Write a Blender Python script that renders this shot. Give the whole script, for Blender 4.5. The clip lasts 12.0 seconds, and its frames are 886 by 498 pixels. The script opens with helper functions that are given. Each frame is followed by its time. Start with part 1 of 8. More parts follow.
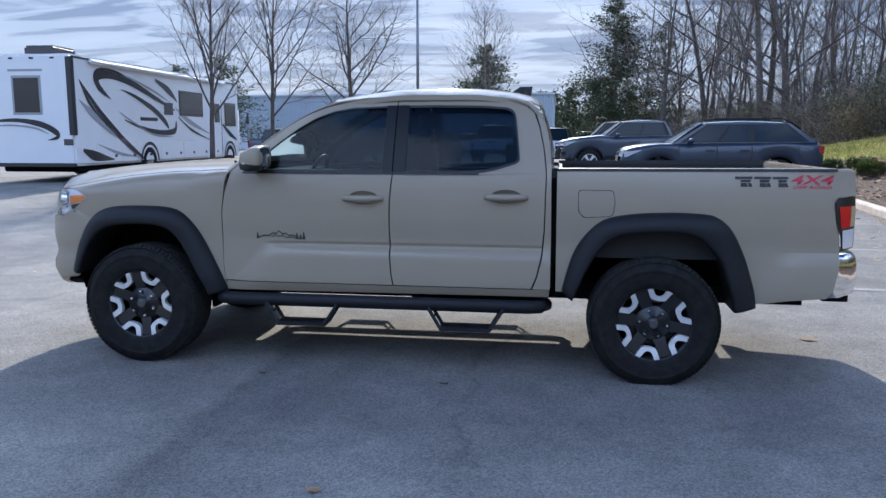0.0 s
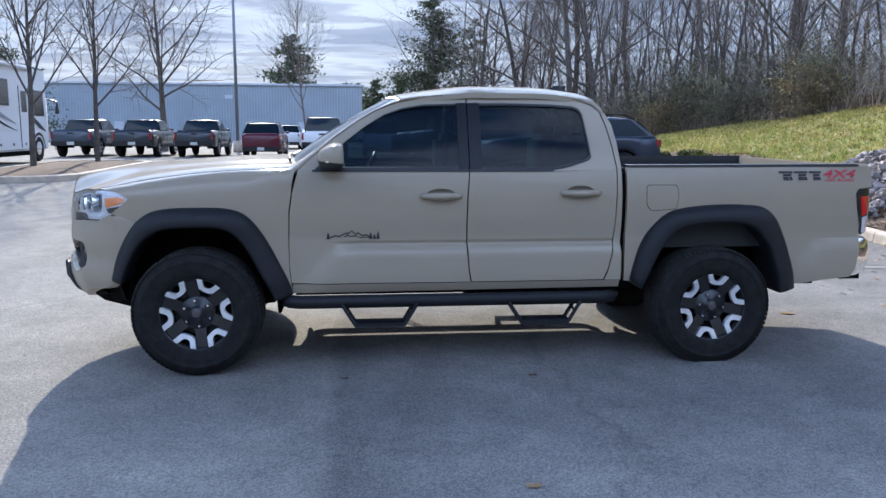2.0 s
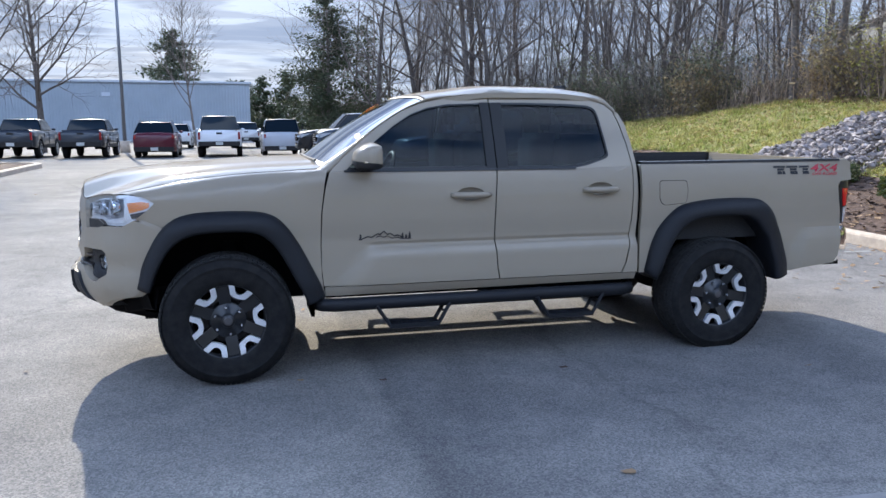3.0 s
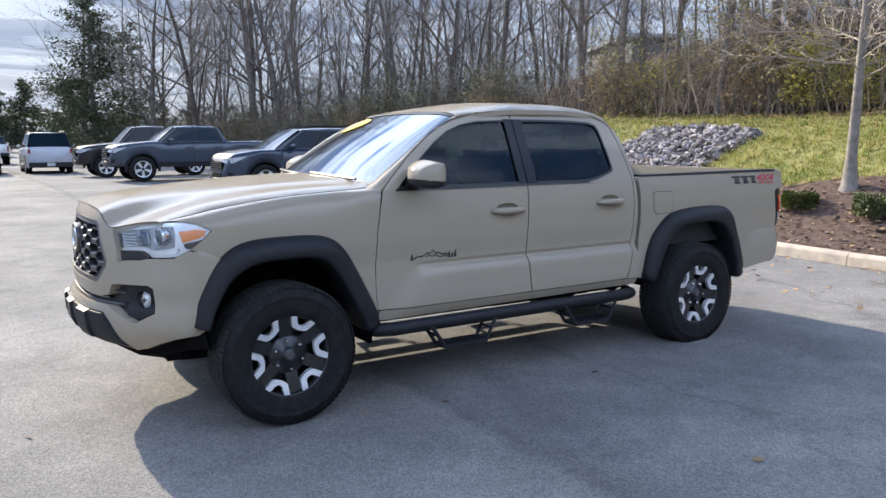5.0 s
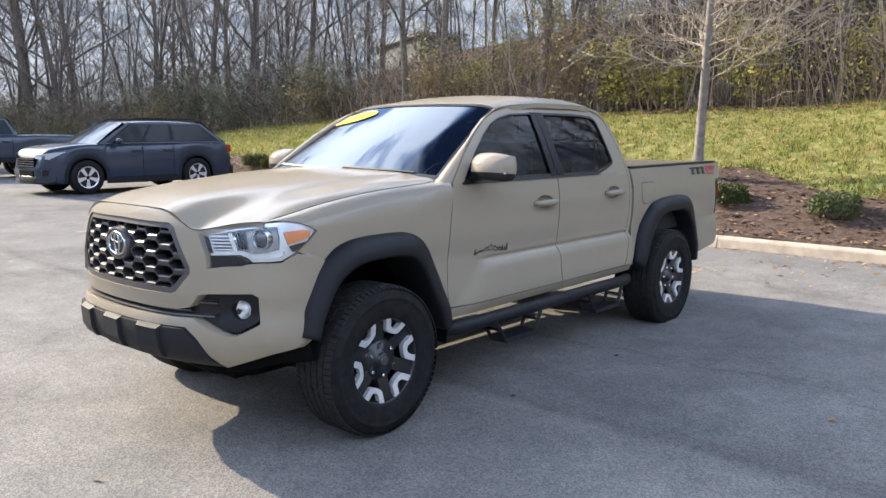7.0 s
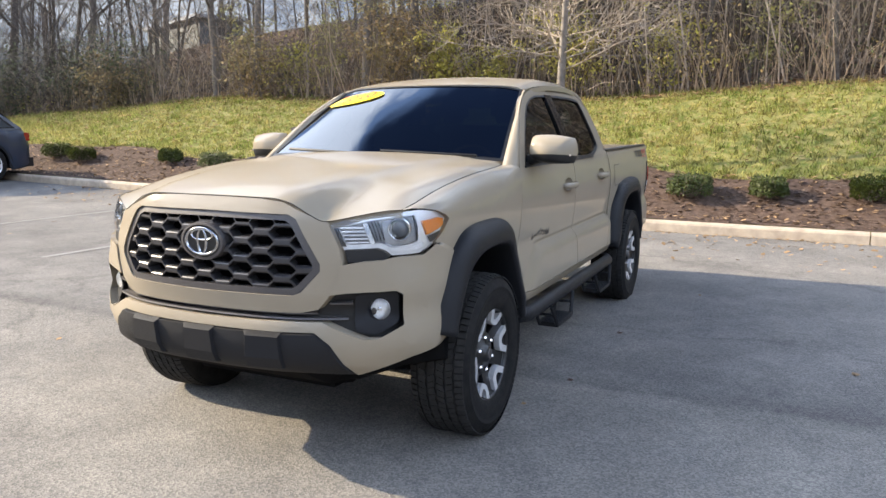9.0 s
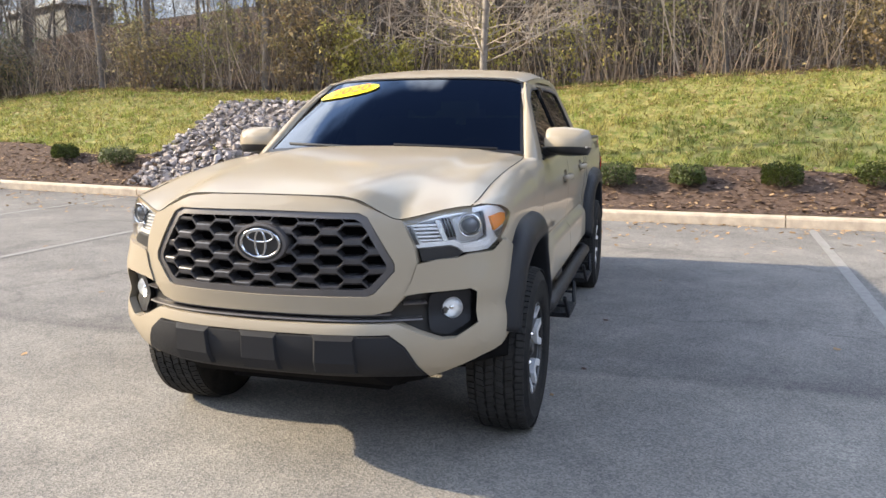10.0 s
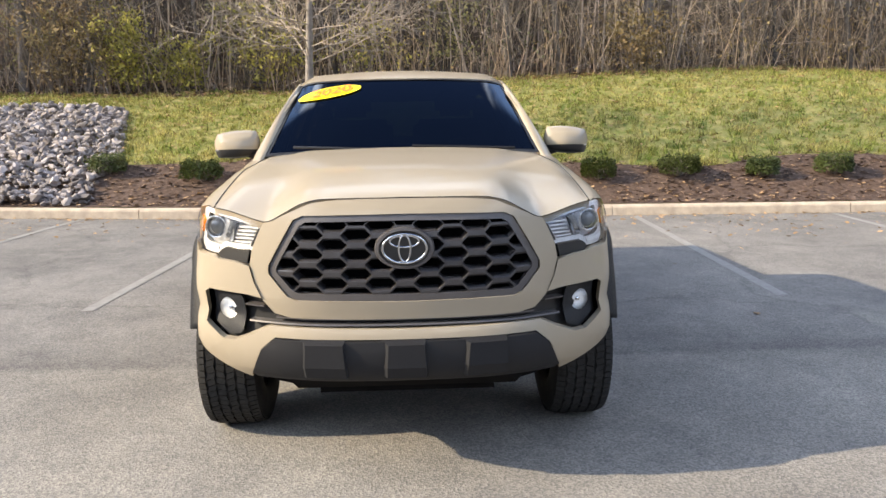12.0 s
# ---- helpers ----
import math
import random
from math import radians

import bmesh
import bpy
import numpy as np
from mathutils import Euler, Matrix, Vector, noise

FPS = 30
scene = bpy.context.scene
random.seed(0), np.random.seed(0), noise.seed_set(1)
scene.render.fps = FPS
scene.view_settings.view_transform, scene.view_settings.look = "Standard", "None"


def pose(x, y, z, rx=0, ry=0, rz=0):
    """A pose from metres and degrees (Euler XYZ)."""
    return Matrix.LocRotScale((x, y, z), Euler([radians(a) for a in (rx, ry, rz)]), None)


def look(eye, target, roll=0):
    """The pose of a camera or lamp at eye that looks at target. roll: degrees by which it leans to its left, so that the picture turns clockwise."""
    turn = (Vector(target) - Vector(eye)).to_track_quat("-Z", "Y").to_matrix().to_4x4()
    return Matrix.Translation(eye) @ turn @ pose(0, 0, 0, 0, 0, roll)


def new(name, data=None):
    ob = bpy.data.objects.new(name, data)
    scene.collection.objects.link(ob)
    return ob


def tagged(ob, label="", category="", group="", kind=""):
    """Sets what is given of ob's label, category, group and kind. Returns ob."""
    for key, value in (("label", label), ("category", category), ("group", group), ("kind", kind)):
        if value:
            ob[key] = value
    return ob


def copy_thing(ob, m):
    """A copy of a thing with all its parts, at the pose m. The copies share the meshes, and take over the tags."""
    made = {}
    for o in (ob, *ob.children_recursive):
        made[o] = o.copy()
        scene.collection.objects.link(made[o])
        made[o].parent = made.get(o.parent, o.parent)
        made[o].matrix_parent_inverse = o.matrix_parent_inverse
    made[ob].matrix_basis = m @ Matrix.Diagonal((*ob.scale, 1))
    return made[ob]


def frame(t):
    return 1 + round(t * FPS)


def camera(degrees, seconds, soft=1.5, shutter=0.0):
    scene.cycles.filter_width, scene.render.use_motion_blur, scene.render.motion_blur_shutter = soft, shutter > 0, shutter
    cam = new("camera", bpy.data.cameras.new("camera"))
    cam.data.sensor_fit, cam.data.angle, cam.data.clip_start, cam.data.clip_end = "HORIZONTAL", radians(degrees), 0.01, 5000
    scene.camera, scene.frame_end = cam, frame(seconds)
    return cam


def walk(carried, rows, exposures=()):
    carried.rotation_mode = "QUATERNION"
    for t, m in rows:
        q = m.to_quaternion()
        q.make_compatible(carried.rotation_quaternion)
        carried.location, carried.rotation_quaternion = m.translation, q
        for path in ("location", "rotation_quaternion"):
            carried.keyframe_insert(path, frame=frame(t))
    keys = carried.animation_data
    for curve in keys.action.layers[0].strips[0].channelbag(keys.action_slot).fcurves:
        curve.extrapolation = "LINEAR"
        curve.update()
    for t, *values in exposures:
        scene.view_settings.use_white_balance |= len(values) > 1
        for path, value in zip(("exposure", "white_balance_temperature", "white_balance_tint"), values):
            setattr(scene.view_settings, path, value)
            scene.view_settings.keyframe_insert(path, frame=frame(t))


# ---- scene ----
cam = camera(59.6, 12.0)
PATH = [
    (0, (1.095, -5.464, 1.462), (0.797, -3.507, 1.176), -0.0),
    (0.5, (0.689, -5.535, 1.469), (0.516, -3.565, 1.176), 0.1),
    (1, (0.262, -5.554, 1.483), (0.212, -3.577, 1.187), 0.3),
    (1.5, (-0.18, -5.612, 1.497), (-0.098, -3.637, 1.193), 0.3),
    (2, (-0.628, -5.551, 1.493), (-0.41, -3.587, 1.188), 0.3),
    (2.5, (-1.085, -5.495, 1.495), (-0.729, -3.551, 1.187), 0.2),
    (3, (-1.512, -5.427, 1.501), (-1.008, -3.516, 1.191), 0.0),
    (3.2, (-1.682, -5.361, 1.499), (-1.119, -3.467, 1.188), -0.1),
    (4.8, (-2.907, -4.785, 1.538), (-1.9, -3.081, 1.256), -0.2),
    (5, (-3.064, -4.71, 1.528), (-2.006, -3.036, 1.249), -0.2),
    (5.5, (-3.416, -4.509, 1.537), (-2.24, -2.916, 1.262), -0.1),
    (6, (-3.709, -4.194, 1.539), (-2.424, -2.686, 1.261), -0.1),
    (6.5, (-4.015, -3.909, 1.531), (-2.628, -2.496, 1.247), -0.0),
    (7, (-4.247, -3.585, 1.514), (-2.763, -2.276, 1.222), 0.0),
    (7.2, (-4.329, -3.439, 1.52), (-2.809, -2.173, 1.226), 0.1),
    (8.8, (-4.87, -2.292, 1.492), (-3.102, -1.414, 1.173), 0.2),
    (9, (-4.945, -2.156, 1.471), (-3.153, -1.328, 1.152), 0.1),
    (9.5, (-5.096, -1.814, 1.477), (-3.249, -1.121, 1.147), -0.0),
    (10, (-5.15, -1.435, 1.479), (-3.256, -0.889, 1.139), -0.2),
    (10.5, (-5.239, -1.076, 1.467), (-3.308, -0.686, 1.122), -0.5),
    (11, (-5.306, -0.712, 1.476), (-3.35, -0.486, 1.126), -0.6),
    (11.5, (-5.308, -0.331, 1.482), (-3.339, -0.268, 1.137), -0.8),
    (12, (-5.361, 0.056, 1.481), (-3.392, -0.037, 1.142), -0.8),
]
walk(cam, [(t, look(eye, target, roll)) for t, eye, target, roll in PATH], [(0, 1.24, 5660, 10), (1, 1.32, 5700, 10), (2.5, 1.42, 5860, 10), (5.5, 1.54, 6430, 10), (9.5, 1.66, 7220, 10), (12, 1.52, 7280, 10)])

# ---- world and sun ----
SUN_TO = Vector((-0.30, 1.92, 1.0)).normalized()
world = bpy.data.worlds.new("world")
scene.world = world
world.use_nodes = True
wn, wl = world.node_tree.nodes, world.node_tree.links
wn.clear()
w_out = wn.new("ShaderNodeOutputWorld")
w_bg = wn.new("ShaderNodeBackground")
w_bg.inputs["Strength"].default_value = 0.105
w_sky = wn.new("ShaderNodeTexSky")
w_sky.sky_type = "NISHITA"
w_sky.sun_disc = False
w_sky.sun_elevation = math.asin(SUN_TO.z)
w_sky.sun_rotation = math.atan2(SUN_TO.x, SUN_TO.y)
w_sky.air_density, w_sky.dust_density, w_sky.ozone_density = 1.0, 1.2, 2.0
w_tc = wn.new("ShaderNodeTexCoord")
w_sep = wn.new("ShaderNodeSeparateXYZ")
w_mx = wn.new("ShaderNodeMath")
w_mx.operation = "ADD"
w_mx.inputs[1].default_value = 0.10
w_max = wn.new("ShaderNodeMath")
w_max.operation = "MAXIMUM"
w_max.inputs[1].default_value = 0.03
w_dv = wn.new("ShaderNodeVectorMath")
w_dv.operation = "DIVIDE"
w_cmb = wn.new("ShaderNodeCombineXYZ")
wl.new(w_tc.outputs["Generated"], w_sep.inputs[0])
wl.new(w_sep.outputs["Z"], w_mx.inputs[0])
wl.new(w_mx.outputs[0], w_max.inputs[0])
for k in range(3):
    wl.new(w_max.outputs[0], w_cmb.inputs[k])
wl.new(w_tc.outputs["Generated"], w_dv.inputs[0])
wl.new(w_cmb.outputs[0], w_dv.inputs[1])
w_map = wn.new("ShaderNodeMapping")
w_map.inputs["Scale"].default_value = (0.55, 1.25, 0.0)
w_map.inputs["Rotation"].default_value = (0, 0, radians(-12))
wl.new(w_dv.outputs[0], w_map.inputs["Vector"])
w_noise = wn.new("ShaderNodeTexNoise")
w_noise.inputs["Scale"].default_value = 1.5
w_noise.inputs["Detail"].default_value = 9
w_noise.inputs["Roughness"].default_value = 0.58
w_noise.inputs["Distortion"].default_value = 0.35
wl.new(w_map.outputs[0], w_noise.inputs["Vector"])
w_ramp = wn.new("ShaderNodeValToRGB")
w_ramp.color_ramp.elements[0].position = 0.34
w_ramp.color_ramp.elements[0].color = (0.90, 0.90, 0.90, 1)
w_ramp.color_ramp.elements[1].color = (0.97, 0.97, 0.97, 1)
w_ramp.color_ramp.elements[1].position = 0.56
wl.new(w_noise.outputs["Fac"], w_ramp.inputs[0])
w_noise2 = wn.new("ShaderNodeTexNoise")
w_noise2.inputs["Scale"].default_value = 2.6
w_noise2.inputs["Detail"].default_value = 8
w_noise2.inputs["Distortion"].default_value = 0.5
wl.new(w_map.outputs[0], w_noise2.inputs["Vector"])
w_cr = wn.new("ShaderNodeValToRGB")
w_cr.color_ramp.elements[0].position, w_cr.color_ramp.elements[0].color = 0.44, (0.75, 1.35, 2.8, 1)
w_cr.color_ramp.elements[1].position, w_cr.color_ramp.elements[1].color = 0.525, (4.0, 4.8, 6.3, 1)
# the cloud is closed near the sun
w_near = wn.new("ShaderNodeMath")
w_near.operation = "MULTIPLY_ADD"
w_near.inputs[1].default_value = 0.09
wl.new(w_noise2.outputs["Fac"], w_near.inputs[2])
wl.new(w_near.outputs[0], w_cr.inputs[0])
w_low = wn.new("ShaderNodeMapRange")
w_low.inputs["From Min"].default_value, w_low.inputs["From Max"].default_value = 0.04, 0.42
w_low.inputs["To Min"].default_value, w_low.inputs["To Max"].default_value = 0.72, 0.0
wl.new(w_sep.outputs["Z"], w_low.inputs["Value"])
w_pale = wn.new("ShaderNodeMixRGB")
w_pale.inputs[2].default_value = (2.9, 3.2, 3.65, 1)
wl.new(w_low.outputs[0], w_pale.inputs[0])
wl.new(w_cr.outputs[0], w_pale.inputs[1])
w_mix = wn.new("ShaderNodeMixRGB")
wl.new(w_ramp.outputs[0], w_mix.inputs[0])
wl.new(w_sky.outputs[0], w_mix.inputs[1])
wl.new(w_pale.outputs[0], w_mix.inputs[2])
# thin cloud glows round the hidden sun
w_dot = wn.new("ShaderNodeVectorMath")
w_dot.operation = "DOT_PRODUCT"
w_dot.inputs[1].default_value = SUN_TO
wl.new(w_tc.outputs["Generated"], w_dot.inputs[0])
w_glow = wn.new("ShaderNodeMapRange")
w_glow.interpolation_type = "SMOOTHSTEP"
w_glow.inputs["From Min"].default_value, w_glow.inputs["From Max"].default_value = 0.68, 1.0
wl.new(w_dot.outputs["Value"], w_glow.inputs["Value"])
w_alt = wn.new("ShaderNodeMapRange")
w_alt.interpolation_type = "SMOOTHSTEP"
w_alt.inputs["From Min"].default_value, w_alt.inputs["From Max"].default_value = 0.34, 0.60
wl.new(w_sep.outputs["Z"], w_alt.inputs["Value"])
w_both = wn.new("ShaderNodeMath")
w_both.operation = "MULTIPLY"
wl.new(w_glow.outputs[0], w_both.inputs[0])
wl.new(w_alt.outputs[0], w_both.inputs[1])
w_gain = wn.new("ShaderNodeMath")
w_gain.operation = "MULTIPLY_ADD"
w_gain.inputs[1].default_value = 1.7
wl.new(w_both.outputs[0], w_gain.inputs[0])
wl.new(w_both.outputs[0], w_near.inputs[0])
# cloud above the view, brightened by height to fill shade and feed reflections
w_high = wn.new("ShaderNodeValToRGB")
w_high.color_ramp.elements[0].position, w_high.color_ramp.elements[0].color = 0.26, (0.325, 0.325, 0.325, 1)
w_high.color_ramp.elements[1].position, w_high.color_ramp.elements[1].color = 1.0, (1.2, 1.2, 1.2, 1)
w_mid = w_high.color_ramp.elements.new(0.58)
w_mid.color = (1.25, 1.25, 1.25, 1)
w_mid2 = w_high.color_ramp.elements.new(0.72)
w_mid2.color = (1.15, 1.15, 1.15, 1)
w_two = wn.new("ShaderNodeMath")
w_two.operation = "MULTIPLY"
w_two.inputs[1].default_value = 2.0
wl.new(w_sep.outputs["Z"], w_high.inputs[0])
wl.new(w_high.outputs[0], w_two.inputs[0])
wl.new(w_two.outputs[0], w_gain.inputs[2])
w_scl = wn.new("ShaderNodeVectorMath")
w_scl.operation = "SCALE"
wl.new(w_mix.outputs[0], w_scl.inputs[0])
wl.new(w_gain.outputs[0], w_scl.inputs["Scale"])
# a frayed gap of deep blue sky overhead
w_zen = wn.new("ShaderNodeMapRange")
w_zen.interpolation_type = "SMOOTHSTEP"
w_zen.inputs["From Min"].default_value, w_zen.inputs["From Max"].default_value = 0.63, 0.71
w_side = wn.new("ShaderNodeMath")
w_side.operation = "ABSOLUTE"
wl.new(w_sep.outputs["Y"], w_side.inputs[0])
w_gap = wn.new("ShaderNodeMath")
w_gap.operation = "MULTIPLY_ADD"
w_gap.inputs[1].default_value = -0.30
wl.new(w_side.outputs[0], w_gap.inputs[0])
wl.new(w_sep.outputs["Z"], w_gap.inputs[2])
w_frayed = wn.new("ShaderNodeMath")
w_frayed.operation = "MULTIPLY_ADD"
w_frayed.inputs[1].default_value = -0.34
wl.new(w_noise2.outputs["Fac"], w_frayed.inputs[0])
w_shift = wn.new("ShaderNodeMath")
w_shift.operation = "ADD"
w_shift.inputs[1].default_value = 0.17
wl.new(w_gap.outputs[0], w_frayed.inputs[2])
wl.new(w_frayed.outputs[0], w_shift.inputs[0])
wl.new(w_shift.outputs[0], w_zen.inputs["Value"])
w_blue = wn.new("ShaderNodeMixRGB")
w_blue.inputs[2].default_value = (0.16, 0.34, 0.95, 1)
wl.new(w_zen.outputs[0], w_blue.inputs[0])
wl.new(w_scl.outputs[0], w_blue.inputs[1])
wl.new(w_blue.outputs[0], w_bg.inputs["Color"])
wl.new(w_bg.outputs[0], w_out.inputs[0])

sun = new("sun", bpy.data.lights.new("sun", "SUN"))
sun.data.energy, sun.data.angle, sun.data.color = 3.5, radians(0.6), (1.0, 0.88, 0.69)
sun.matrix_world = look(SUN_TO * 50, (0, 0, 0))


# ---- materials ----
def mat(name, base, rough=0.6, metal=0.0, var=0.0, scale=8.0, bump=0.0, bump_scale=60.0, coat=0.0, second=None, spec=0.5, island=0.0, obj=0.0, seed=0.0):
    """A principled surface: base colour mixed with a second one by a two-scale noise, with fine relief."""
    m = bpy.data.materials.new(name)
    m.use_nodes = True
    n, l = m.node_tree.nodes, m.node_tree.links
    b = n["Principled BSDF"]
    b.inputs["Roughness"].default_value = rough
    b.inputs["Metallic"].default_value = metal
    b.inputs["Specular IOR Level"].default_value = spec
    b.inputs["Coat Weight"].default_value = coat
    b.inputs["Coat Roughness"].default_value = 0.04
    b.inputs["Base Color"].default_value = (*base, 1)
    tc = n.new("ShaderNodeTexCoord")
    out = None
    if var or second:
        second = second or tuple(c * (1 - var) for c in base)
        n1 = n.new("ShaderNodeTexNoise")
        n1.inputs["Scale"].default_value = scale
        n1.inputs["Detail"].default_value = 8
        n1.inputs["Roughness"].default_value = 0.6
        mp = n.new("ShaderNodeMapping")
        mp.inputs["Location"].default_value = (seed, seed * 1.7, 0)
        l.new(tc.outputs["Object"], mp.inputs["Vector"])
        l.new(mp.outputs[0], n1.inputs["Vector"])
        r = n.new("ShaderNodeValToRGB")
        r.color_ramp.elements[0].position, r.color_ramp.elements[0].color = 0.35, (*base, 1)
        r.color_ramp.elements[1].position, r.color_ramp.elements[1].color = 0.65, (*second, 1)
        l.new(n1.outputs["Fac"], r.inputs[0])
        out = r.outputs[0]
    if island or obj:
        src = n.new("ShaderNodeNewGeometry").outputs["Random Per Island"] if island else n.new("ShaderNodeObjectInfo").outputs["Random"]
        hs = n.new("ShaderNodeHueSaturation")
        mr = n.new("ShaderNodeMapRange")
        mr.inputs["To Min"].default_value, mr.inputs["To Max"].default_value = 1 - (island or obj), 1 + (island or obj)
        l.new(src, mr.inputs["Value"])
        l.new(mr.outputs[0], hs.inputs["Value"])
        if out:
            l.new(out, hs.inputs["Color"])
        else:
            hs.inputs["Color"].default_value = (*base, 1)
        out = hs.outputs[0]
    if out:
        l.new(out, b.inputs["Base Color"])
    if bump:
        n2 = n.new("ShaderNodeTexNoise")
        n2.inputs["Scale"].default_value = bump_scale
        n2.inputs["Detail"].default_value = 5
        l.new(tc.outputs["Object"], n2.inputs["Vector"])
        bp = n.new("ShaderNodeBump")
        bp.inputs["Strength"].default_value = bump
        bp.inputs["Distance"].default_value = 0.01
        l.new(n2.outputs["Fac"], bp.inputs["Height"])
        l.new(bp.outputs[0], b.inputs["Normal"])
    return m


def glass(name, tint, rough=0.0, ior=1.5):
    """A thin coloured pane: see-through by its tint, with a mirror layer on top."""
    m = bpy.data.materials.new(name)
    m.use_nodes = True
    n, l = m.node_tree.nodes, m.node_tree.links
    n.remove(n["Principled BSDF"])
    tr, gl, mx, fr = n.new("ShaderNodeBsdfTransparent"), n.new("ShaderNodeBsdfGlossy"), n.new("ShaderNodeMixShader"), n.new("ShaderNodeFresnel")
    tr.inputs["Color"].default_value = (*tint, 1)
    gl.inputs["Roughness"].default_value = rough
    gl.inputs["Color"].default_value = (0.95, 0.97, 1, 1)
    fr.inputs["IOR"].default_value = ior
    l.new(fr.outputs[0], mx.inputs[0])
    l.new(tr.outputs[0], mx.inputs[1])
    l.new(gl.outputs[0], mx.inputs[2])
    l.new(mx.outputs[0], n["Material Output"].inputs["Surface"])
    return m


def asphalt_material():
    m = bpy.data.materials.new("asphalt")
    m.use_nodes = True
    n, l = m.node_tree.nodes, m.node_tree.links
    b = n["Principled BSDF"]
    b.inputs["Roughness"].default_value = 0.9
    b.inputs["Specular IOR Level"].default_value = 0.06
    tc = n.new("ShaderNodeTexCoord")

    def noise_node(scale, detail, rough=0.6):
        k = n.new("ShaderNodeTexNoise")
        k.inputs["Scale"].default_value, k.inputs["Detail"].default_value, k.inputs["Roughness"].default_value = scale, detail, rough
        l.new(tc.outputs["Object"], k.inputs["Vector"])
        return k

    def ramp(src, p0, c0, p1, c1):
        r = n.new("ShaderNodeValToRGB")
        r.color_ramp.elements[0].position, r.color_ramp.elements[0].color = p0, (*c0, 1)
        r.color_ramp.elements[1].position, r.color_ramp.elements[1].color = p1, (*c1, 1)
        l.new(src, r.inputs[0])
        return r.outputs[0]

    def mixed(kind, fac, a, c):
        k = n.new("ShaderNodeMixRGB")
        k.blend_type = kind
        k.inputs[0].default_value = fac
        l.new(a, k.inputs[1])
        l.new(c, k.inputs[2])
        return k.outputs[0]

    wide = ramp(noise_node(0.35, 5).outputs["Fac"], 0.3, (0.172, 0.166, 0.159), 0.7, (0.246, 0.235, 0.220))
    mid = ramp(noise_node(3.0, 7, 0.7).outputs["Fac"], 0.35, (0.88, 0.88, 0.89), 0.65, (1.07, 1.065, 1.05))
    vo = n.new("ShaderNodeTexVoronoi")
    vo.inputs["Scale"].default_value = 120
    l.new(tc.outputs["Object"], vo.inputs["Vector"])
    stone = ramp(vo.outputs["Color"], 0.2, (0.72, 0.72, 0.735), 0.85, (1.30, 1.285, 1.245))
    crack_n = noise_node(0.8, 6)
    vc = n.new("ShaderNodeTexVoronoi")
    vc.feature = "DISTANCE_TO_EDGE"
    vc.inputs["Scale"].default_value = 0.16
    wob = n.new("ShaderNodeVectorMath")
    wob.operation = "MULTIPLY_ADD"
    wob.inputs[1].default_value = (1.4, 1.4, 0)
    l.new(crack_n.outputs["Color"], wob.inputs[0])
    l.new(tc.outputs["Object"], wob.inputs[2])
    l.new(wob.outputs[0], vc.inputs["Vector"])
    seam = ramp(vc.outputs["Distance"], 0.0, (0.80, 0.80, 0.81), 0.006, (1, 1, 1))
    col = mixed("MULTIPLY", 1.0, mixed("MULTIPLY", 1.0, wide, mid), stone)
    col = mixed("MULTIPLY", 1.0, col, seam)
    # paving joint along the heads of the bays: a rough dark line, the lane side a little paler
    sx = n.new("ShaderNodeSeparateXYZ")
    l.new(tc.outputs["Object"], sx.inputs[0])
    wig = noise_node(2.2, 6, 0.7)
    dist = n.new("ShaderNodeMath")
    dist.operation = "MULTIPLY_ADD"
    dist.inputs[1].default_value = 0.16
    l.new(wig.outputs["Fac"], dist.inputs[0])
    l.new(sx.outputs["X"], dist.inputs[2])
    band = n.new("ShaderNodeMapRange")
    band.inputs["From Min"].default_value, band.inputs["From Max"].default_value = -0.75, -0.45
    l.new(dist.outputs[0], band.inputs["Value"])
    joint = n.new("ShaderNodeValToRGB")
    joint.color_ramp.elements[0].position, joint.color_ramp.elements[0].color = 0.0, (1.06, 1.05, 1.03, 1)
    joint.color_ramp.elements[1].position, joint.color_ramp.elements[1].color = 1.0, (0.96, 0.96, 0.97, 1)
    dark = joint.color_ramp.elements.new(0.35)
    dark.color = (0.78, 0.78, 0.79, 1)
    l.new(band.outputs[0], joint.inputs[0])
    col = mixed("MULTIPLY", 1.0, col, joint.outputs[0])
    # oily and sandy stains
    stain = ramp(noise_node(0.9, 9, 0.75).outputs["Fac"], 0.36, (0.76, 0.76, 0.77), 0.56, (1.0, 1.0, 1.0))
    col = mixed("MULTIPLY", 1.0, col, stain)
    l.new(col, b.inputs["Base Color"])
    bp = n.new("ShaderNodeBump")
    bp.inputs["Strength"].default_value = 0.5
    bp.inputs["Distance"].default_value = 0.004
    l.new(vo.outputs["Distance"], bp.inputs["Height"])
    l.new(bp.outputs[0], b.inputs["Normal"])
    return m


M_ASPHALT = asphalt_material()
M_LINE = mat("worn_line_paint", (0.235, 0.228, 0.214), 0.8, var=0.5, scale=14, bump=0.3, second=(0.182, 0.176, 0.166))
M_KERB = mat("kerb_concrete", (0.50, 0.41, 0.315), 0.85, scale=6, second=(0.36, 0.295, 0.23), bump=0.4, bump_scale=90)
M_GRASS = mat("lawn", (0.105, 0.140, 0.030), 0.9, scale=4.5, second=(0.310, 0.265, 0.105), bump=0.9, bump_scale=45, spec=0.2)
M_BLADE = mat("grass_blade", (0.150, 0.205, 0.042), 0.8, scale=2.2, second=(0.40, 0.340, 0.135), island=0.7, spec=0.2)
M_MULCH = mat("mulch", (0.056, 0.035, 0.027), 0.95, scale=14, second=(0.125, 0.086, 0.066), bump=1.0, bump_scale=55, spec=0.2)
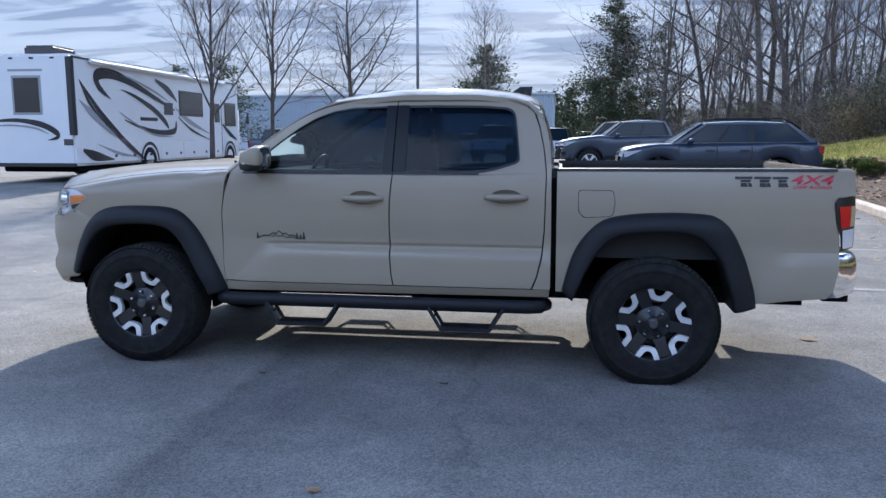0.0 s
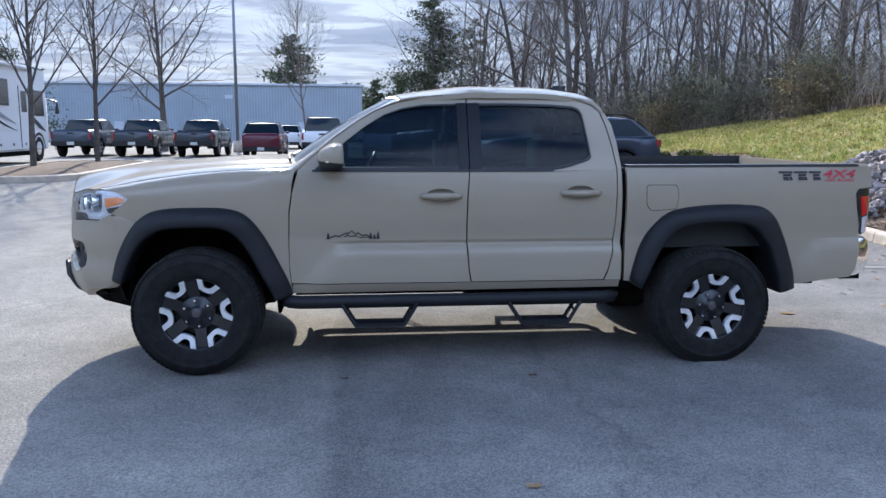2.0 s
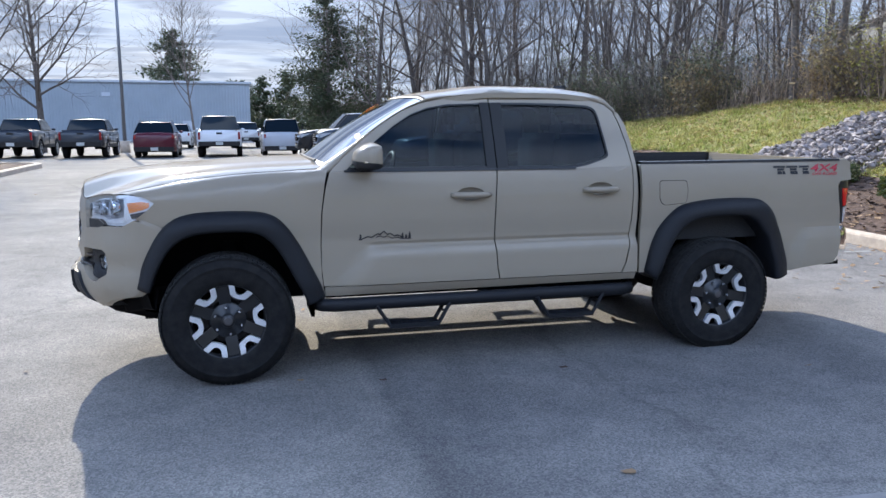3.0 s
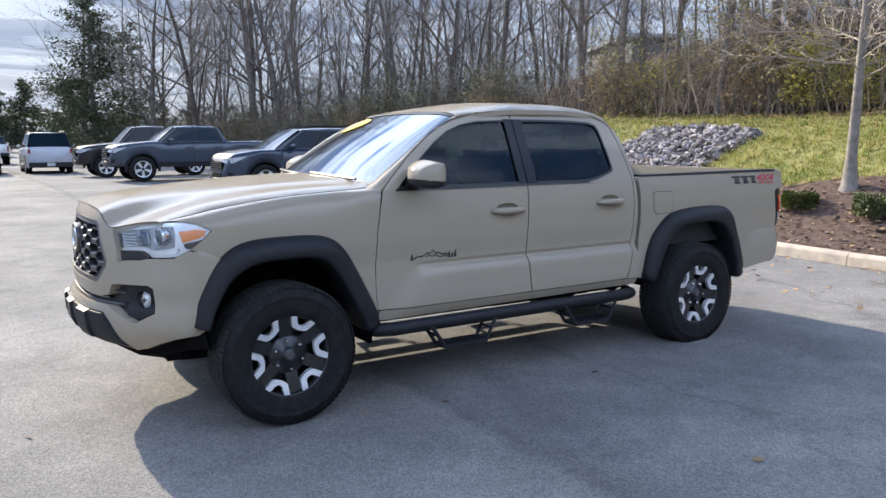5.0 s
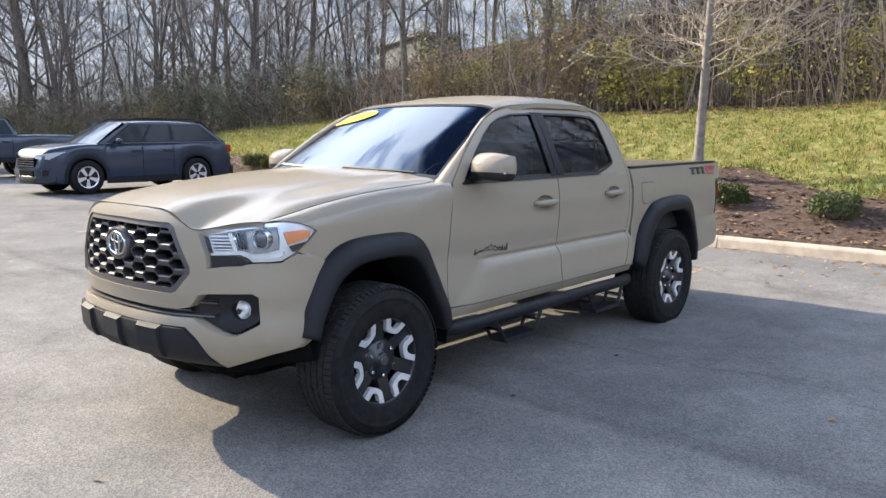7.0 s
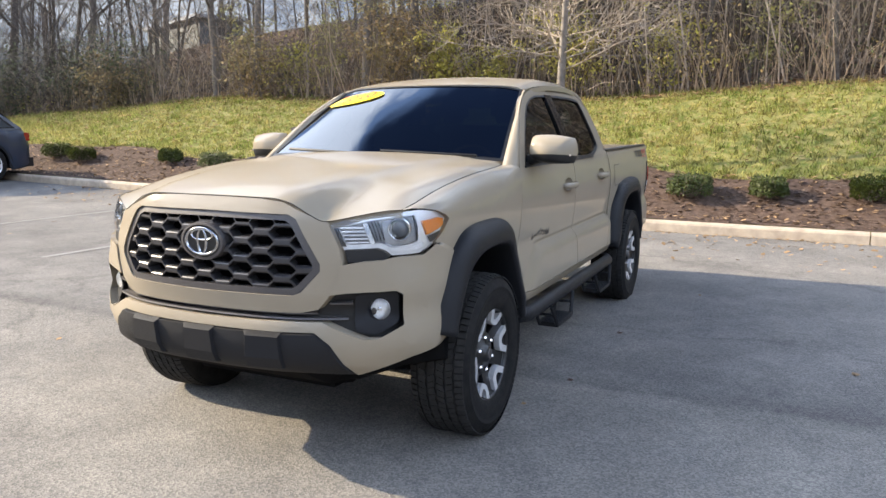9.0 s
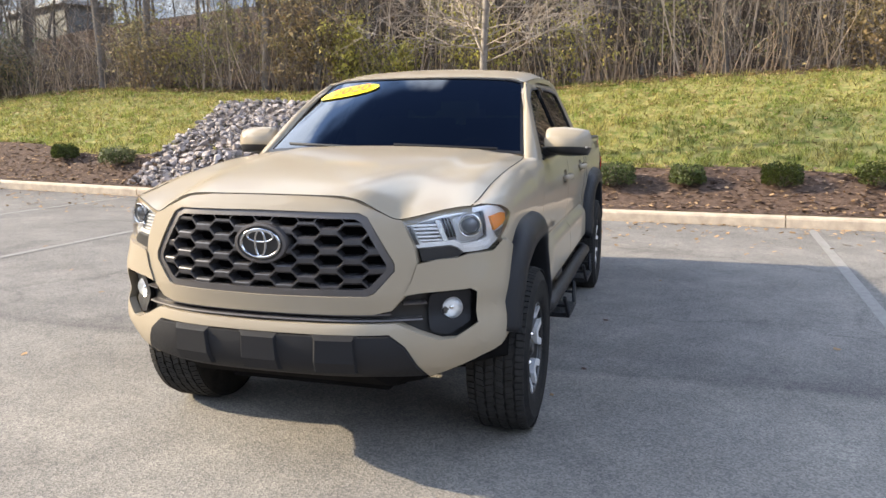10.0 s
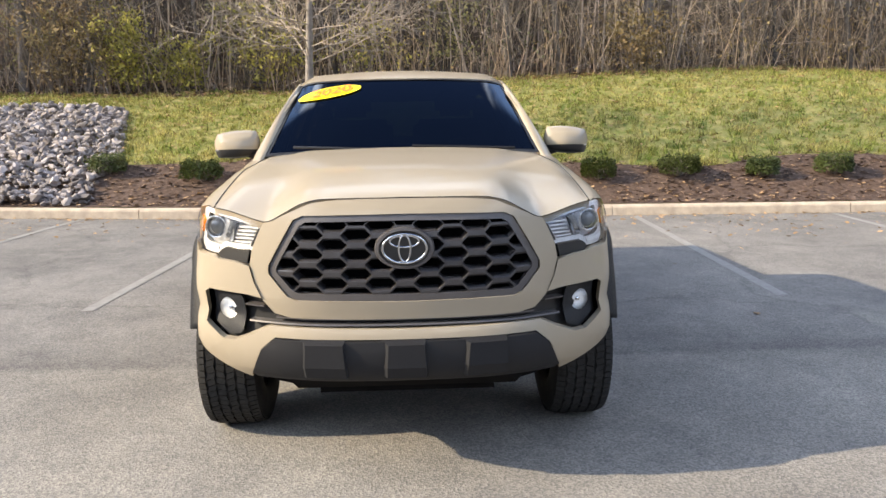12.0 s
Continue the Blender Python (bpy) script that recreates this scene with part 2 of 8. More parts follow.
M_CHIP = mat("mulch_chip", (0.130, 0.088, 0.067), 0.9, island=0.8, spec=0.2)
M_LEAFLITTER = mat("fallen_leaf", (0.34, 0.22, 0.12), 0.8, island=0.5, spec=0.3)
M_WOODFLOOR = mat("wood_floor", (0.060, 0.040, 0.030), 0.95, scale=3, second=(0.135, 0.090, 0.062), bump=0.8, bump_scale=20, spec=0.1)
M_BARK = mat("grey_bark", (0.185, 0.160, 0.140), 0.95, scale=9, second=(0.095, 0.082, 0.073), bump=0.8, bump_scale=40, obj=0.35, spec=0.2)
M_TWIG = mat("twig", (0.195, 0.164, 0.140), 0.9, obj=0.3, spec=0.2)
M_PALEBARK = mat("pale_smooth_bark", (0.27, 0.238, 0.205), 0.85, scale=10, second=(0.16, 0.140, 0.122), bump=0.5, bump_scale=50, spec=0.3)
M_PALETWIG = mat("pale_twig", (0.37, 0.31, 0.25), 0.85, scale=5, second=(0.26, 0.215, 0.175), spec=0.3)
M_NEEDLE = mat("conifer_needles", (0.055, 0.070, 0.038), 0.75, island=0.5, spec=0.3)
M_BOX = mat("shrub_leaf", (0.058, 0.076, 0.018), 0.6, island=0.55, spec=0.4)
M_SCRUB = mat("scrub_leaf", (0.24, 0.16, 0.085), 0.8, scale=0.7, second=(0.27, 0.22, 0.095), island=0.5, spec=0.2)
M_YELLOW = mat("yellow_leaf", (0.42, 0.38, 0.10), 0.7, island=0.35, spec=0.2)
M_OLIVE = mat("olive_leaf", (0.29, 0.265, 0.095), 0.7, island=0.5, spec=0.2)
M_EVER = mat("evergreen_leaf", (0.125, 0.130, 0.066), 0.7, island=0.6, spec=0.3)
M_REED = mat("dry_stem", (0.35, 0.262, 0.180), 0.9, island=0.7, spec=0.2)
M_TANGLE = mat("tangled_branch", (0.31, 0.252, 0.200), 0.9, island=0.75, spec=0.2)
# twig tone darkened to stand for the shade inside the wood
M_SHADED_TWIG = mat("shaded_twig", (0.100, 0.083, 0.069), 0.95, island=0.6, spec=0.1)
M_ROCK = mat("limestone", (0.35, 0.298, 0.278), 0.9, scale=5, second=(0.19, 0.158, 0.146), bump=0.9, bump_scale=25, obj=0.5)
M_ROCKI = mat("limestone_small", (0.33, 0.295, 0.282), 0.88, scale=5, second=(0.17, 0.146, 0.138), bump=0.8, bump_scale=25, island=0.55)


def leafy(m, amount):
    """Lets light through thin leaves."""
    n, l = m.node_tree.nodes, m.node_tree.links
    b = n["Principled BSDF"]
    tr, mx = n.new("ShaderNodeBsdfTranslucent"), n.new("ShaderNodeMixShader")
    mx.inputs[0].default_value = amount
    if b.inputs["Base Color"].is_linked:
        l.new(b.inputs["Base Color"].links[0].from_socket, tr.inputs["Color"])
    else:
        tr.inputs["Color"].default_value = b.inputs["Base Color"].default_value
    l.new(b.outputs[0], mx.inputs[1])
    l.new(tr.outputs[0], mx.inputs[2])
    l.new(mx.outputs[0], n["Material Output"].inputs["Surface"])


for leaf_m, amount in ((M_BLADE, 0.42), (M_NEEDLE, 0.2), (M_BOX, 0.3), (M_SCRUB, 0.22), (M_YELLOW, 0.5), (M_EVER, 0.25), (M_LEAFLITTER, 0.2)):
    leafy(leaf_m, amount)


# ---- building helpers ----
def link_mesh(name, me, material, parent=None, label=""):
    for mt in material if isinstance(material, (list, tuple)) else [material]:
        me.materials.append(mt)
    ob = new(name, me)
    ob.parent = parent
    if label:
        ob["label"] = label
    return ob


def part(name, bm, material, parent=None, label="", smooth=False):
    me = bpy.data.meshes.new(name)
    for f in bm.faces:
        f.smooth = smooth
    bm.to_mesh(me)
    bm.free()
    return link_mesh(name, me, material, parent, label)


class Build:
    """Collects vertices and faces for one mesh."""

    def __init__(self):
        self.v, self.f = [], []

    def tube(self, pts, radii, sides, cap=False):
        base = len(self.v)
        n = len(pts)
        for i, p in enumerate(pts):
            d = (pts[min(i + 1, n - 1)] - pts[max(i - 1, 0)]).normalized()
            a = d.cross(Vector((0.31, 0.87, 0.17))).normalized()
            b = d.cross(a)
            for k in range(sides):
                w = 2 * math.pi * k / sides
                self.v.append(p + (a * math.cos(w) + b * math.sin(w)) * radii[i])
        for i in range(n - 1):
            for k in range(sides):
                k2 = (k + 1) % sides
                o = base + i * sides
                self.f.append((o + k, o + k2, o + sides + k2, o + sides + k))
        if cap:
            self.f.append(tuple(base + k for k in range(sides))[::-1])
            self.f.append(tuple(base + (n - 1) * sides + k for k in range(sides)))

    def quad(self, p, a, b):
        o = len(self.v)
        self.v += [p - a - b, p + a - b * 0.6, p + a * 0.7 + b, p - a * 0.8 + b * 0.8]
        self.f.append((o, o + 1, o + 2, o + 3))

    def tri(self, p, q, r):
        o = len(self.v)
        self.v += [p, q, r]
        self.f.append((o, o + 1, o + 2))

    def box(self, lo, hi):
        o = len(self.v)
        (x0, y0, z0), (x1, y1, z1) = lo, hi
        self.v += [Vector(c) for c in ((x0, y0, z0), (x1, y0, z0), (x1, y1, z0), (x0, y1, z0), (x0, y0, z1), (x1, y0, z1), (x1, y1, z1), (x0, y1, z1))]
        for q in ((3, 2, 1, 0), (4, 5, 6, 7), (0, 1, 5, 4), (1, 2, 6, 5), (2, 3, 7, 6), (3, 0, 4, 7)):
            self.f.append(tuple(o + k for k in q))

    def done(self, name, material, parent=None, label="", smooth=False):
        me = bpy.data.meshes.new(name)
        me.from_pydata([tuple(v) for v in self.v], [], self.f)
        if smooth:
            me.shade_smooth()
        return link_mesh(name, me, material, parent, label)


def empty(name, m, label, category, group=""):
    ob = new(name)
    ob.matrix_world = m
    return tagged(ob, label, category, group)


def spline(pts, t):
    """Smooth curve through (t, value) pairs without overshoot."""
    if t <= pts[0][0]:
        return pts[0][1]
    if t >= pts[-1][0]:
        return pts[-1][1]
    for i in range(len(pts) - 1):
        (a, va), (b, vb) = pts[i], pts[i + 1]
        if t <= b:
            d = (vb - va) / (b - a)

            def tangent(j):
                if j == 0 or j == len(pts) - 1:
                    return d
                l = (pts[j][1] - pts[j - 1][1]) / (pts[j][0] - pts[j - 1][0])
                r = (pts[j + 1][1] - pts[j][1]) / (pts[j + 1][0] - pts[j][0])
                return 0.0 if l * r <= 0 else 2 * l * r / (l + r)

            ma, mb, k = tangent(i), tangent(i + 1), (t - a) / (b - a)
            h = b - a
            return va * (2 * k**3 - 3 * k**2 + 1) + ma * h * (k**3 - 2 * k**2 + k) + vb * (3 * k**2 - 2 * k**3) + mb * h * (k**3 - k**2)


def sstep(v):
    v = min(1.0, max(0.0, v))
    return v * v * (3 - 2 * v)


# ---- ground ----
def kerb_x(y):
    """The face of the kerb along the parking bays."""
    return 6.0 + 0.055 * y


def lot_z(y):
    """The car park rises gently to a crown and falls away to the far row."""
    return spline([(2, 0.0), (10, 0.136), (16, 0.235), (20, 0.265), (25, 0.215), (32, 0.14), (60, 0.10)], y)


HILL = [(0, 0.13), (0.35, 0.17), (0.9, 0.40), (1.9, 0.80), (4.0, 1.42), (7.5, 2.25), (9.5, 2.6), (13, 2.95), (22, 5.0), (30, 7.4), (38, 8.3), (60, 8.2), (140, 8), (400, 8)]


def ground_z(x, y):
    u = x - kerb_x(y) - 0.16
    if u <= 0:
        return lot_z(y) - 0.04
    k = spline([(-14, 0.90), (-9, 0.99), (-5, 0.98), (-2, 0.93), (2, 0.87), (9, 0.85), (14, 0.90), (17, 0.84), (21, 0.75), (30, 0.62)], y)
    k *= 1 - sstep((y - 30) / 25)
    h = spline(HILL, min(u, 13.0))
    rise = 0.13 + (h - 0.13) * k if h > 0.13 else h
    if u > 13:
        rise += (spline(HILL, u) - h) * spline([(-12, 0.85), (0, 1.0), (12, 1.22), (26, 1.22), (38, 1.15), (46, 0.80), (56, 0.35), (75, 0.0)], y)
    bumps = 0.10 * noise.noise((x * 0.25, y * 0.25, 0)) * sstep((u - 2.5) / 2) * (1 if u < 60 else 0)
    return lot_z(y) + rise + bumps


def axis(stops):
    vals = []
    for a, b, n in stops:
        vals += [a + (b - a) * i / n for i in range(n)]
    return vals + [stops[-1][1]]


# the ground sheet: columns follow the kerb so that its edge stays straight
us = axis([(-1500, -60, 6), (-60, -0.02, 8), (-0.02, 0.0, 1), (0.0, 4, 24), (4, 16, 30), (16, 60, 12), (60, 1500, 8)])
vs = axis([(-1500, -60, 6), (-60, -20, 10), (-20, 30, 90), (30, 60, 20), (60, 200, 8), (200, 1500, 6)])
gb = Build()
for v in vs:
    for u in us:
        x = kerb_x(max(-60, min(v, 60))) + 0.16 + u
        gb.v.append(Vector((x, v, ground_z(x, v) if abs(v) < 61 else ground_z(x, 61 if v > 0 else -61))))
for j in range(len(vs) - 1):
    for i in range(len(us) - 1):
        o = j * len(us) + i
        gb.f.append((o, o + 1, o + len(us) + 1, o + len(us)))
ground = tagged(gb.done("ground", [M_GRASS, M_WOODFLOOR], smooth=True), "sloping lawn and woodland floor beyond the kerb", "ground", kind="structure")


WOOD_EDGE = [(-60, 17.0), (-12, 15.8), (0, 14.6), (8, 14.6), (18, 14.2), (27, 12.6), (36, 10.0), (46, 7.0), (60, 5.0)]


def wood_edge(y):
    return spline(WOOD_EDGE, y)


for p in ground.data.polygons:
    c = p.center
    if c.x > wood_edge(c.y) - 0.4 and -60 < c.y < 70:
        p.material_index = 1

lot = Build()
lx = axis([(-400, -60, 4), (-60, -10, 10), (-10, 0, 10)])
ly = axis([(-300, -30, 4), (-30, 0, 6), (0, 60, 30), (60, 400, 4)])
for v in ly:
    for u in lx:
        lot.v.append(Vector((kerb_x(max(-60, min(v, 60))) + 0.02 + u, v, lot_z(v))))
for j in range(len(ly) - 1):
    for i in range(len(lx) - 1):
        o = j * len(lx) + i
        lot.f.append((o, o + 1, o + len(lx) + 1, o + len(lx)))
pavement = tagged(lot.done("pavement", M_ASPHALT), "weathered grey asphalt car park", "pavement", kind="structure")


def paint_line(y0, x0, x1):
    b = Build()
    n = 12
    for i in range(n + 1):
        x = x0 + (x1 - x0) * i / n
        yy = y0 + (x - x1) * -0.055
        for s in (-0.05, 0.05):
            b.v.append(Vector((x, yy + s, lot_z(yy) + 0.004)))
    for i in range(n):
        o = 2 * i
        b.f.append((o, o + 2, o + 3, o + 1))
    ob = b.done("parking_line", M_LINE)
    tagged(ob, "worn pale parking bay line painted on asphalt", "road marking", "bay lines", "structure")


for yl in (-12.2, -9.2, -6.17, -3.28, 2.28, 4.85, 7.6):
    paint_line(yl, 0.66, kerb_x(yl) - 0.1)

kerb = empty("kerb", Matrix(), "tan concrete kerb between asphalt and mulch bed", "kerb")
kerb["kind"] = "structure"
KPROF = [(0.0, -0.05), (0.015, 0.11), (0.03, 0.135), (0.06, 0.15), (0.15, 0.15), (0.165, 0.14), (0.17, 0.0)]
KLEN = 3.5
kb = Build()
for e in (0.004, KLEN - 0.004):
    for px, pz in KPROF:
        kb.v.append(Vector((px, e, pz)))
kn = len(KPROF)
for i in range(kn - 1):
    kb.f.append((i, i + 1, kn + i + 1, kn + i))
kb.f.append(tuple(range(kn)))
kb.f.append(tuple(range(2 * kn - 1, kn - 1, -1)))
kerb_piece = kb.done("kerb_stone", M_KERB, kerb)
kerb_mesh = kerb_piece.data
bpy.data.objects.remove(kerb_piece)
for i in range(-10, 16):
    y0 = 0.52 + i * KLEN
    ob = new("kerb_stone", kerb_mesh)
    ob.parent = kerb
    a = math.atan(-0.055)
    ob.matrix_world = Matrix.Translation((kerb_x(y0), y0, lot_z(y0))) @ Euler((math.atan2(lot_z(y0 + KLEN) - lot_z(y0), KLEN), 0, a)).to_matrix().to_4x4()


# mulch bed with a wavy upper edge
def mulch_width(y):
    w = 1.75 + 0.22 * math.sin(y * 0.55 + 0.6) + 0.12 * math.sin(y * 1.7)
    return w + 0.75 * math.exp(-((y - 1.6) / 1.2) ** 2)


mb = Build()
MY = axis([(-30, 30, 240)])
MN = 16
for v in MY:
    for i in range(MN + 1):
        u = 0.0 + mulch_width(v) * i / MN
        x = kerb_x(v) + 0.165 + u
        d = math.hypot(x - 8.0, v - 1.68)
        lift = 0.025 - 0.05 * (i == MN) + 0.03 * noise.noise((x * 4, v * 4, 3)) + 0.13 * math.exp(-(d / 0.75) ** 2)
        mb.v.append(Vector((x, v, ground_z(x + 0.002, v) + lift)))
for j in range(len(MY) - 1):
    for i in range(MN):
        o = j * (MN + 1) + i
        mb.f.append((o, o + 1, o + MN + 2, o + MN + 1))
tagged(mb.done("mulch_bed", M_MULCH, smooth=True), "brown shredded bark mulch bed along the kerb", "mulch bed", kind="structure")


# ---- trees ----
def grow(b, twigs, p, d, length, r, level, rng, spec, sides):
    """One limb with its side limbs; thin ones go to the twig mesh."""
    n = spec["segs"][level]
    pts, radii = [p.copy()], [r]
    q, dd = p.copy(), d.copy()
    for i in range(n):
        dd = (dd + Vector((rng.uniform(-1, 1), rng.uniform(-1, 1), rng.uniform(-1, 1))) * spec["wob"][level] + Vector((0, 0, spec["up"][level]))).normalized()
        q = q + dd * length / n
        pts.append(q.copy())
        radii.append(r * (1 - (i + 1) / n * spec["taper"]) + 0.002)
    (b if level < spec["split"] else twigs).tube(pts, radii, sides[level])
    if level + 1 >= len(spec["segs"]):
        return
    k = spec["kids"][level]
    a0 = rng.uniform(0, 6.28)
    for i in range(k):
        f = spec["from"][level] + (0.98 - spec["from"][level]) * (i + rng.random() * 0.8) / k
        j = min(int(f * n), n - 1)
        w = f * n - j
        base = pts[j].lerp(pts[j + 1], w)
        ax = (pts[j + 1] - pts[j]).normalized()
        side = ax.orthogonal().normalized()
        side.rotate(Matrix.Rotation(a0 + i * 2.4 + rng.uniform(-0.5, 0.5), 3, ax))
        ang = spec["angle"][level] * rng.uniform(0.75, 1.25)
        nd = ax * math.cos(ang) + side * math.sin(ang)
        grow(b, twigs, base, nd, length * spec["ratio"][level] * (1.15 - spec["shrink"][level] * f) * rng.uniform(0.7, 1.15), max(0.003, radii[j] * spec["thin"][level]), level + 1, rng, spec, sides)


def tree(name, spec, seed, label, category="tree", bark=None, twig=None, group=""):
    rng = random.Random(seed)
    b, tw = Build(), Build()
    grow(b, tw, Vector((0, 0, -0.15)), Vector((rng.uniform(-0.06, 0.06), rng.uniform(-0.06, 0.06), 1)).normalized(), spec["height"], spec["r"], 0, rng, spec, spec["sides"])
    root = empty(name, Matrix(), label, category, group)
    b.done("trunk", bark or M_BARK, root, smooth=True)
    tw.done("crown", twig or M_TWIG, root)
    return root, rng


FOREST = dict(height=13, r=0.12, segs=(10, 6, 3, 2), wob=(0.085, 0.20, 0.25, 0.28), up=(0.03, 0.10, 0.06, 0.02), taper=0.92, split=2, kids=(20, 8, 5), ratio=(0.42, 0.44, 0.5),
              shrink=(0.62, 0.4, 0.3), angle=(0.80, 0.80, 0.85), thin=(0.45, 0.55, 0.6), sides=(7, 5, 3, 3))
FOREST["from"] = (0.18, 0.15, 0.2)
THIN = dict(FOREST, height=10.5, r=0.055, kids=(13, 5, 3), ratio=(0.30, 0.46, 0.5), wob=(0.095, 0.20, 0.25, 0.28))
THIN["from"] = (0.14, 0.15, 0.2)
VASE = dict(height=7.0, r=0.09, segs=(8, 6, 4, 3), wob=(0.04, 0.10, 0.15, 0.2), up=(0.02, 0.06, 0.05, 0.02), taper=0.93, split=2, kids=(22, 10, 5), ratio=(0.55, 0.45, 0.5),
            shrink=(0.55, 0.4, 0.3), angle=(0.62, 0.6, 0.7), thin=(0.5, 0.55, 0.6), sides=(8, 5, 3, 3))
VASE["from"] = (0.27, 0.2, 0.2)
OAK = dict(height=9.0, r=0.2, segs=(8, 7, 5, 3), wob=(0.06, 0.16, 0.2, 0.25), up=(0.02, 0.03, 0.03, 0.02), taper=0.92, split=2, kids=(20, 11, 6), ratio=(0.60, 0.42, 0.5),
           shrink=(0.55, 0.4, 0.3), angle=(0.95, 0.8, 0.8), thin=(0.45, 0.5, 0.6), sides=(8, 6, 4, 3))
OAK["from"] = (0.2, 0.15, 0.2)
SAPLING = dict(height=6.4, r=0.082, segs=(14, 9, 6, 3), wob=(0.02, 0.07, 0.12, 0.2), up=(0.01, -0.012, 0.02, 0.02), taper=0.88, split=1, kids=(84, 12, 3), ratio=(0.42, 0.36, 0.4),
               shrink=(0.50, 0.4, 0.3), angle=(1.22, 0.6, 0.6), thin=(0.17, 0.62, 0.7), sides=(12, 6, 4, 3))
SAPLING["from"] = (0.27, 0.15, 0.2)

forest_kinds = []
for i in range(5):
    forest_kinds.append(tree("bare_tree", dict(FOREST, height=15.0 + i * 1.3, r=0.13 + 0.016 * i), 20 + i, "tall bare grey-brown deciduous tree in the wood", group="trees of the wood")[0])
for i in range(4):
    forest_kinds.append(tree("bare_tree", dict(THIN, height=10 + 1.3 * i, r=0.06 + 0.008 * i), 40 + i, "slender bare young tree in the wood", group="trees of the wood")[0])

rng = random.Random(7)
spots = []
for i in range(9000):
    if len(spots) >= 274:
        break
    y = rng.uniform(-34, 52) if rng.random() < 0.82 else rng.uniform(24, 52)
    dpt = 0.3 + 34 * rng.random() ** 1.5
    x = wood_edge(y) + dpt
    if all((x - a) ** 2 + (y - c) ** 2 > (0.75 + 0.03 * dpt) ** 2 for a, c in spots):
        spots.append((x, y))
for i, (x, y) in enumerate(spots):
    src = forest_kinds[(i * 5 + rng.randrange(9)) % 9] if rng.random() < (0.36 if y > 14 else 0.15) else forest_kinds[5 + rng.randrange(4)]
    s = rng.uniform(0.8, 1.15) if y > 14 else rng.uniform(0.8, 1.05)
    m = Matrix.Translation((x, y, ground_z(x, y))) @ Euler((rng.uniform(-0.05, 0.05), rng.uniform(-0.05, 0.05), rng.uniform(0, 6.28))).to_matrix().to_4x4() @ Matrix.Scale(s, 4)
    if i < 9:
        src = forest_kinds[i]
        src.matrix_world = m
    else:
        copy_thing(src, m)


def place(ob, x, y, z=None, turn=0.0, s=1.0):
    ob.matrix_world = Matrix.Translation((x, y, lot_z(y) if z is None else z)) @ Matrix.Rotation(radians(turn), 4, "Z") @ Matrix.Scale(s, 4)
    return ob


sap = tree("sapling", SAPLING, 3, "bare young tree with pale bark in the mulch bed", bark=M_PALEBARK, twig=M_PALETWIG)[0]
place(sap, 8.0, 1.68, ground_z(8.0, 1.68) + 0.10, 40)
# flared root collar
fb = Build()
fb.tube([Vector((0, 0, -0.1)), Vector((0, 0, 0.0)), Vector((0.0, 0, 0.08)), Vector((0, 0, 0.22)), Vector((0, 0, 0.45))], [0.19, 0.16, 0.12, 0.10, 0.086], 12)
fb.done("root_collar", M_PALEBARK, sap, smooth=True)

v1 = tree("bare_tree", VASE, 11, "bare vase-shaped ornamental tree in a parking island", group="ornamental trees")[0]
place(v1, -9.75, 17.6, None, 0, 1.0)
v2 = tree("bare_tree", dict(VASE, height=7.5), 12, "bare vase-shaped ornamental tree in a parking island", group="ornamental trees")[0]
place(v2, -9.1, 21.1, None, 90, 1.0)
v3 = tree("bare_tree", dict(OAK, height=10.5), 13, "broad bare dark tree beyond the parked pickups")[0]
place(v3, -12.0, 42.5, None, 0, 1.05)
v4 = tree("bare_tree", dict(VASE, height=9.5), 14, "thin bare tree before the blue-grey building")[0]
place(v4, -4.6, 58, None, 50, 1.15)
for k, (x, y, h, s) in enumerate(((9.4, 41.5, 13, 31), (7.0, 42.5, 11, 32), (12.4, 36.0, 13, 33), (4.2, 49, 10, 34))):
    t = tree("bare_tree", dict(OAK, height=h, r=0.20, kids=(13, 8, 5), thin=(0.42, 0.45, 0.5)), s, "large bare spreading tree at the wood's edge", group="trees of the wood")[0]
    place(t, x, y, lot_z(y), 70 * k)


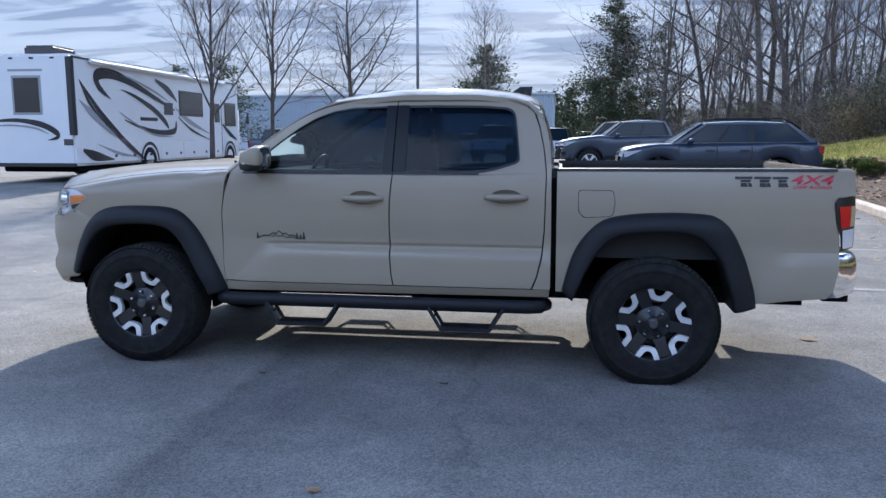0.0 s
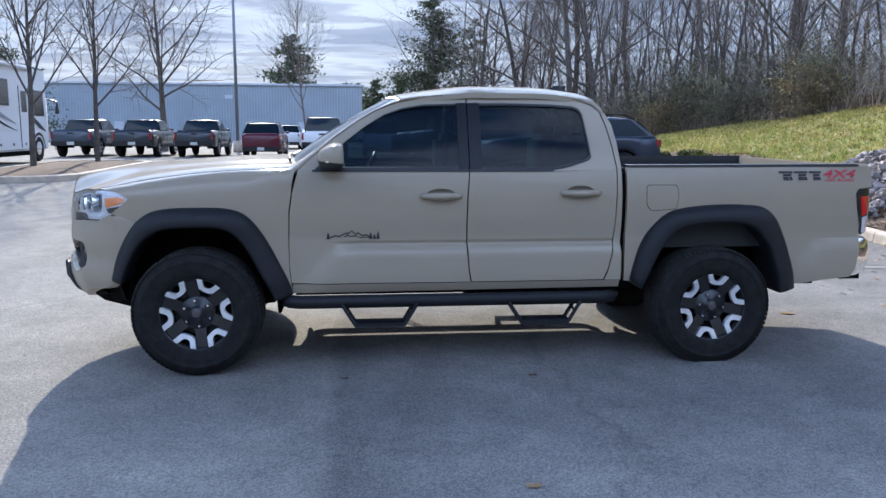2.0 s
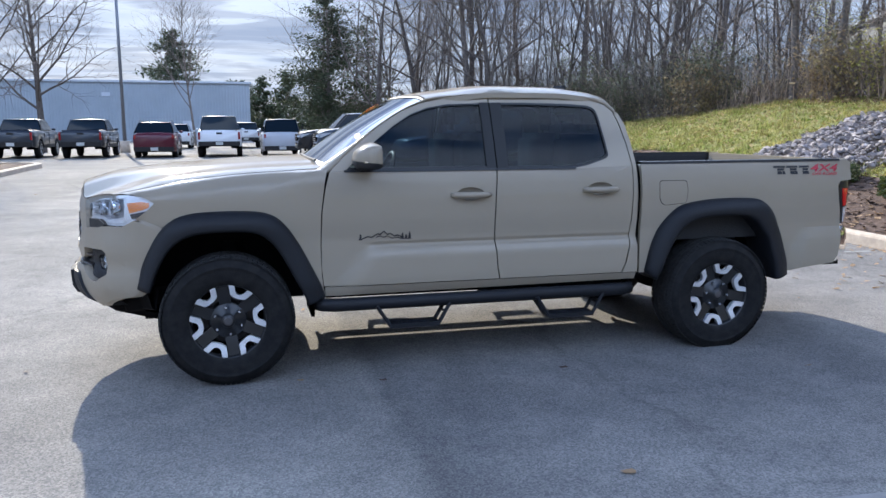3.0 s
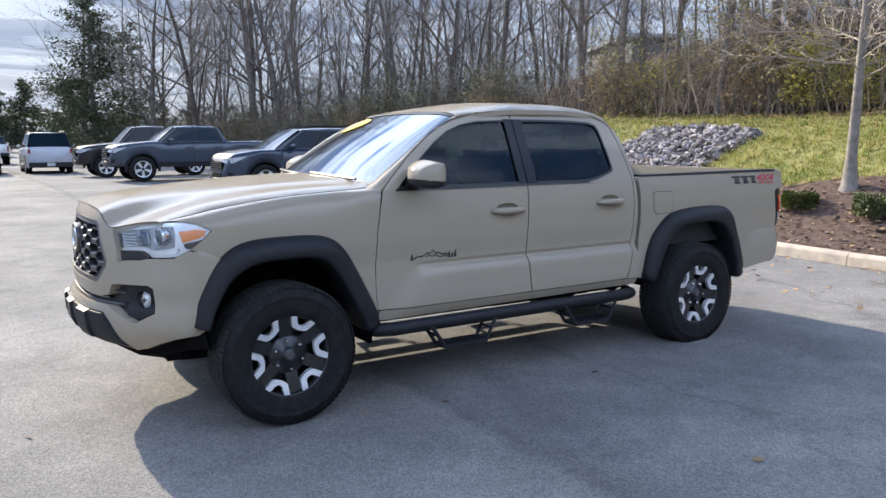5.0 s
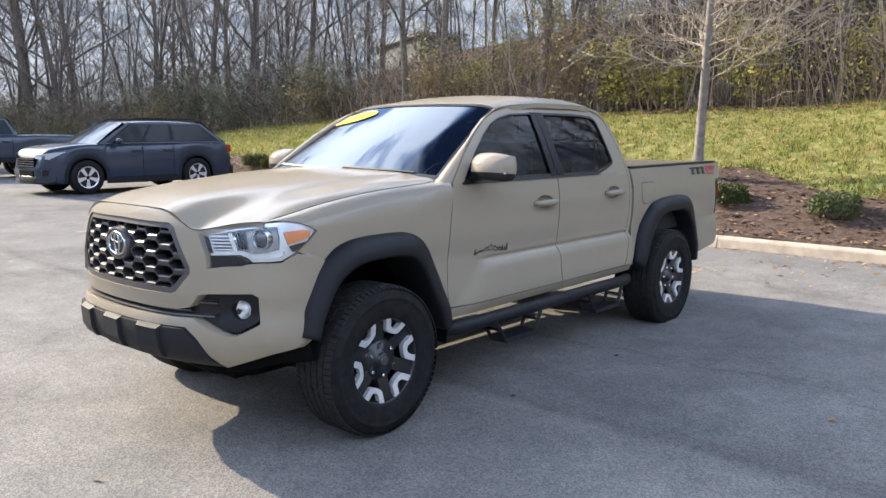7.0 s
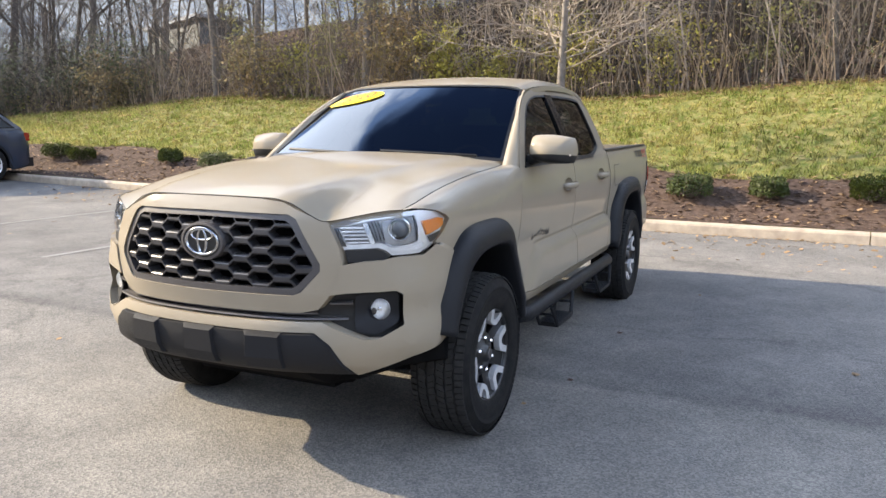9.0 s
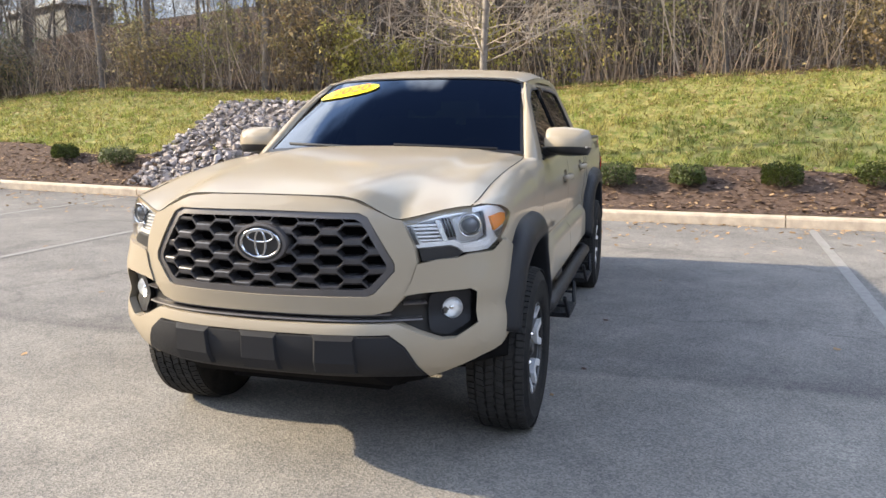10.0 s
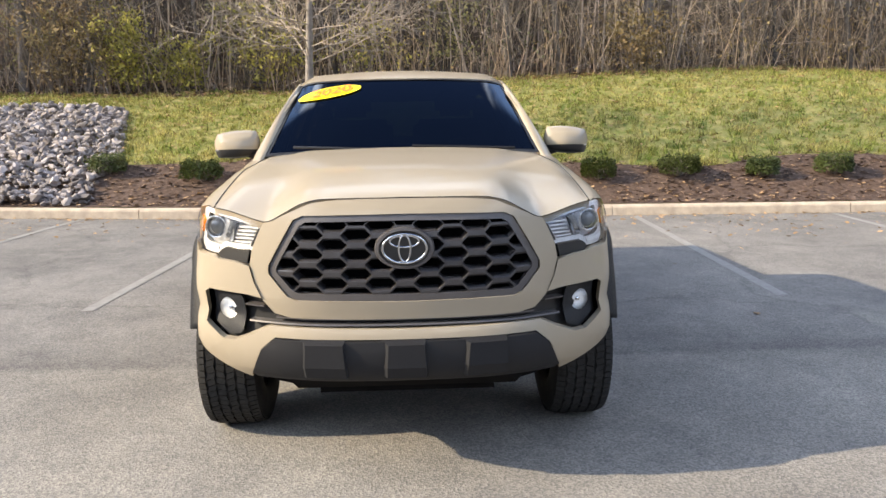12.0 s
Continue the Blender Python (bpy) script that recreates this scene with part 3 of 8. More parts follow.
def conifer(x, y, h, w, seed, label, z=None, clumps=2600, droop=0.25, fine=1.0):
    rg = random.Random(seed)
    root = empty("conifer", Matrix(), label, "tree", "conifers")
    b = Build()
    b.tube([Vector((0, 0, -0.2)), Vector((0.05, 0, h * 0.5)), Vector((0, 0, h))], [h * 0.018, h * 0.011, 0.02], 8)
    nl = Build()
    for i in range(int(h * 9)):
        f = (i + rg.random()) / (h * 9)
        zz = h * (0.10 + 0.89 * f)
        reach = w * (1 - f) ** 0.62 * rg.uniform(0.45, 1.15) + 0.2
        a = rg.uniform(0, 6.28)
        p0, p1 = Vector((0, 0, zz)), Vector((math.cos(a) * reach, math.sin(a) * reach, zz - droop * reach * 0.5 + 0.2 * reach))
        b.tube([p0, p0.lerp(p1, 0.5) + Vector((0, 0, 0.06 * reach)), p1], [0.035, 0.02, 0.006], 4)
        k = max(4, int(clumps * reach / (h * 9 * w * 0.55)))
        for j in range(k):
            c = p0.lerp(p1, 0.2 + 0.85 * rg.random()) + Vector((rg.gauss(0, 1), rg.gauss(0, 1), rg.gauss(0, 0.6))) * (0.10 + 0.10 * reach)
            d = Vector((rg.uniform(-1, 1), rg.uniform(-1, 1), rg.uniform(-0.5, 0.8))).normalized()
            s = rg.uniform(0.10, 0.22) * (0.6 + h / 20) * fine
            e = d.orthogonal().normalized()
            e.rotate(Matrix.Rotation(rg.uniform(0, 6.28), 3, d))
            s *= 1 + max(0.0, (y - 40) / 45)
            nl.tri(c - e * s * 0.30, c + e * s * 0.30, c + d * s * 1.6)
            nl.tri(c + d * s * 0.4 - e * s * 0.55, c + d * s * 0.9, c - d * s * 0.35)
    b.done("trunk", M_BARK, root)
    nl.done("crown", M_NEEDLE, root)
    place(root, x, y, z)
    return root


conifer(-8.6, 96, 13.2, 6.2, 1, "broad dark green pine behind the building", clumps=7000, fine=0.6)
conifer(-28.5, 60, 8.6, 4.6, 2, "dull green pine behind the motorhome", clumps=5000, fine=0.6)
conifer(-35, 64, 8.2, 5, 12, "dull green pine behind the motorhome", clumps=4000, fine=0.6)
conifer(4.4, 46.5, 10.5, 3.8, 3, "soft grey-green cedar beside the car park", clumps=18000, fine=0.5)
conifer(8.6, 56, 10, 3.0, 4, "tall open pine at the wood's edge", clumps=3500, fine=0.6)
for k, (x, y, h) in enumerate(((-2.0, 110, 8), (2.5, 115, 9), (6.0, 118, 10), (10, 105, 9), (-0.5, 128, 9))):
    conifer(x, y, h, 3.5, 50 + k, "small far evergreen beyond the car park", clumps=3500, fine=0.6)


# ---- undergrowth, grass, litter ----
def scatter_brush():
    rg = random.Random(5)
    stems, leaf, yel, ever, deep = Build(), Build(), Build(), Build(), Build()
    for i in range(5000):
        y = rg.uniform(-30, 48)
        x = wood_edge(y) + 0.2 + 22 * rg.random() ** 2.6
        z = ground_z(x, y)
        h = rg.uniform(0.7, 2.4) if rg.random() < 0.84 else rg.uniform(2.4, 4.6)
        h *= 1 - 0.50 * sstep((y - 10) / 14)
        p = Vector((x, y, z))
        lean = Vector((rg.gauss(0, 0.18), rg.gauss(0, 0.18), 1)).normalized()
        sway = Vector((rg.gauss(0, 0.24), rg.gauss(0, 0.24), -0.10 * abs(rg.gauss(0, 1))))
        mid1 = p + lean * h * 0.35 + Vector((rg.gauss(0, 0.05), rg.gauss(0, 0.05), 0)) * h
        # stems over 2.2 m into the wood have its shade in their colour
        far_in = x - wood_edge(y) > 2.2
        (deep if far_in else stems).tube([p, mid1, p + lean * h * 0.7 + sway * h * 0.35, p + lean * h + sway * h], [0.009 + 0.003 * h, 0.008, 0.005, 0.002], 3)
        patch = noise.noise((x * 0.2, y * 0.2, 9))
        tgt = ever if patch > (0.5 if 3 < y < 22 else 0.22) else (yel if patch < -0.55 else leaf)
        for j in range(rg.randrange(0, 4) if far_in else rg.randrange(2, 11)):
            c = p + lean * h * rg.uniform(0.15, 1.0) + Vector((rg.gauss(0, 1), rg.gauss(0, 1), rg.gauss(0, 0.7))) * 0.28
            s = rg.uniform(0.018, 0.042)
            d = Vector((rg.uniform(-1, 1), rg.uniform(-1, 1), rg.uniform(-1, 1))).normalized()
            e = d.orthogonal().normalized()
            tgt.quad(c, d * s, e * s * 0.8)
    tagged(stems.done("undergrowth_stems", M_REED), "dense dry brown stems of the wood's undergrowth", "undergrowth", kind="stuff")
    tagged(deep.done("inner_undergrowth", M_SHADED_TWIG), "bare stems inside the wood, toned dark for shade", "undergrowth", kind="stuff")
    tagged(leaf.done("undergrowth_leaves", M_SCRUB), "brown and tan autumn leaves on the undergrowth", "undergrowth", kind="stuff")
    tagged(yel.done("yellow_undergrowth", M_YELLOW), "yellow autumn leaves on shrubs of the wood", "undergrowth", kind="stuff")
    tagged(ever.done("evergreen_undergrowth", M_EVER), "dull green leaves on shrubs of the wood", "undergrowth", kind="stuff")


scatter_brush()


def tangle(n, seed, y_from=-26, y_to=44, high=4.6, material=None, label="tangled bare grey-brown branches at the wood's edge"):
    """Arching bare branches that cross one another along the wood's edge."""
    rg = random.Random(seed)
    pale, dark = Build(), Build()
    for i in range(n):
        y = rg.uniform(y_from, y_to)
        x = wood_edge(y) + 0.1 + 11 * rg.random() ** 2.0
        # deeper branches, or all if a material is given, are coloured as shaded
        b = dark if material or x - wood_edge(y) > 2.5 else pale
        low = 1 - 0.6 * sstep((y - 10) / 14)
        p = Vector((x, y, ground_z(x, y) + high * low * rg.random() ** 1.4))
        a = rg.uniform(0, 6.28)
        d = Vector((math.cos(a), math.sin(a), rg.uniform(0.1, 1.9))).normalized()
        ln = rg.uniform(0.5, 2.0)
        bend = Vector((rg.gauss(0, 0.25), rg.gauss(0, 0.25), rg.uniform(-0.35, 0.15)))
        q = p + d * ln * 0.5 + bend * ln * 0.25
        e = p + d * ln + bend * ln
        r = rg.uniform(0.003, 0.0075)
        b.tube([p, q, e], [r, r * 0.75, r * 0.3], 3)
        for k in range(3):
            o = p.lerp(e, 0.3 + 0.22 * k)
            f = (d + Vector((rg.gauss(0, 0.7), rg.gauss(0, 0.7), rg.gauss(0.2, 0.5)))).normalized()
            b.tube([o, o + f * ln * rg.uniform(0.25, 0.5)], [r * 0.6, r * 0.25], 3)
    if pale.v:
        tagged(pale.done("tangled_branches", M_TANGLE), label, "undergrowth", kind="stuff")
    tagged(dark.done("thicket", M_SHADED_TWIG), "thicket of bare twigs under the trees, toned dark for shade", "undergrowth", kind="stuff")


tangle(13000, 15)
tangle(8500, 16, 20, 54, 7.0, M_SHADED_TWIG, "thicket of bare twigs under the tall trees, toned dark for shade")


def slender_stems():
    """Thin upright saplings: shade-toned ones up the slope inside the wood, paler ones along its edge."""
    rg = random.Random(77)
    dark, pale = Build(), Build()
    for i in range(5000):
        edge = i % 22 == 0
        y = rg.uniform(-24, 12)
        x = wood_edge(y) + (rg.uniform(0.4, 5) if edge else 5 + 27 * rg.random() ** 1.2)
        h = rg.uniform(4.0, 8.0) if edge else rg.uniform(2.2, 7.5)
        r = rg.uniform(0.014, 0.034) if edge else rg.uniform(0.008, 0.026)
        # inner saplings carry shade in their colour, edge ones stay pale
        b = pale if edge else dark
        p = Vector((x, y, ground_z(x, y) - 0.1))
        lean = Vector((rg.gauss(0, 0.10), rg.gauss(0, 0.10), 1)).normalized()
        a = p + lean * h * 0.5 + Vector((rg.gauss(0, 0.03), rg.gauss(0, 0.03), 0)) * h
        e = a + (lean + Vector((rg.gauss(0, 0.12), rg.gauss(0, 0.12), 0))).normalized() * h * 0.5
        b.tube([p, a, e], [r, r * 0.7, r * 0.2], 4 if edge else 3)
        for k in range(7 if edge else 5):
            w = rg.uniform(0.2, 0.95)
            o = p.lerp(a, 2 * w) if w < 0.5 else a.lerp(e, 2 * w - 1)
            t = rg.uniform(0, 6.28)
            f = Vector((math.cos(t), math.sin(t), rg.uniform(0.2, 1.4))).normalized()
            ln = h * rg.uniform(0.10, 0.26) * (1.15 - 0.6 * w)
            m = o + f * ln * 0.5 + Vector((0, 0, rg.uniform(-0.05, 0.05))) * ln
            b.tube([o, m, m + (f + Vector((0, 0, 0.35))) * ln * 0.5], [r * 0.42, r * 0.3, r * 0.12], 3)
    tagged(dark.done("inner_saplings", M_SHADED_TWIG), "thin bare saplings up the slope inside the wood, toned dark for shade", "saplings", kind="stuff")
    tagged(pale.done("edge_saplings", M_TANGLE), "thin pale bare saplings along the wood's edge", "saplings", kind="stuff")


slender_stems()


def yellow_shrub(x, y, h, w, seed, n=1500, material=None, label="yellow-leaved shrub at the wood's edge"):
    rg = random.Random(seed)
    root = empty("shrub", Matrix(), label, "shrub", "wild shrubs")
    st, lf = Build(), Build()
    for i in range(15):
        a, rr = rg.uniform(0, 6.28), rg.uniform(0.2, 1) * w * 0.5
        foot = Vector((rg.gauss(0, 0.12), rg.gauss(0, 0.12), -0.1)) * w
        tip = Vector((math.cos(a) * rr, math.sin(a) * rr, h * rg.uniform(0.5, 1)))
        mid = foot.lerp(tip, 0.5) + Vector((rg.gauss(0, 0.06), rg.gauss(0, 0.06), 0.10)) * h
        st.tube([foot, mid, tip], [0.012, 0.008, 0.003], 4)
        for q in range(5):
            hub = (foot.lerp(mid, rg.uniform(0.4, 1)) if q < 2 else mid.lerp(tip, rg.random())) + Vector((rg.gauss(0, 1), rg.gauss(0, 1), rg.gauss(0, 0.7))) * 0.13 * w
            st.tube([mid, hub], [0.005, 0.002], 3)
            for j in range(n // 75):
                c = hub + Vector((rg.gauss(0, 1), rg.gauss(0, 1), rg.gauss(0, 0.6))) * 0.085 * w
                s = rg.uniform(0.02, 0.05)
                d = Vector((rg.uniform(-1, 1), rg.uniform(-1, 1), rg.uniform(-1, 1))).normalized()
                lf.quad(c, d * s, d.orthogonal().normalized() * s * 0.8)
    st.done("stem", M_TWIG, root)
    lf.done("foliage", material or M_YELLOW, root)
    place(root, x, y, ground_z(x, y))


for k, (x, y, h, w, n) in enumerate(((14.9, 6.9, 1.9, 1.8, 2200), (15.1, 5.6, 1.4, 1.4, 1500), (15.3, 3.4, 2.2, 2.2, 1300), (15.2, 12.2, 2.0, 2.2, 1300), (16.0, 1.2, 2.6, 2.2, 1100), (16.6, 8.0, 4.4, 2.2, 1000))):
    yellow_shrub(x, y, h, w, 70 + k, n=n)
for k, (x, y, h, w) in enumerate(((15.7, 9.7, 4.4, 1.7), (16.3, 4.5, 4.0, 1.9), (15.9, 11.2, 3.4, 1.6), (16.5, -1.2, 3.3, 1.9), (15.9, 14.6, 3.0, 1.7))):
    yellow_shrub(x, y, h, w, 150 + k, n=1150, material=M_OLIVE, label="tall olive-yellow shrub at the wood's edge")
for k, (x, y, h, w) in enumerate(((14.8, 7.6, 2.8, 2.2), (14.9, 8.8, 3.6, 1.9), (14.6, 13, 2.0, 2.4), (13.9, 19, 2.2, 2.4), (12.4, 27, 2.0, 2.6), (15.6, -6, 1.6, 2.2))):
    yellow_shrub(x, y, h, w, 90 + k, material=M_SCRUB, label="tan-leaved autumn shrub at the wood's edge")
for k, (x, y, h, w) in enumerate(((11.0, 33, 1.7, 2.6), (9.2, 37, 1.8, 2.6), (13.4, 23, 1.9, 2.6))):
    yellow_shrub(x, y, h, w, 110 + k, material=M_EVER, label="dull green shrub at the wood's edge")

rng = random.Random(31)
for k in range(15):
    y = 19.5 + 1.75 * k + rng.uniform(-0.6, 0.6)
    x = wood_edge(y) + rng.uniform(0.6, 3.0)
    yellow_shrub(x, y, rng.uniform(1.9, 3.4), rng.uniform(2.4, 3.4), 130 + k, n=2400, material=M_EVER, label="dull green shrub at the wood's edge")


def grass_blades():
    rg = random.Random(9)
    b = Build()
    n = 0
    while n < 17000:
        y = rg.uniform(-13, 26)
        x = kerb_x(y) + 0.165 + mulch_width(y) + (wood_edge(y) - kerb_x(y) - 1.6) * rg.random() ** 1.35 - 0.05
        if in_chute(x, y):
            continue
        n += 1
        z = ground_z(x, y)
        tall = 0.55 + 0.75 * rg.random() ** 2 + 0.35 * noise.noise((x * 0.9, y * 0.9, 4))
        spread = rg.uniform(0.02, 0.07)
        for k in range(rg.randrange(6, 13)):
            a = rg.uniform(0, 6.28)
            h = rg.uniform(0.05, 0.14) * tall
            e = Vector((math.cos(a), math.sin(a), 0)) * rg.uniform(0.006, 0.013)
            p = Vector((x + rg.gauss(0, spread), y + rg.gauss(0, spread), z - 0.01))
            b.tri(p - e, p + e, p + Vector((rg.gauss(0, 0.05), rg.gauss(0, 0.05), h)))
    tagged(b.done("grass", M_BLADE), "short green and straw-coloured lawn grass", "grass", kind="stuff")


def chute_span(u):
    """The rock chute's edges (low y, high y) at u metres above the kerb."""
    return spline([(0, 4.95), (2, 5.05), (3, 5.3), (4, 5.6), (6.5, 6.4)], u), spline([(0, 7.9), (2, 8.4), (4, 8.8), (6.5, 9.7)], u)


CHUTE_TOP = 5.45


def in_chute(x, y):
    u = x - kerb_x(y) - 0.2
    if not 0 <= u <= CHUTE_TOP:
        return False
    lo, hi = chute_span(u)
    return lo < y < hi


grass_blades()


def litter(name, n, material, area, size, label, category, lift=0.0):
    rg = random.Random(n)
    b = Build()
    for i in range(n):
        x, y, z = area(rg)
        s = rg.uniform(*size)
        a = rg.uniform(0, 6.28)
        d = Vector((math.cos(a), math.sin(a), rg.uniform(-0.35, 0.35))).normalized()
        e = Vector((-math.sin(a), math.cos(a), rg.uniform(-0.35, 0.35))).normalized()
        b.quad(Vector((x, y, z + lift + s * 0.25)), d * s, e * s * rg.uniform(0.3, 0.8))
    tagged(b.done(name, material), label, category, kind="stuff")


def on_mulch(rg):
    y = rg.uniform(-14, 18)
    x = kerb_x(y) + 0.18 + mulch_width(y) * rg.random()
    d = math.hypot(x - 8.0, y - 1.68)
    return x, y, ground_z(x, y) + 0.03 + 0.13 * math.exp(-(d / 0.75) ** 2)


def by_kerb(rg):
    y = rg.uniform(-10, 12)
    x = kerb_x(y) - 0.02 - 2.2 * rg.random() ** 2.6
    return x, y, lot_z(y) + 0.003


def on_lot(rg):
    y = rg.uniform(-6, 14)
    x = rg.uniform(-9, 6)
    return x, y, lot_z(y) + 0.003


def on_lawn(rg):
    y = rg.uniform(-13, 24)
    x = kerb_x(y) + 2.0 + (wood_edge(y) - kerb_x(y) - 2.0) * rg.random() ** 0.8
    return x, y, ground_z(x, y) + 0.05


def on_wood_floor(rg):
    y = rg.uniform(-16, 30)
    x = wood_edge(y) - 0.5 + 9 * rg.random() ** 1.6
    return x, y, ground_z(x, y) + 0.03


litter("fallen_leaves_in_wood", 9000, M_LEAFLITTER, on_wood_floor, (0.03, 0.07), "fallen tan leaves on the wood's floor", "leaves")
litter("mulch_chips", 9000, M_CHIP, on_mulch, (0.012, 0.045), "loose bark chips on the mulch bed", "mulch")
litter("fallen_leaves_on_mulch", 2600, M_LEAFLITTER, on_mulch, (0.02, 0.045), "fallen tan leaves on the mulch bed", "leaves", 0.015)
litter("fallen_leaves_by_kerb", 1300, M_LEAFLITTER, by_kerb, (0.015, 0.04), "fallen brown leaves gathered along the kerb", "leaves")
litter("fallen_leaves_on_asphalt", 160, M_LEAFLITTER, on_lot, (0.012, 0.03), "scattered fallen leaves on the asphalt", "leaves")
litter("fallen_leaves_on_lawn", 10000, M_LEAFLITTER, on_lawn, (0.02, 0.045), "fallen tan leaves on the lawn", "leaves")

# leaves and dark spots lying near the pickup
for (x, y, s, dark) in ((0.10, -2.53, 0.035, 0), (0.43, -1.06, 0.03, 1), (-0.72, -1.02, 0.025, 1), (2.9, 0.35, 0.06, 0), (-1.2, -0.9, 0.02, 0)):
    b = Build()
    for k in range(7):
        a = k * 0.9
        b.v.append(Vector((math.cos(a) * s * (1 + 0.25 * math.sin(3 * a)), math.sin(a) * s * 0.7, 0.004 + 0.004 * (k % 2))))
    b.v.append(Vector((0, 0, 0.010)))
    for k in range(7):
        b.f.append((7, k, (k + 1) % 7))
    ob = b.done("fallen_leaf", M_MULCH if dark else M_LEAFLITTER)
    tagged(ob, "dark curled fallen leaf on the asphalt" if dark else "pale dry fallen leaf on the asphalt", "leaf", "single leaves")
    ob.location = (x, y, lot_z(y) + 0.002)


# ---- box shrubs in the mulch ----
def box_shrub(w, h, seed):
    rg = random.Random(seed)
    root = empty("box_shrub", Matrix(), "low clipped dark green shrub in the mulch bed", "shrub", "clipped shrubs")
    st, lf = Build(), Build()
    for i in range(22):
        a, rr = rg.uniform(0, 6.28), rg.random() ** 0.5
        tip = Vector((math.cos(a) * rr * w * 0.45, math.sin(a) * rr * w * 0.45, h * (0.95 - 0.35 * rr * rr)))
        st.tube([Vector((0, 0, -0.05)), tip * 0.5 + Vector((0, 0, 0.02)), tip], [0.010, 0.007, 0.003], 4)
    for i in range(2300):
        a, u = rg.uniform(0, 6.28), rg.random()
        el = math.asin(u)
        rr = rg.uniform(0.72, 1.02) * (1 + 0.16 * noise.noise((math.cos(a) * 1.6, math.sin(a) * 1.6, u * 2 + seed)))
        flat = math.cos(el) ** 0.35
        c = Vector((math.cos(a) * flat * w * 0.5, math.sin(a) * flat * w * 0.5, 0.05 + u ** 0.65 * h * 0.92)) * rr
        s = rg.uniform(0.011, 0.024)
        d = Vector((rg.uniform(-1, 1), rg.uniform(-1, 1), rg.uniform(-0.2, 1))).normalized()
        lf.quad(c, d * s, d.orthogonal().normalized() * s * 0.6)
    st.done("stem", M_TWIG, root)
    lf.done("foliage", M_BOX, root)
    return root


SHRUBS = [(7.83, 5.0), (7.47, 3.38), (7.4, 2.05), (7.33, 0.9), (7.05, -0.67), (7.04, -1.75), (7.0, -3.05), (6.98, -4.37), (6.85, -5.68), (6.84, -6.85), (7.7, 8.9), (7.92, 10.3), (7.85, 12.9), (8.0, 13.9), (7.9, 15.6), (6.8, -8.1)]
kinds = [box_shrub(0.58, 0.31, 1), box_shrub(0.66, 0.34, 2), box_shrub(0.52, 0.30, 3)]
for i, (x, y) in enumerate(SHRUBS):
    m = Matrix.Translation((x, y, ground_z(x, y) + 0.01)) @ Matrix.Rotation(i * 1.3, 4, "Z")
    if i < 3:
        kinds[i].matrix_world = m
    else:
        copy_thing(kinds[i % 3], m)


# ---- rock chute ----
rock_meshes = []
rg = random.Random(21)
for k in range(8):
    bm = bmesh.new()
    for i in range(15):
        d = Vector((rg.gauss(0, 1), rg.gauss(0, 1), rg.gauss(0, 1))).normalized()
        bm.verts.new((d.x * rg.uniform(0.8, 1.05), d.y * rg.uniform(0.6, 0.85), d.z * rg.uniform(0.35, 0.6)))
    bmesh.ops.convex_hull(bm, input=bm.verts)
    for v in [v for v in bm.verts if not v.link_faces]:
        bm.verts.remove(v)
    me = bpy.data.meshes.new("rock")
    bm.to_mesh(me)
    bm.free()
    me.materials.append(M_ROCK)
    rock_meshes.append(me)
chute = empty("rock_chute", Matrix(), "heap of loose grey limestone rocks down the bank", "rocks")
small = Build()
made = 0
for i in range(3300):
    u = CHUTE_TOP * rg.random()
    lo, hi = chute_span(u)
    y = rg.uniform(lo, hi)
    x = kerb_x(y) + 0.25 + u
    s = 0.042 + 0.092 * rg.random() ** 1.9
    z = ground_z(x, y) + rg.uniform(-0.02, 0.13) + 0.10 * math.sin((y - lo) / (hi - lo) * 3.14)
    m = Matrix.Translation((x, y, z)) @ Euler((rg.uniform(-0.6, 0.6), rg.uniform(-0.6, 0.6), rg.uniform(0, 6.28))).to_matrix().to_4x4() @ Matrix.Scale(s, 4)
    me = rock_meshes[i % 8]
    if u < 5.0 and made < 300 and rg.random() < 0.55:
        ob = new("rock", me)
        ob.parent = chute
        ob.matrix_world = m
        made += 1
    else:
        o = len(small.v)
        for v in me.vertices:
            small.v.append(m @ v.co)
        for p in me.polygons:
            small.f.append(tuple(o + k for k in p.vertices))
rest = small.done("rock_fill", M_ROCKI, chute)
rest["kind"] = "stuff"


# ---- the pickup ----
M_PAINT = mat("sand_paint", (0.306, 0.261, 0.198), 0.6, coat=0.56, var=0.03, scale=3, spec=0.0)
M_PAINT.node_tree.nodes["Principled BSDF"].inputs["Coat Roughness"].default_value = 0.09
M_FLARE = mat("black_flare_plastic", (0.013, 0.014, 0.017), 0.5, bump=0.2, bump_scale=400, spec=0.24)
M_BLACK = mat("satin_black", (0.012, 0.012, 0.013), 0.45, spec=0.4)
M_DARK = mat("underbody_black", (0.010, 0.010, 0.011), 0.9, spec=0.03, var=0.3)
M_TYRE = mat("tyre_rubber", (0.009, 0.009, 0.010), 0.75, scale=20, second=(0.018, 0.0175, 0.017), bump=0.2, bump_scale=120, spec=0.16)
M_TREAD = mat("tyre_tread_worn", (0.030, 0.0295, 0.029), 0.9, scale=25, second=(0.020, 0.0195, 0.019), spec=0.2)
M_RIM = mat("gloss_black_rim", (0.015, 0.015, 0.016), 0.3, spec=0.5)
M_MACHINED = mat("machined_alloy", (0.74, 0.74, 0.75), 0.34, metal=0.45, var=0.1, scale=40)
M_CHROME = mat("chrome", (0.82, 0.83, 0.85), 0.07, metal=1.0)
M_BADGE = mat("dulled_chrome", (0.46, 0.47, 0.49), 0.16, metal=1.0)
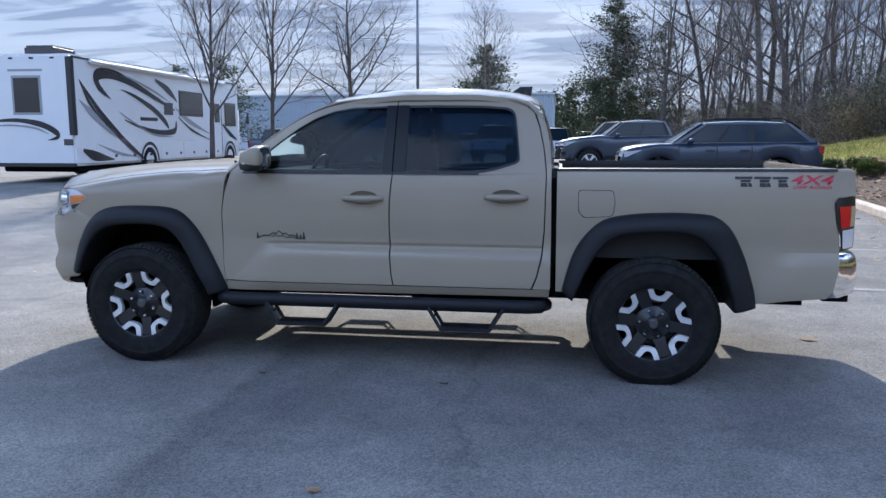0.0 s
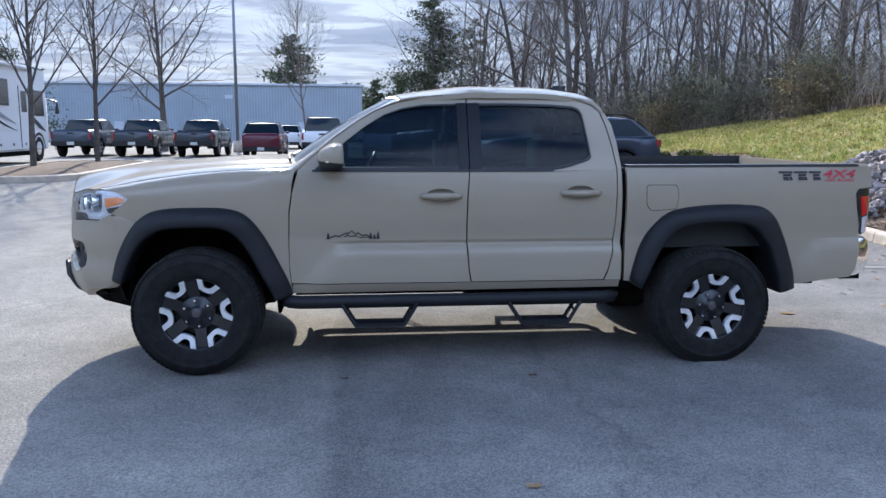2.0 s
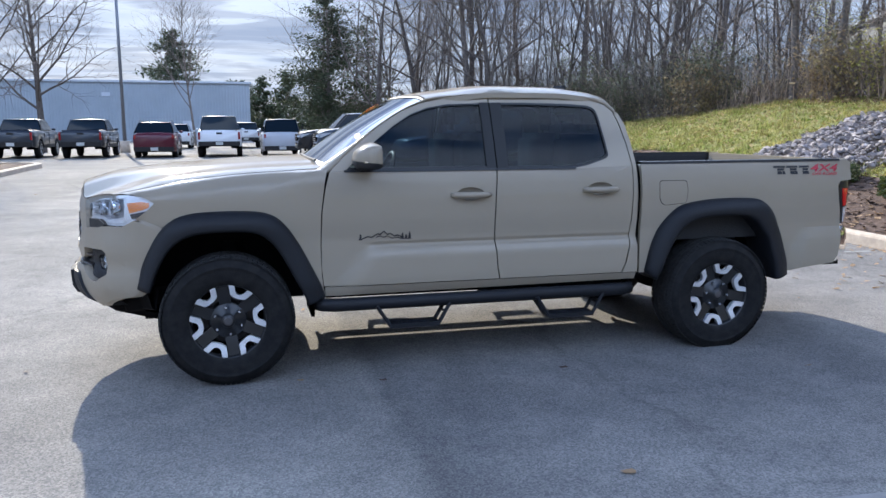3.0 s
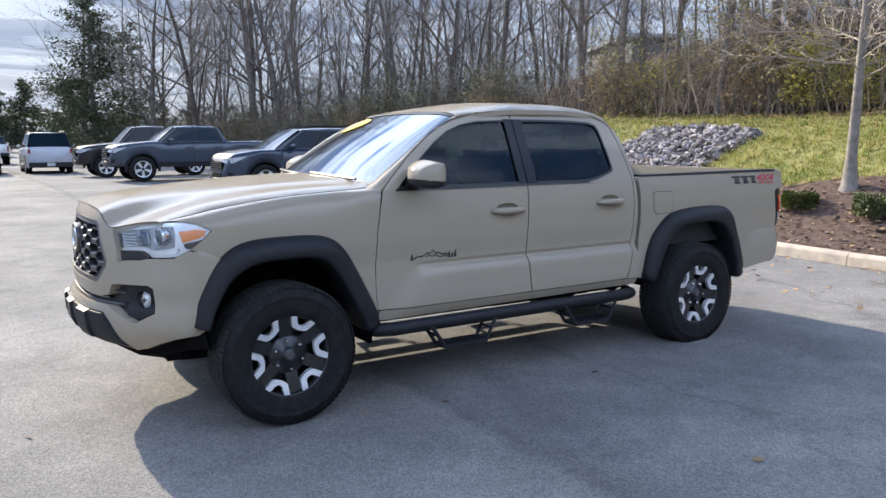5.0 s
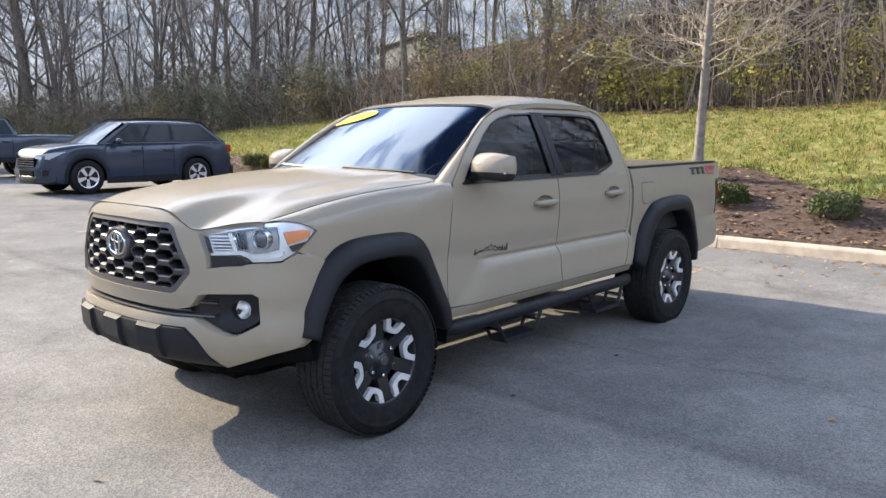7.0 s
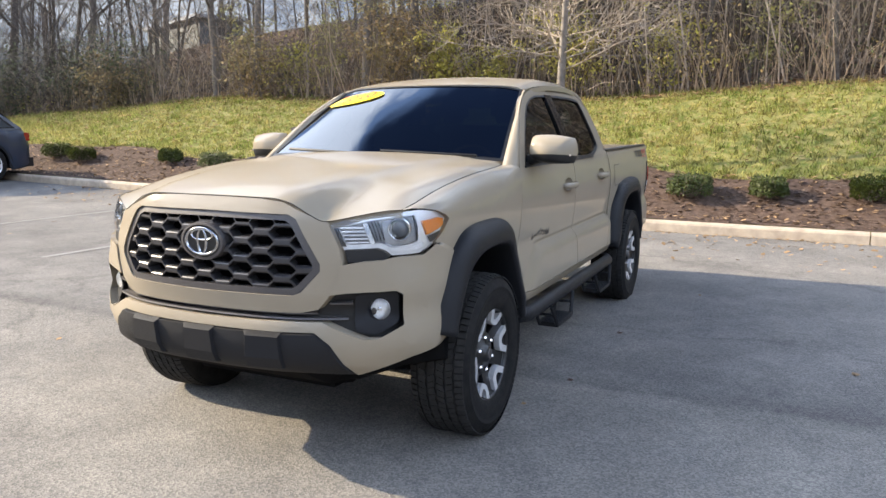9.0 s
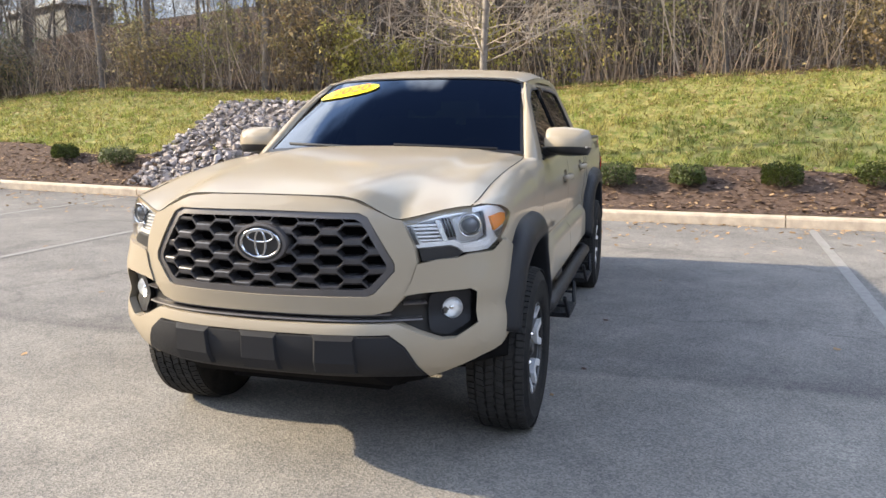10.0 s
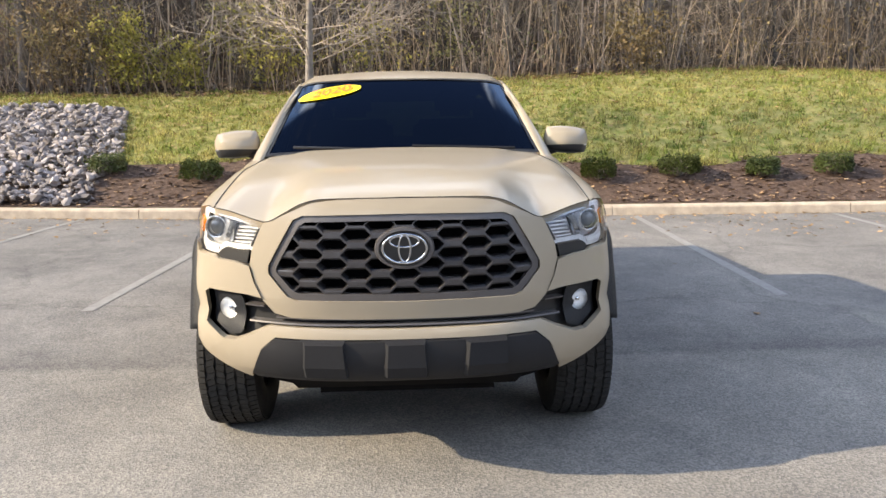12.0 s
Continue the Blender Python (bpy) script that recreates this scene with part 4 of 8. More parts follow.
M_GUNMETAL = mat("gunmetal_plastic", (0.088, 0.082, 0.083), 0.42, metal=0.3, spec=0.5, var=0.1, scale=30)
M_MESH = mat("dark_gunmetal_mesh", (0.046, 0.044, 0.047), 0.33, metal=0.25, spec=0.55, var=0.15, scale=30)
M_FOGBOWL = mat("fog_lamp_bowl", (0.95, 0.96, 0.97), 0.2, metal=0.35, var=0.08, scale=60)
M_PROJ = mat("projector_glass", (0.05, 0.055, 0.065), 0.04, coat=1.0, spec=0.8)
M_LAMPBACK = mat("lamp_reflector_silver", (0.90, 0.91, 0.93), 0.20, metal=0.3, var=0.2, scale=30)
M_LAMPGREY = mat("lamp_housing_grey", (0.42, 0.43, 0.45), 0.2, metal=0.45, spec=0.5, var=0.15, scale=40)
M_PILLAR = mat("gloss_black_pillar", (0.006, 0.006, 0.007), 0.25, spec=0.2)
M_SEAMS = mat("panel_gap", (0.012, 0.012, 0.012), 0.9)
M_AMBER = mat("amber_lens", (0.75, 0.22, 0.02), 0.12, coat=1.0)
M_RED = mat("red_lens", (0.55, 0.012, 0.012), 0.12, coat=1.0)
M_WHITELENS = mat("clear_reversing_lens", (0.62, 0.63, 0.66), 0.12, coat=1.0)
M_STRAW = mat("straw_lens", (0.55, 0.42, 0.24), 0.12, coat=1.0)
M_REFLECT = mat("lamp_reflector", (0.92, 0.93, 0.95), 0.16, metal=0.4, var=0.2, scale=18)
M_TINT = glass("tinted_glass", (0.13, 0.185, 0.235), ior=1.27)
M_SCREEN = glass("windscreen_glass", (0.032, 0.040, 0.050), ior=1.72)
M_CLEAR = glass("lamp_lens_glass", (0.93, 0.94, 0.95), ior=1.62)
M_SEAT = mat("dark_seat_fabric", (0.035, 0.036, 0.040), 0.9, var=0.3, scale=30)
M_BEDLINER = mat("bed_liner", (0.018, 0.018, 0.019), 0.75, bump=0.3, bump_scale=80)
M_DECAL = mat("black_vinyl", (0.015, 0.015, 0.017), 0.5)
M_DECALRED = mat("red_vinyl", (0.42, 0.03, 0.05), 0.5)
M_STICKER = mat("yellow_sticker", (0.85, 0.68, 0.02), 0.45)
M_STICKERTXT = mat("orange_print", (0.75, 0.22, 0.02), 0.5)
M_RIBBED = mat("valance_plastic", (0.014, 0.0145, 0.017), 0.62, bump=0.15, bump_scale=300, spec=0.25)

truck = empty("pickup_truck", Matrix.Translation((0, 0.065, 0)), "sand-coloured crew-cab pickup with black flares and step bars on asphalt", "pickup truck")

PLAN = [(-2.490, 0.0), (-2.486, 0.15), (-2.472, 0.30), (-2.445, 0.42), (-2.405, 0.52), (-2.352, 0.622), (-2.288, 0.714), (-2.205, 0.797), (-2.10, 0.858), (-1.98, 0.880), (-1.85, 0.884), (-1.6, 0.882), (-1.05, 0.878)]
# dense table of the nose's plan curve, by arc length
plan_tab = []
_dense = []
for i in range(len(PLAN) - 1):
    p0, p1, p2, p3 = PLAN[max(i - 1, 0)], PLAN[i], PLAN[i + 1], PLAN[min(i + 2, len(PLAN) - 1)]
    if i == 0:
        p0 = (PLAN[1][0], -PLAN[1][1])
    for k in range(10):
        t = k / 10
        _dense.append(tuple(0.5 * (2 * p1[c] + (p2[c] - p0[c]) * t + (2 * p0[c] - 5 * p1[c] + 4 * p2[c] - p3[c]) * t * t + (3 * p1[c] - p0[c] - 3 * p2[c] + p3[c]) * t**3) for c in (0, 1)))
_dense.append(PLAN[-1])
_s = 0.0
for i, p in enumerate(_dense):
    if i:
        _s += math.hypot(p[0] - _dense[i - 1][0], p[1] - _dense[i - 1][1])
    plan_tab.append((_s, p[0], p[1]))
TAB = np.array(plan_tab)


def s_of_y(y):
    n = int(np.argmax(TAB[:, 2])) + 1
    return math.copysign(float(np.interp(abs(y), TAB[:n, 2], TAB[:n, 0])), y)


def s_of_x(x):
    return float(np.interp(x, TAB[:, 1], TAB[:, 0]))


def plan_y(x):
    return float(np.interp(x, TAB[:, 1], TAB[:, 2]))


NOSE_OFF = [(0.42, -0.10), (0.47, -0.03), (0.53, 0.008), (0.60, 0.022), (0.66, 0.016), (0.72, -0.004), (0.80, 0.010), (0.92, 0.008), (1.02, -0.004), (1.10, -0.022), (1.16, -0.050), (1.21, -0.095)]


def nose(s, z, out=0.0):
    """A point of the front end: arc length s from the middle (left positive means y < 0), height z."""
    a = abs(s)
    x, y = float(np.interp(a, TAB[:, 0], TAB[:, 1])), float(np.interp(a, TAB[:, 0], TAB[:, 2]))
    x2, y2 = float(np.interp(a + 0.02, TAB[:, 0], TAB[:, 1])), float(np.interp(a + 0.02, TAB[:, 0], TAB[:, 2]))
    x1, y1 = float(np.interp(max(a - 0.02, 0), TAB[:, 0], TAB[:, 1])), float(np.interp(max(a - 0.02, 0), TAB[:, 0], TAB[:, 2]))
    tx, ty = x2 - x1, y2 - y1
    if a < 0.02:
        tx, ty = 0, 1
    n = math.hypot(tx, ty)
    off = (spline(NOSE_OFF, z) * (1 - 0.45 * sstep((a - 0.55) / 0.6))) + out
    return Vector((x - off * ty / n, -math.copysign(y + off * tx / n, s), z))


WZ = [(0.42, 0.835), (0.50, 0.855), (0.58, 0.866), (0.70, 0.862), (0.82, 0.861), (0.90, 0.870), (0.97, 0.877), (1.06, 0.878), (1.15, 0.868), (1.22, 0.852), (1.26, 0.842)]


def half_width(x, z):
    """Half the body's width at a place of its flank."""
    if z > 1.24:
        h = z - 1.24
        return 0.846 - 0.40 * h - 0.12 * h * h
    w = spline(WZ, z)
    if x > -1.05:
        if x < 1.05:
            w += 0.034 * math.sin(min(1.0, max(0.0, (0.785 - z) / 0.075)) * math.pi / 2) * sstep((x + 0.97 - (z - 0.58) * 0.9) / 0.15) * sstep((z - 0.44) / 0.12)
            w -= 0.009 * math.exp(-((z - 0.794) / 0.013) ** 2) * sstep((x + 0.80) / 0.12)
        else:
            w += 0.030 * math.sin(min(1.0, max(0.0, (0.80 - z) / 0.12)) * math.pi / 2) * sstep((x - 2.23 - (z - 0.55) * 0.5) / 0.06)
            w -= 0.02 * sstep((x - 2.34) / 0.5)
    else:
        w *= plan_y(x) / 0.878
    return w


def flank(x, z, out=0.0):
    return Vector((x, -(half_width(x, z) + out), z))


def panel(loops, fn, step=0.07, hem=(0, 0.03, 0), u_lines=(), v_lines=(), mirrored=False):
    """A sheet-metal panel: outlines in the (u, v) plane, cut into a fine grid, shaped by fn, with folded edges."""
    bm = bmesh.new()
    for loop in loops:
        vs_ = [bm.verts.new((u, 0, v)) for u, v in loop]
        for i in range(len(vs_)):
            bm.edges.new((vs_[i], vs_[(i + 1) % len(vs_)]))
    bmesh.ops.triangle_fill(bm, use_beauty=True, use_dissolve=False, edges=bm.edges[:], normal=(0, -1, 0))
    us_ = [v.co.x for v in bm.verts]
    zs_ = [v.co.z for v in bm.verts]

    def lines(lo, hi, more):
        n = int((hi - lo) / step)
        return [lo + (hi - lo) * (i + 1) / (n + 1) for i in range(n)] + [m for m in more if lo < m < hi]

    for u in lines(min(us_), max(us_), u_lines):
        bmesh.ops.bisect_plane(bm, geom=bm.verts[:] + bm.edges[:] + bm.faces[:], plane_co=(u, 0, 0), plane_no=(1, 0, 0), dist=1e-5)
    for v in lines(min(zs_), max(zs_), v_lines):
        bmesh.ops.bisect_plane(bm, geom=bm.verts[:] + bm.edges[:] + bm.faces[:], plane_co=(0, 0, v), plane_no=(0, 0, 1), dist=1e-5)
    for v in bm.verts:
        v.co = fn(v.co.x, v.co.z)
    for f in bm.faces:
        f.normal_update()
    mid = sum((v.co for v in bm.verts), Vector()) / len(bm.verts)
    lean_ = sum((f.normal * f.calc_area() for f in bm.faces), Vector())
    if lean_.dot(mid - Vector((mid.x * 0.75, 0, 0.95))) < 0:
        bmesh.ops.reverse_faces(bm, faces=bm.faces[:])
    if hem:
        rim = [e for e in bm.edges if e.is_boundary]
        got = bmesh.ops.extrude_edge_only(bm, edges=rim)
        for v in [g for g in got["geom"] if isinstance(g, bmesh.types.BMVert)]:
            v.co += Vector(hem)
        for e in rim:
            e.smooth = False
    if mirrored:
        for v in bm.verts:
            v.co.y = -v.co.y
        bmesh.ops.reverse_faces(bm, faces=bm.faces[:])
    for f in bm.faces:
        f.smooth = True
    return bm


def put(name, bm, material, parent, label=""):
    me = bpy.data.meshes.new(name)
    bm.to_mesh(me)
    bm.free()
    return link_mesh(name, me, material, parent, label)


def both(name, loops, fn, material, parent, label="", **kw):
    """The same panel on both flanks."""
    return [put(name, panel(loops, fn, mirrored=m, **kw), material, parent, label) for m in (False, True)]


def smooth_loop(pts, n=4, closed=True):
    """Rounds the corners of an outline a little."""
    out = []
    k = len(pts)
    for i in range(k):
        a, b, c = Vector(pts[i - 1]), Vector(pts[i]), Vector(pts[(i + 1) % k])
        r = min(0.45 * (a - b).length, 0.45 * (c - b).length, 0.022)
        p, q = b + (a - b).normalized() * r, b + (c - b).normalized() * r
        for j in range(n + 1):
            t = j / n
            w = p.lerp(b, t).lerp(b.lerp(q, t), t)
            out.append((w.x, w.y))
    return out


# flares and wheel arches
F_OUT = [(-2.105, 0.600), (-2.075, 0.70), (-2.03, 0.81), (-1.965, 0.91), (-1.88, 0.985), (-1.76, 1.018), (-1.58, 1.024), (-1.42, 1.018), (-1.315, 0.985), (-1.235, 0.905), (-1.165, 0.79), (-1.105, 0.67), (-1.055, 0.565), (-1.03, 0.485)]
F_IN = [(-2.025, 0.575), (-1.995, 0.665), (-1.95, 0.755), (-1.895, 0.83), (-1.82, 0.882), (-1.735, 0.905), (-1.59, 0.912), (-1.46, 0.905), (-1.385, 0.878), (-1.32, 0.815), (-1.262, 0.72), (-1.212, 0.62), (-1.165, 0.53), (-1.135, 0.455)]
R_OUT = [(1.112, 0.545), (1.140, 0.66), (1.178, 0.775), (1.24, 0.878), (1.345, 0.975), (1.50, 1.012), (1.70, 1.025), (1.88, 1.022), (1.99, 1.002), (2.08, 0.926), (2.15, 0.793), (2.19, 0.68), (2.225, 0.56), (2.235, 0.475)]
R_IN = [(1.175, 0.49), (1.225, 0.61), (1.284, 0.735), (1.345, 0.82), (1.42, 0.88), (1.54, 0.908), (1.67, 0.914), (1.80, 0.912), (1.90, 0.880), (1.965, 0.82), (2.02, 0.75), (2.06, 0.64), (2.092, 0.54), (2.11, 0.45)]


def curve_at(pts, j, w):
    """A point of the smooth curve through pts, between j and j + 1."""
    a, b, c, d = (Vector(pts[min(max(k, 0), len(pts) - 1)]) for k in (j - 1, j, j + 1, j + 2))
    return 0.5 * (2 * b + (c - a) * w + (2 * a - 5 * b + 4 * c - d) * w * w + (3 * b - a - 3 * c + d) * w**3)


def flare(outer, inner, mirrored):
    bm = bmesh.new()
    rows = []
    n = len(outer)
    for i in range((n - 1) * 3 + 1):
        j, w = min(i // 3, n - 2), (i - 3 * min(i // 3, n - 2)) / 3
        o, q = curve_at(outer, j, w), curve_at(inner, j, w)
        row = []
        for t, out in ((-0.02, -0.012), (0.0, 0.012), (0.06, 0.032), (0.25, 0.056), (0.55, 0.076), (0.85, 0.084), (0.97, 0.080), (1.02, 0.066), (1.03, 0.0), (1.0, -0.20)):
            p = o.lerp(q, t)
            row.append(bm.verts.new((p.x, -(half_width(p.x, max(p.y, 0.5)) + out) * (-1 if mirrored else 1), p.y)))
        rows.append(row)
    for a, b in zip(rows, rows[1:]):
        for k in range(len(a) - 1):
            f = (a[k], a[k + 1], b[k + 1], b[k])
            bm.faces.new(f if mirrored else f[::-1])
    for row in (rows[0], rows[-1]):
        bm.faces.new(row)
    bmesh.ops.recalc_face_normals(bm, faces=bm.faces[:])
    for f in bm.faces:
        f.smooth = True
    return bm


for mir in (False, True):
    put("wheel_flare", flare(F_OUT, F_IN, mir), M_FLARE, truck, "black textured plastic wheel flare")
    put("wheel_flare", flare(R_OUT, R_IN, mir), M_FLARE, truck, "black textured plastic wheel flare")


def arch_cut(outer, shrink=0.03):
    """The cut in the metal behind a flare."""
    cx = sum(p[0] for p in outer) / len(outer)
    return [(cx + (x - cx) * (1 - shrink), z - 0.012) for x, z in outer]


# wheel housings
def housing(cx, mirrored):
    b = Build()
    s = 1 if mirrored else -1
    n = 20
    for i in range(n + 1):
        a = math.pi * (0.07 + 0.86 * i / n)
        for y in (0.80, 0.42):
            b.v.append(Vector((cx + 0.53 * math.cos(a), s * y, 0.40 + 0.525 * math.sin(a))))
    for i in range(n):
        b.f.append((2 * i, 2 * i + 1, 2 * i + 3, 2 * i + 2))
    o = len(b.v)
    b.v.append(Vector((cx, s * 0.42, 0.42)))
    for i in range(n):
        b.f.append((2 * i + 1, o, 2 * i + 3))
    b.done("wheel_housing", M_DARK, truck)


for cx in (-1.6, 1.652):
    for mir in (False, True):
        housing(cx, mir)

# hood
HOOD_FRONT = [(0.0, -2.436), (0.2, -2.431), (0.36, -2.422), (0.47, -2.410), (0.535, -2.387), (0.62, -2.328), (0.70, -2.266), (0.767, -2.205)]
HOOD_SIDE = [(-2.205, 0.767), (-2.05, 0.772), (-1.9, 0.772), (-1.5, 0.778), (-1.2, 0.772), (-0.97, 0.758)]
HOOD_MID = [(-2.44, 1.177), (-2.42, 1.184), (-2.36, 1.205), (-2.28, 1.226), (-2.1, 1.252), (-1.85, 1.276), (-1.4, 1.305), (-1.0, 1.318)]
HOOD_NOSE = [(0.0, 0.0), (0.30, 0.006), (0.38, 0.022), (0.46, 0.066), (0.54, 0.109), (0.62, 0.114), (0.70, 0.115), (0.78, 0.116)]


def hood_z(x, y):
    """A raised middle with a crease at each side, a shallow valley beyond it and a rounded outer edge."""
    a = abs(y)
    k = sstep((-1.90 - x) / 0.53)
    fall = 0.047 * sstep((-1.42 - x) / 0.90) * min(1.0, max(0.0, (a - 0.34) / 0.44)) ** 1.2
    yc = spline([(-2.4, 0.36), (-2.1, 0.42), (-1.6, 0.47), (-1.0, 0.54)], x)
    q = min(1.0, max(0.0, (a - yc) / 0.13))
    drop = 0.016 * min(1.0, a / yc) ** 2 + 0.013 * (1 - (1 - q) ** 2) + 0.016 * max(0.0, a - yc) / (0.78 - yc) + 0.024 * max(0.0, (a - 0.68) / 0.10) ** 2
    return spline(HOOD_MID, x) - ((drop + fall) * (1 - k) + spline(HOOD_NOSE, a) * k)


hood_loop = [(x, y) for y, x in [(-y, x) for y, x in reversed(HOOD_FRONT)][:-1] + HOOD_FRONT]
hood_loop += [(x, y) for x, y in HOOD_SIDE[1:]] + [(-1.03, 0.5), (-1.07, 0.25), (-1.085, 0), (-1.07, -0.25), (-1.03, -0.5)] + [(x, -y) for x, y in reversed(HOOD_SIDE[1:])]
put("hood", panel([hood_loop], lambda u, v: Vector((u, v, hood_z(u, v))), step=0.028, hem=(0.012, 0, -0.03)), M_PAINT, truck)

seam = []
for y, x in [(-y, x) for y, x in reversed(HOOD_FRONT)][:-1] + HOOD_FRONT:
    seam.append((x, y))
fine = []
for i in range(len(seam) - 1):
    for k in range(4):
        c = curve_at(seam, i, k / 4)
        fine.append(Vector((c.x - 0.004, c.y, hood_z(c.x, c.y) + 0.0015)))
b = Build()
b.tube(fine, [0.0017] * len(fine), 6)
b.done("hood_gap", M_SEAMS, truck)
for sg in (-1, 1):
    line = [Vector((x, sg * (y + 0.002), hood_z(x, y) + 0.0005)) for x, y in [(-2.17 + 1.18 * i / 24, spline(HOOD_SIDE, -2.17 + 1.18 * i / 24)) for i in range(25)]]
    b = Build()
    b.tube(line, [0.0030] * len(line), 5)
    b.done("hood_gap", M_SEAMS, truck)

# cowl and wipers under the windscreen
b = Build()
n = 16
for i in range(n + 1):
    y = -0.75 + 1.5 * i / n
    c = 1 - (y / 0.75) ** 2
    b.v += [Vector((-1.0 - 0.095 * c, y, 1.262 + 0.02 * c)), Vector((-0.90 - 0.08 * c, y, 1.272 + 0.02 * c))]
for i in range(n):
    b.f.append((2 * i, 2 * i + 2, 2 * i + 3, 2 * i + 1))
b.done("cowl", M_BLACK, truck)
for y0, y1 in ((-0.62, -0.05), (0.02, 0.60)):
    b = Build()
    pts = [Vector((-1.03 - 0.06 * (1 - ((y0 + (y1 - y0) * t) / 0.75) ** 2), y0 + (y1 - y0) * t, 1.302 + 0.02 * t)) for t in (0, 0.25, 0.5, 0.75, 1)]
    b.tube(pts, [0.009] * 5, 6, True)
    b.done("wiper", M_BLACK, truck)


# front fenders
def hood_edge(x):
    y = spline([(a, c) for a, c in HOOD_SIDE], x)
    return y + 0.004, hood_z(x, y) + 0.001


def fender(u, v):
    if v <= 1.08:
        return flank(u, v)
    k = min(1.0, (v - 1.08) / 0.22)
    y0, z0 = half_width(u, 1.08), 1.08
    yh, zh = hood_edge(u)
    zh = max(zh, z0 + 0.004)
    turn = (1 - math.cos(k * math.pi / 2)) ** (1 + 1.6 * sstep((u + 1.30) / 0.28))
    return Vector((u, -(y0 + (yh - y0) * turn), z0 + (zh - z0) * math.sin(k * math.pi / 2)))


fender_loop = [(-2.203, 1.30), (-2.12, 1.207), (-2.06, 1.160), (-2.01, 1.113), (-1.978, 1.078), (-2.03, 1.030), (-2.084, 0.990), (-2.025, 0.958), (-1.975, 0.926)] + arch_cut(F_OUT)[4:] + [(-1.032, 0.50), (-1.048, 0.62), (-1.052, 0.80), (-1.045, 1.0), (-1.02, 1.16), (-0.99, 1.30)]
both("front_fender", [fender_loop], fender, M_PAINT, truck, step=0.05)

# grille surround
SURR_OUT = [(0.0, 1.182), (0.20, 1.180), (0.36, 1.163), (0.46, 1.120), (0.546, 1.084), (0.585, 0.985), (0.592, 0.925), (0.575, 0.86), (0.545, 0.79), (0.505, 0.738), (0.44, 0.724), (0.2, 0.722), (0.0, 0.722)]
SURR_IN = [(0.0, 1.122), (0.395, 1.117), (0.43, 1.10), (0.522, 0.925), (0.522, 0.895), (0.45, 0.81), (0.42, 0.797), (0.0, 0.793)]


def symmetric(pts, k=0.985):
    pts = [(y * k, z) for y, z in pts]
    return [(s_of_y(y), z) for y, z in pts] + [(-s_of_y(y), z) for y, z in reversed(pts) if y > 1e-6]


put("grille_surround", panel([symmetric(SURR_OUT, 0.995), symmetric(SURR_IN)], lambda u, v: nose(u, v, 0.014), step=0.045, hem=(0.05, 0, 0)), M_PAINT, truck)
# dark frame round the mesh
FR_IN = [(0.0, 1.097), (0.382, 1.092), (0.407, 1.078), (0.494, 0.918), (0.494, 0.902), (0.433, 0.833), (0.41, 0.823), (0.0, 0.820)]
put("grille_frame", panel([symmetric([(y * 0.997, z) for y, z in SURR_IN]), symmetric(FR_IN)], lambda u, v: nose(u, v, 0.006), step=0.06, hem=(0.04, 0, 0)), M_GUNMETAL, truck)
put("grille_back", panel([symmetric([(y * 1.02, z) for y, z in SURR_IN])], lambda u, v: nose(u, v, -0.10), step=0.1, hem=None), M_DARK, truck)
b = Build()
b.box((-2.22, -0.50, 0.50), (-2.18, 0.50, 1.06))
b.done("radiator_panel", M_DARK, truck)


# honeycomb mesh: flat-topped cells with a raised rim round each opening
def inside(y, z):
    if not 0.79 < z < 1.125:
        return False
    e = float(np.interp(z, [0.80, 0.81, 0.905, 0.915, 1.10, 1.12], [0.43, 0.45, 0.525, 0.525, 0.425, 0.40]))
    return abs(y) < e + 0.045


CELL = [(-0.0285, 0.03675), (0.0285, 0.03675), (0.0630, 0.0), (0.0285, -0.03675), (-0.0285, -0.03675), (-0.0630, 0.0)]
HOLE = [(-0.036, 0.0185), (0.036, 0.0185), (0.0565, 0.0), (0.036, -0.0185), (-0.036, -0.0185), (-0.0565, 0.0)]
bl = Build()
for col in range(-6, 7):
    for row in range(6):
        cy, cz = 0.0915 * col, 1.0795 - 0.0735 * row - (0.0 if col % 2 else 0.03675)
        if not inside(cy, cz):
            continue
        o = len(bl.v)
        for w, out in ((0.0, 0.002), (0.50, 0.002), (0.72, -0.001), (1.0, -0.010), (1.0, -0.055)):
            for (ay, az), (hy, hz) in zip(CELL, HOLE):
                yy = max(-0.545, min(0.545, cy + ay + (hy - ay) * w))
                zz = max(0.786, min(1.128, cz + az + (hz - az) * w))
                bl.v.append(nose(s_of_y(yy), zz, out))
        for k in range(4):
            for i in range(6):
                j = (i + 1) % 6
                bl.f.append((o + 6 * k + i, o + 6 * k + j, o + 6 * k + 6 + j, o + 6 * k + 6 + i))
bl.done("honeycomb_mesh", M_MESH, truck, "gunmetal honeycomb grille mesh")


# badge: plain ovals in chrome
def ellipse_ring(cy, cz, ry, rz, w, x0, d, n=48):
    bl = Build()
    for i in range(n):
        a = 2 * math.pi * i / n
        ca, sa = math.cos(a), math.sin(a)
        for ky, dx in ((-w, 0.0), (-w * 0.5, -d), (w * 0.5, -d), (w, 0.0)):
            bl.v.append(Vector((x0 + dx, cy + (ry + ky) * ca, cz + (rz + ky) * sa)))
    for i in range(n):
        j = (i + 1) % n
        for k in range(3):
            bl.f.append((4 * i + k, 4 * j + k, 4 * j + k + 1, 4 * i + k + 1))
    return bl


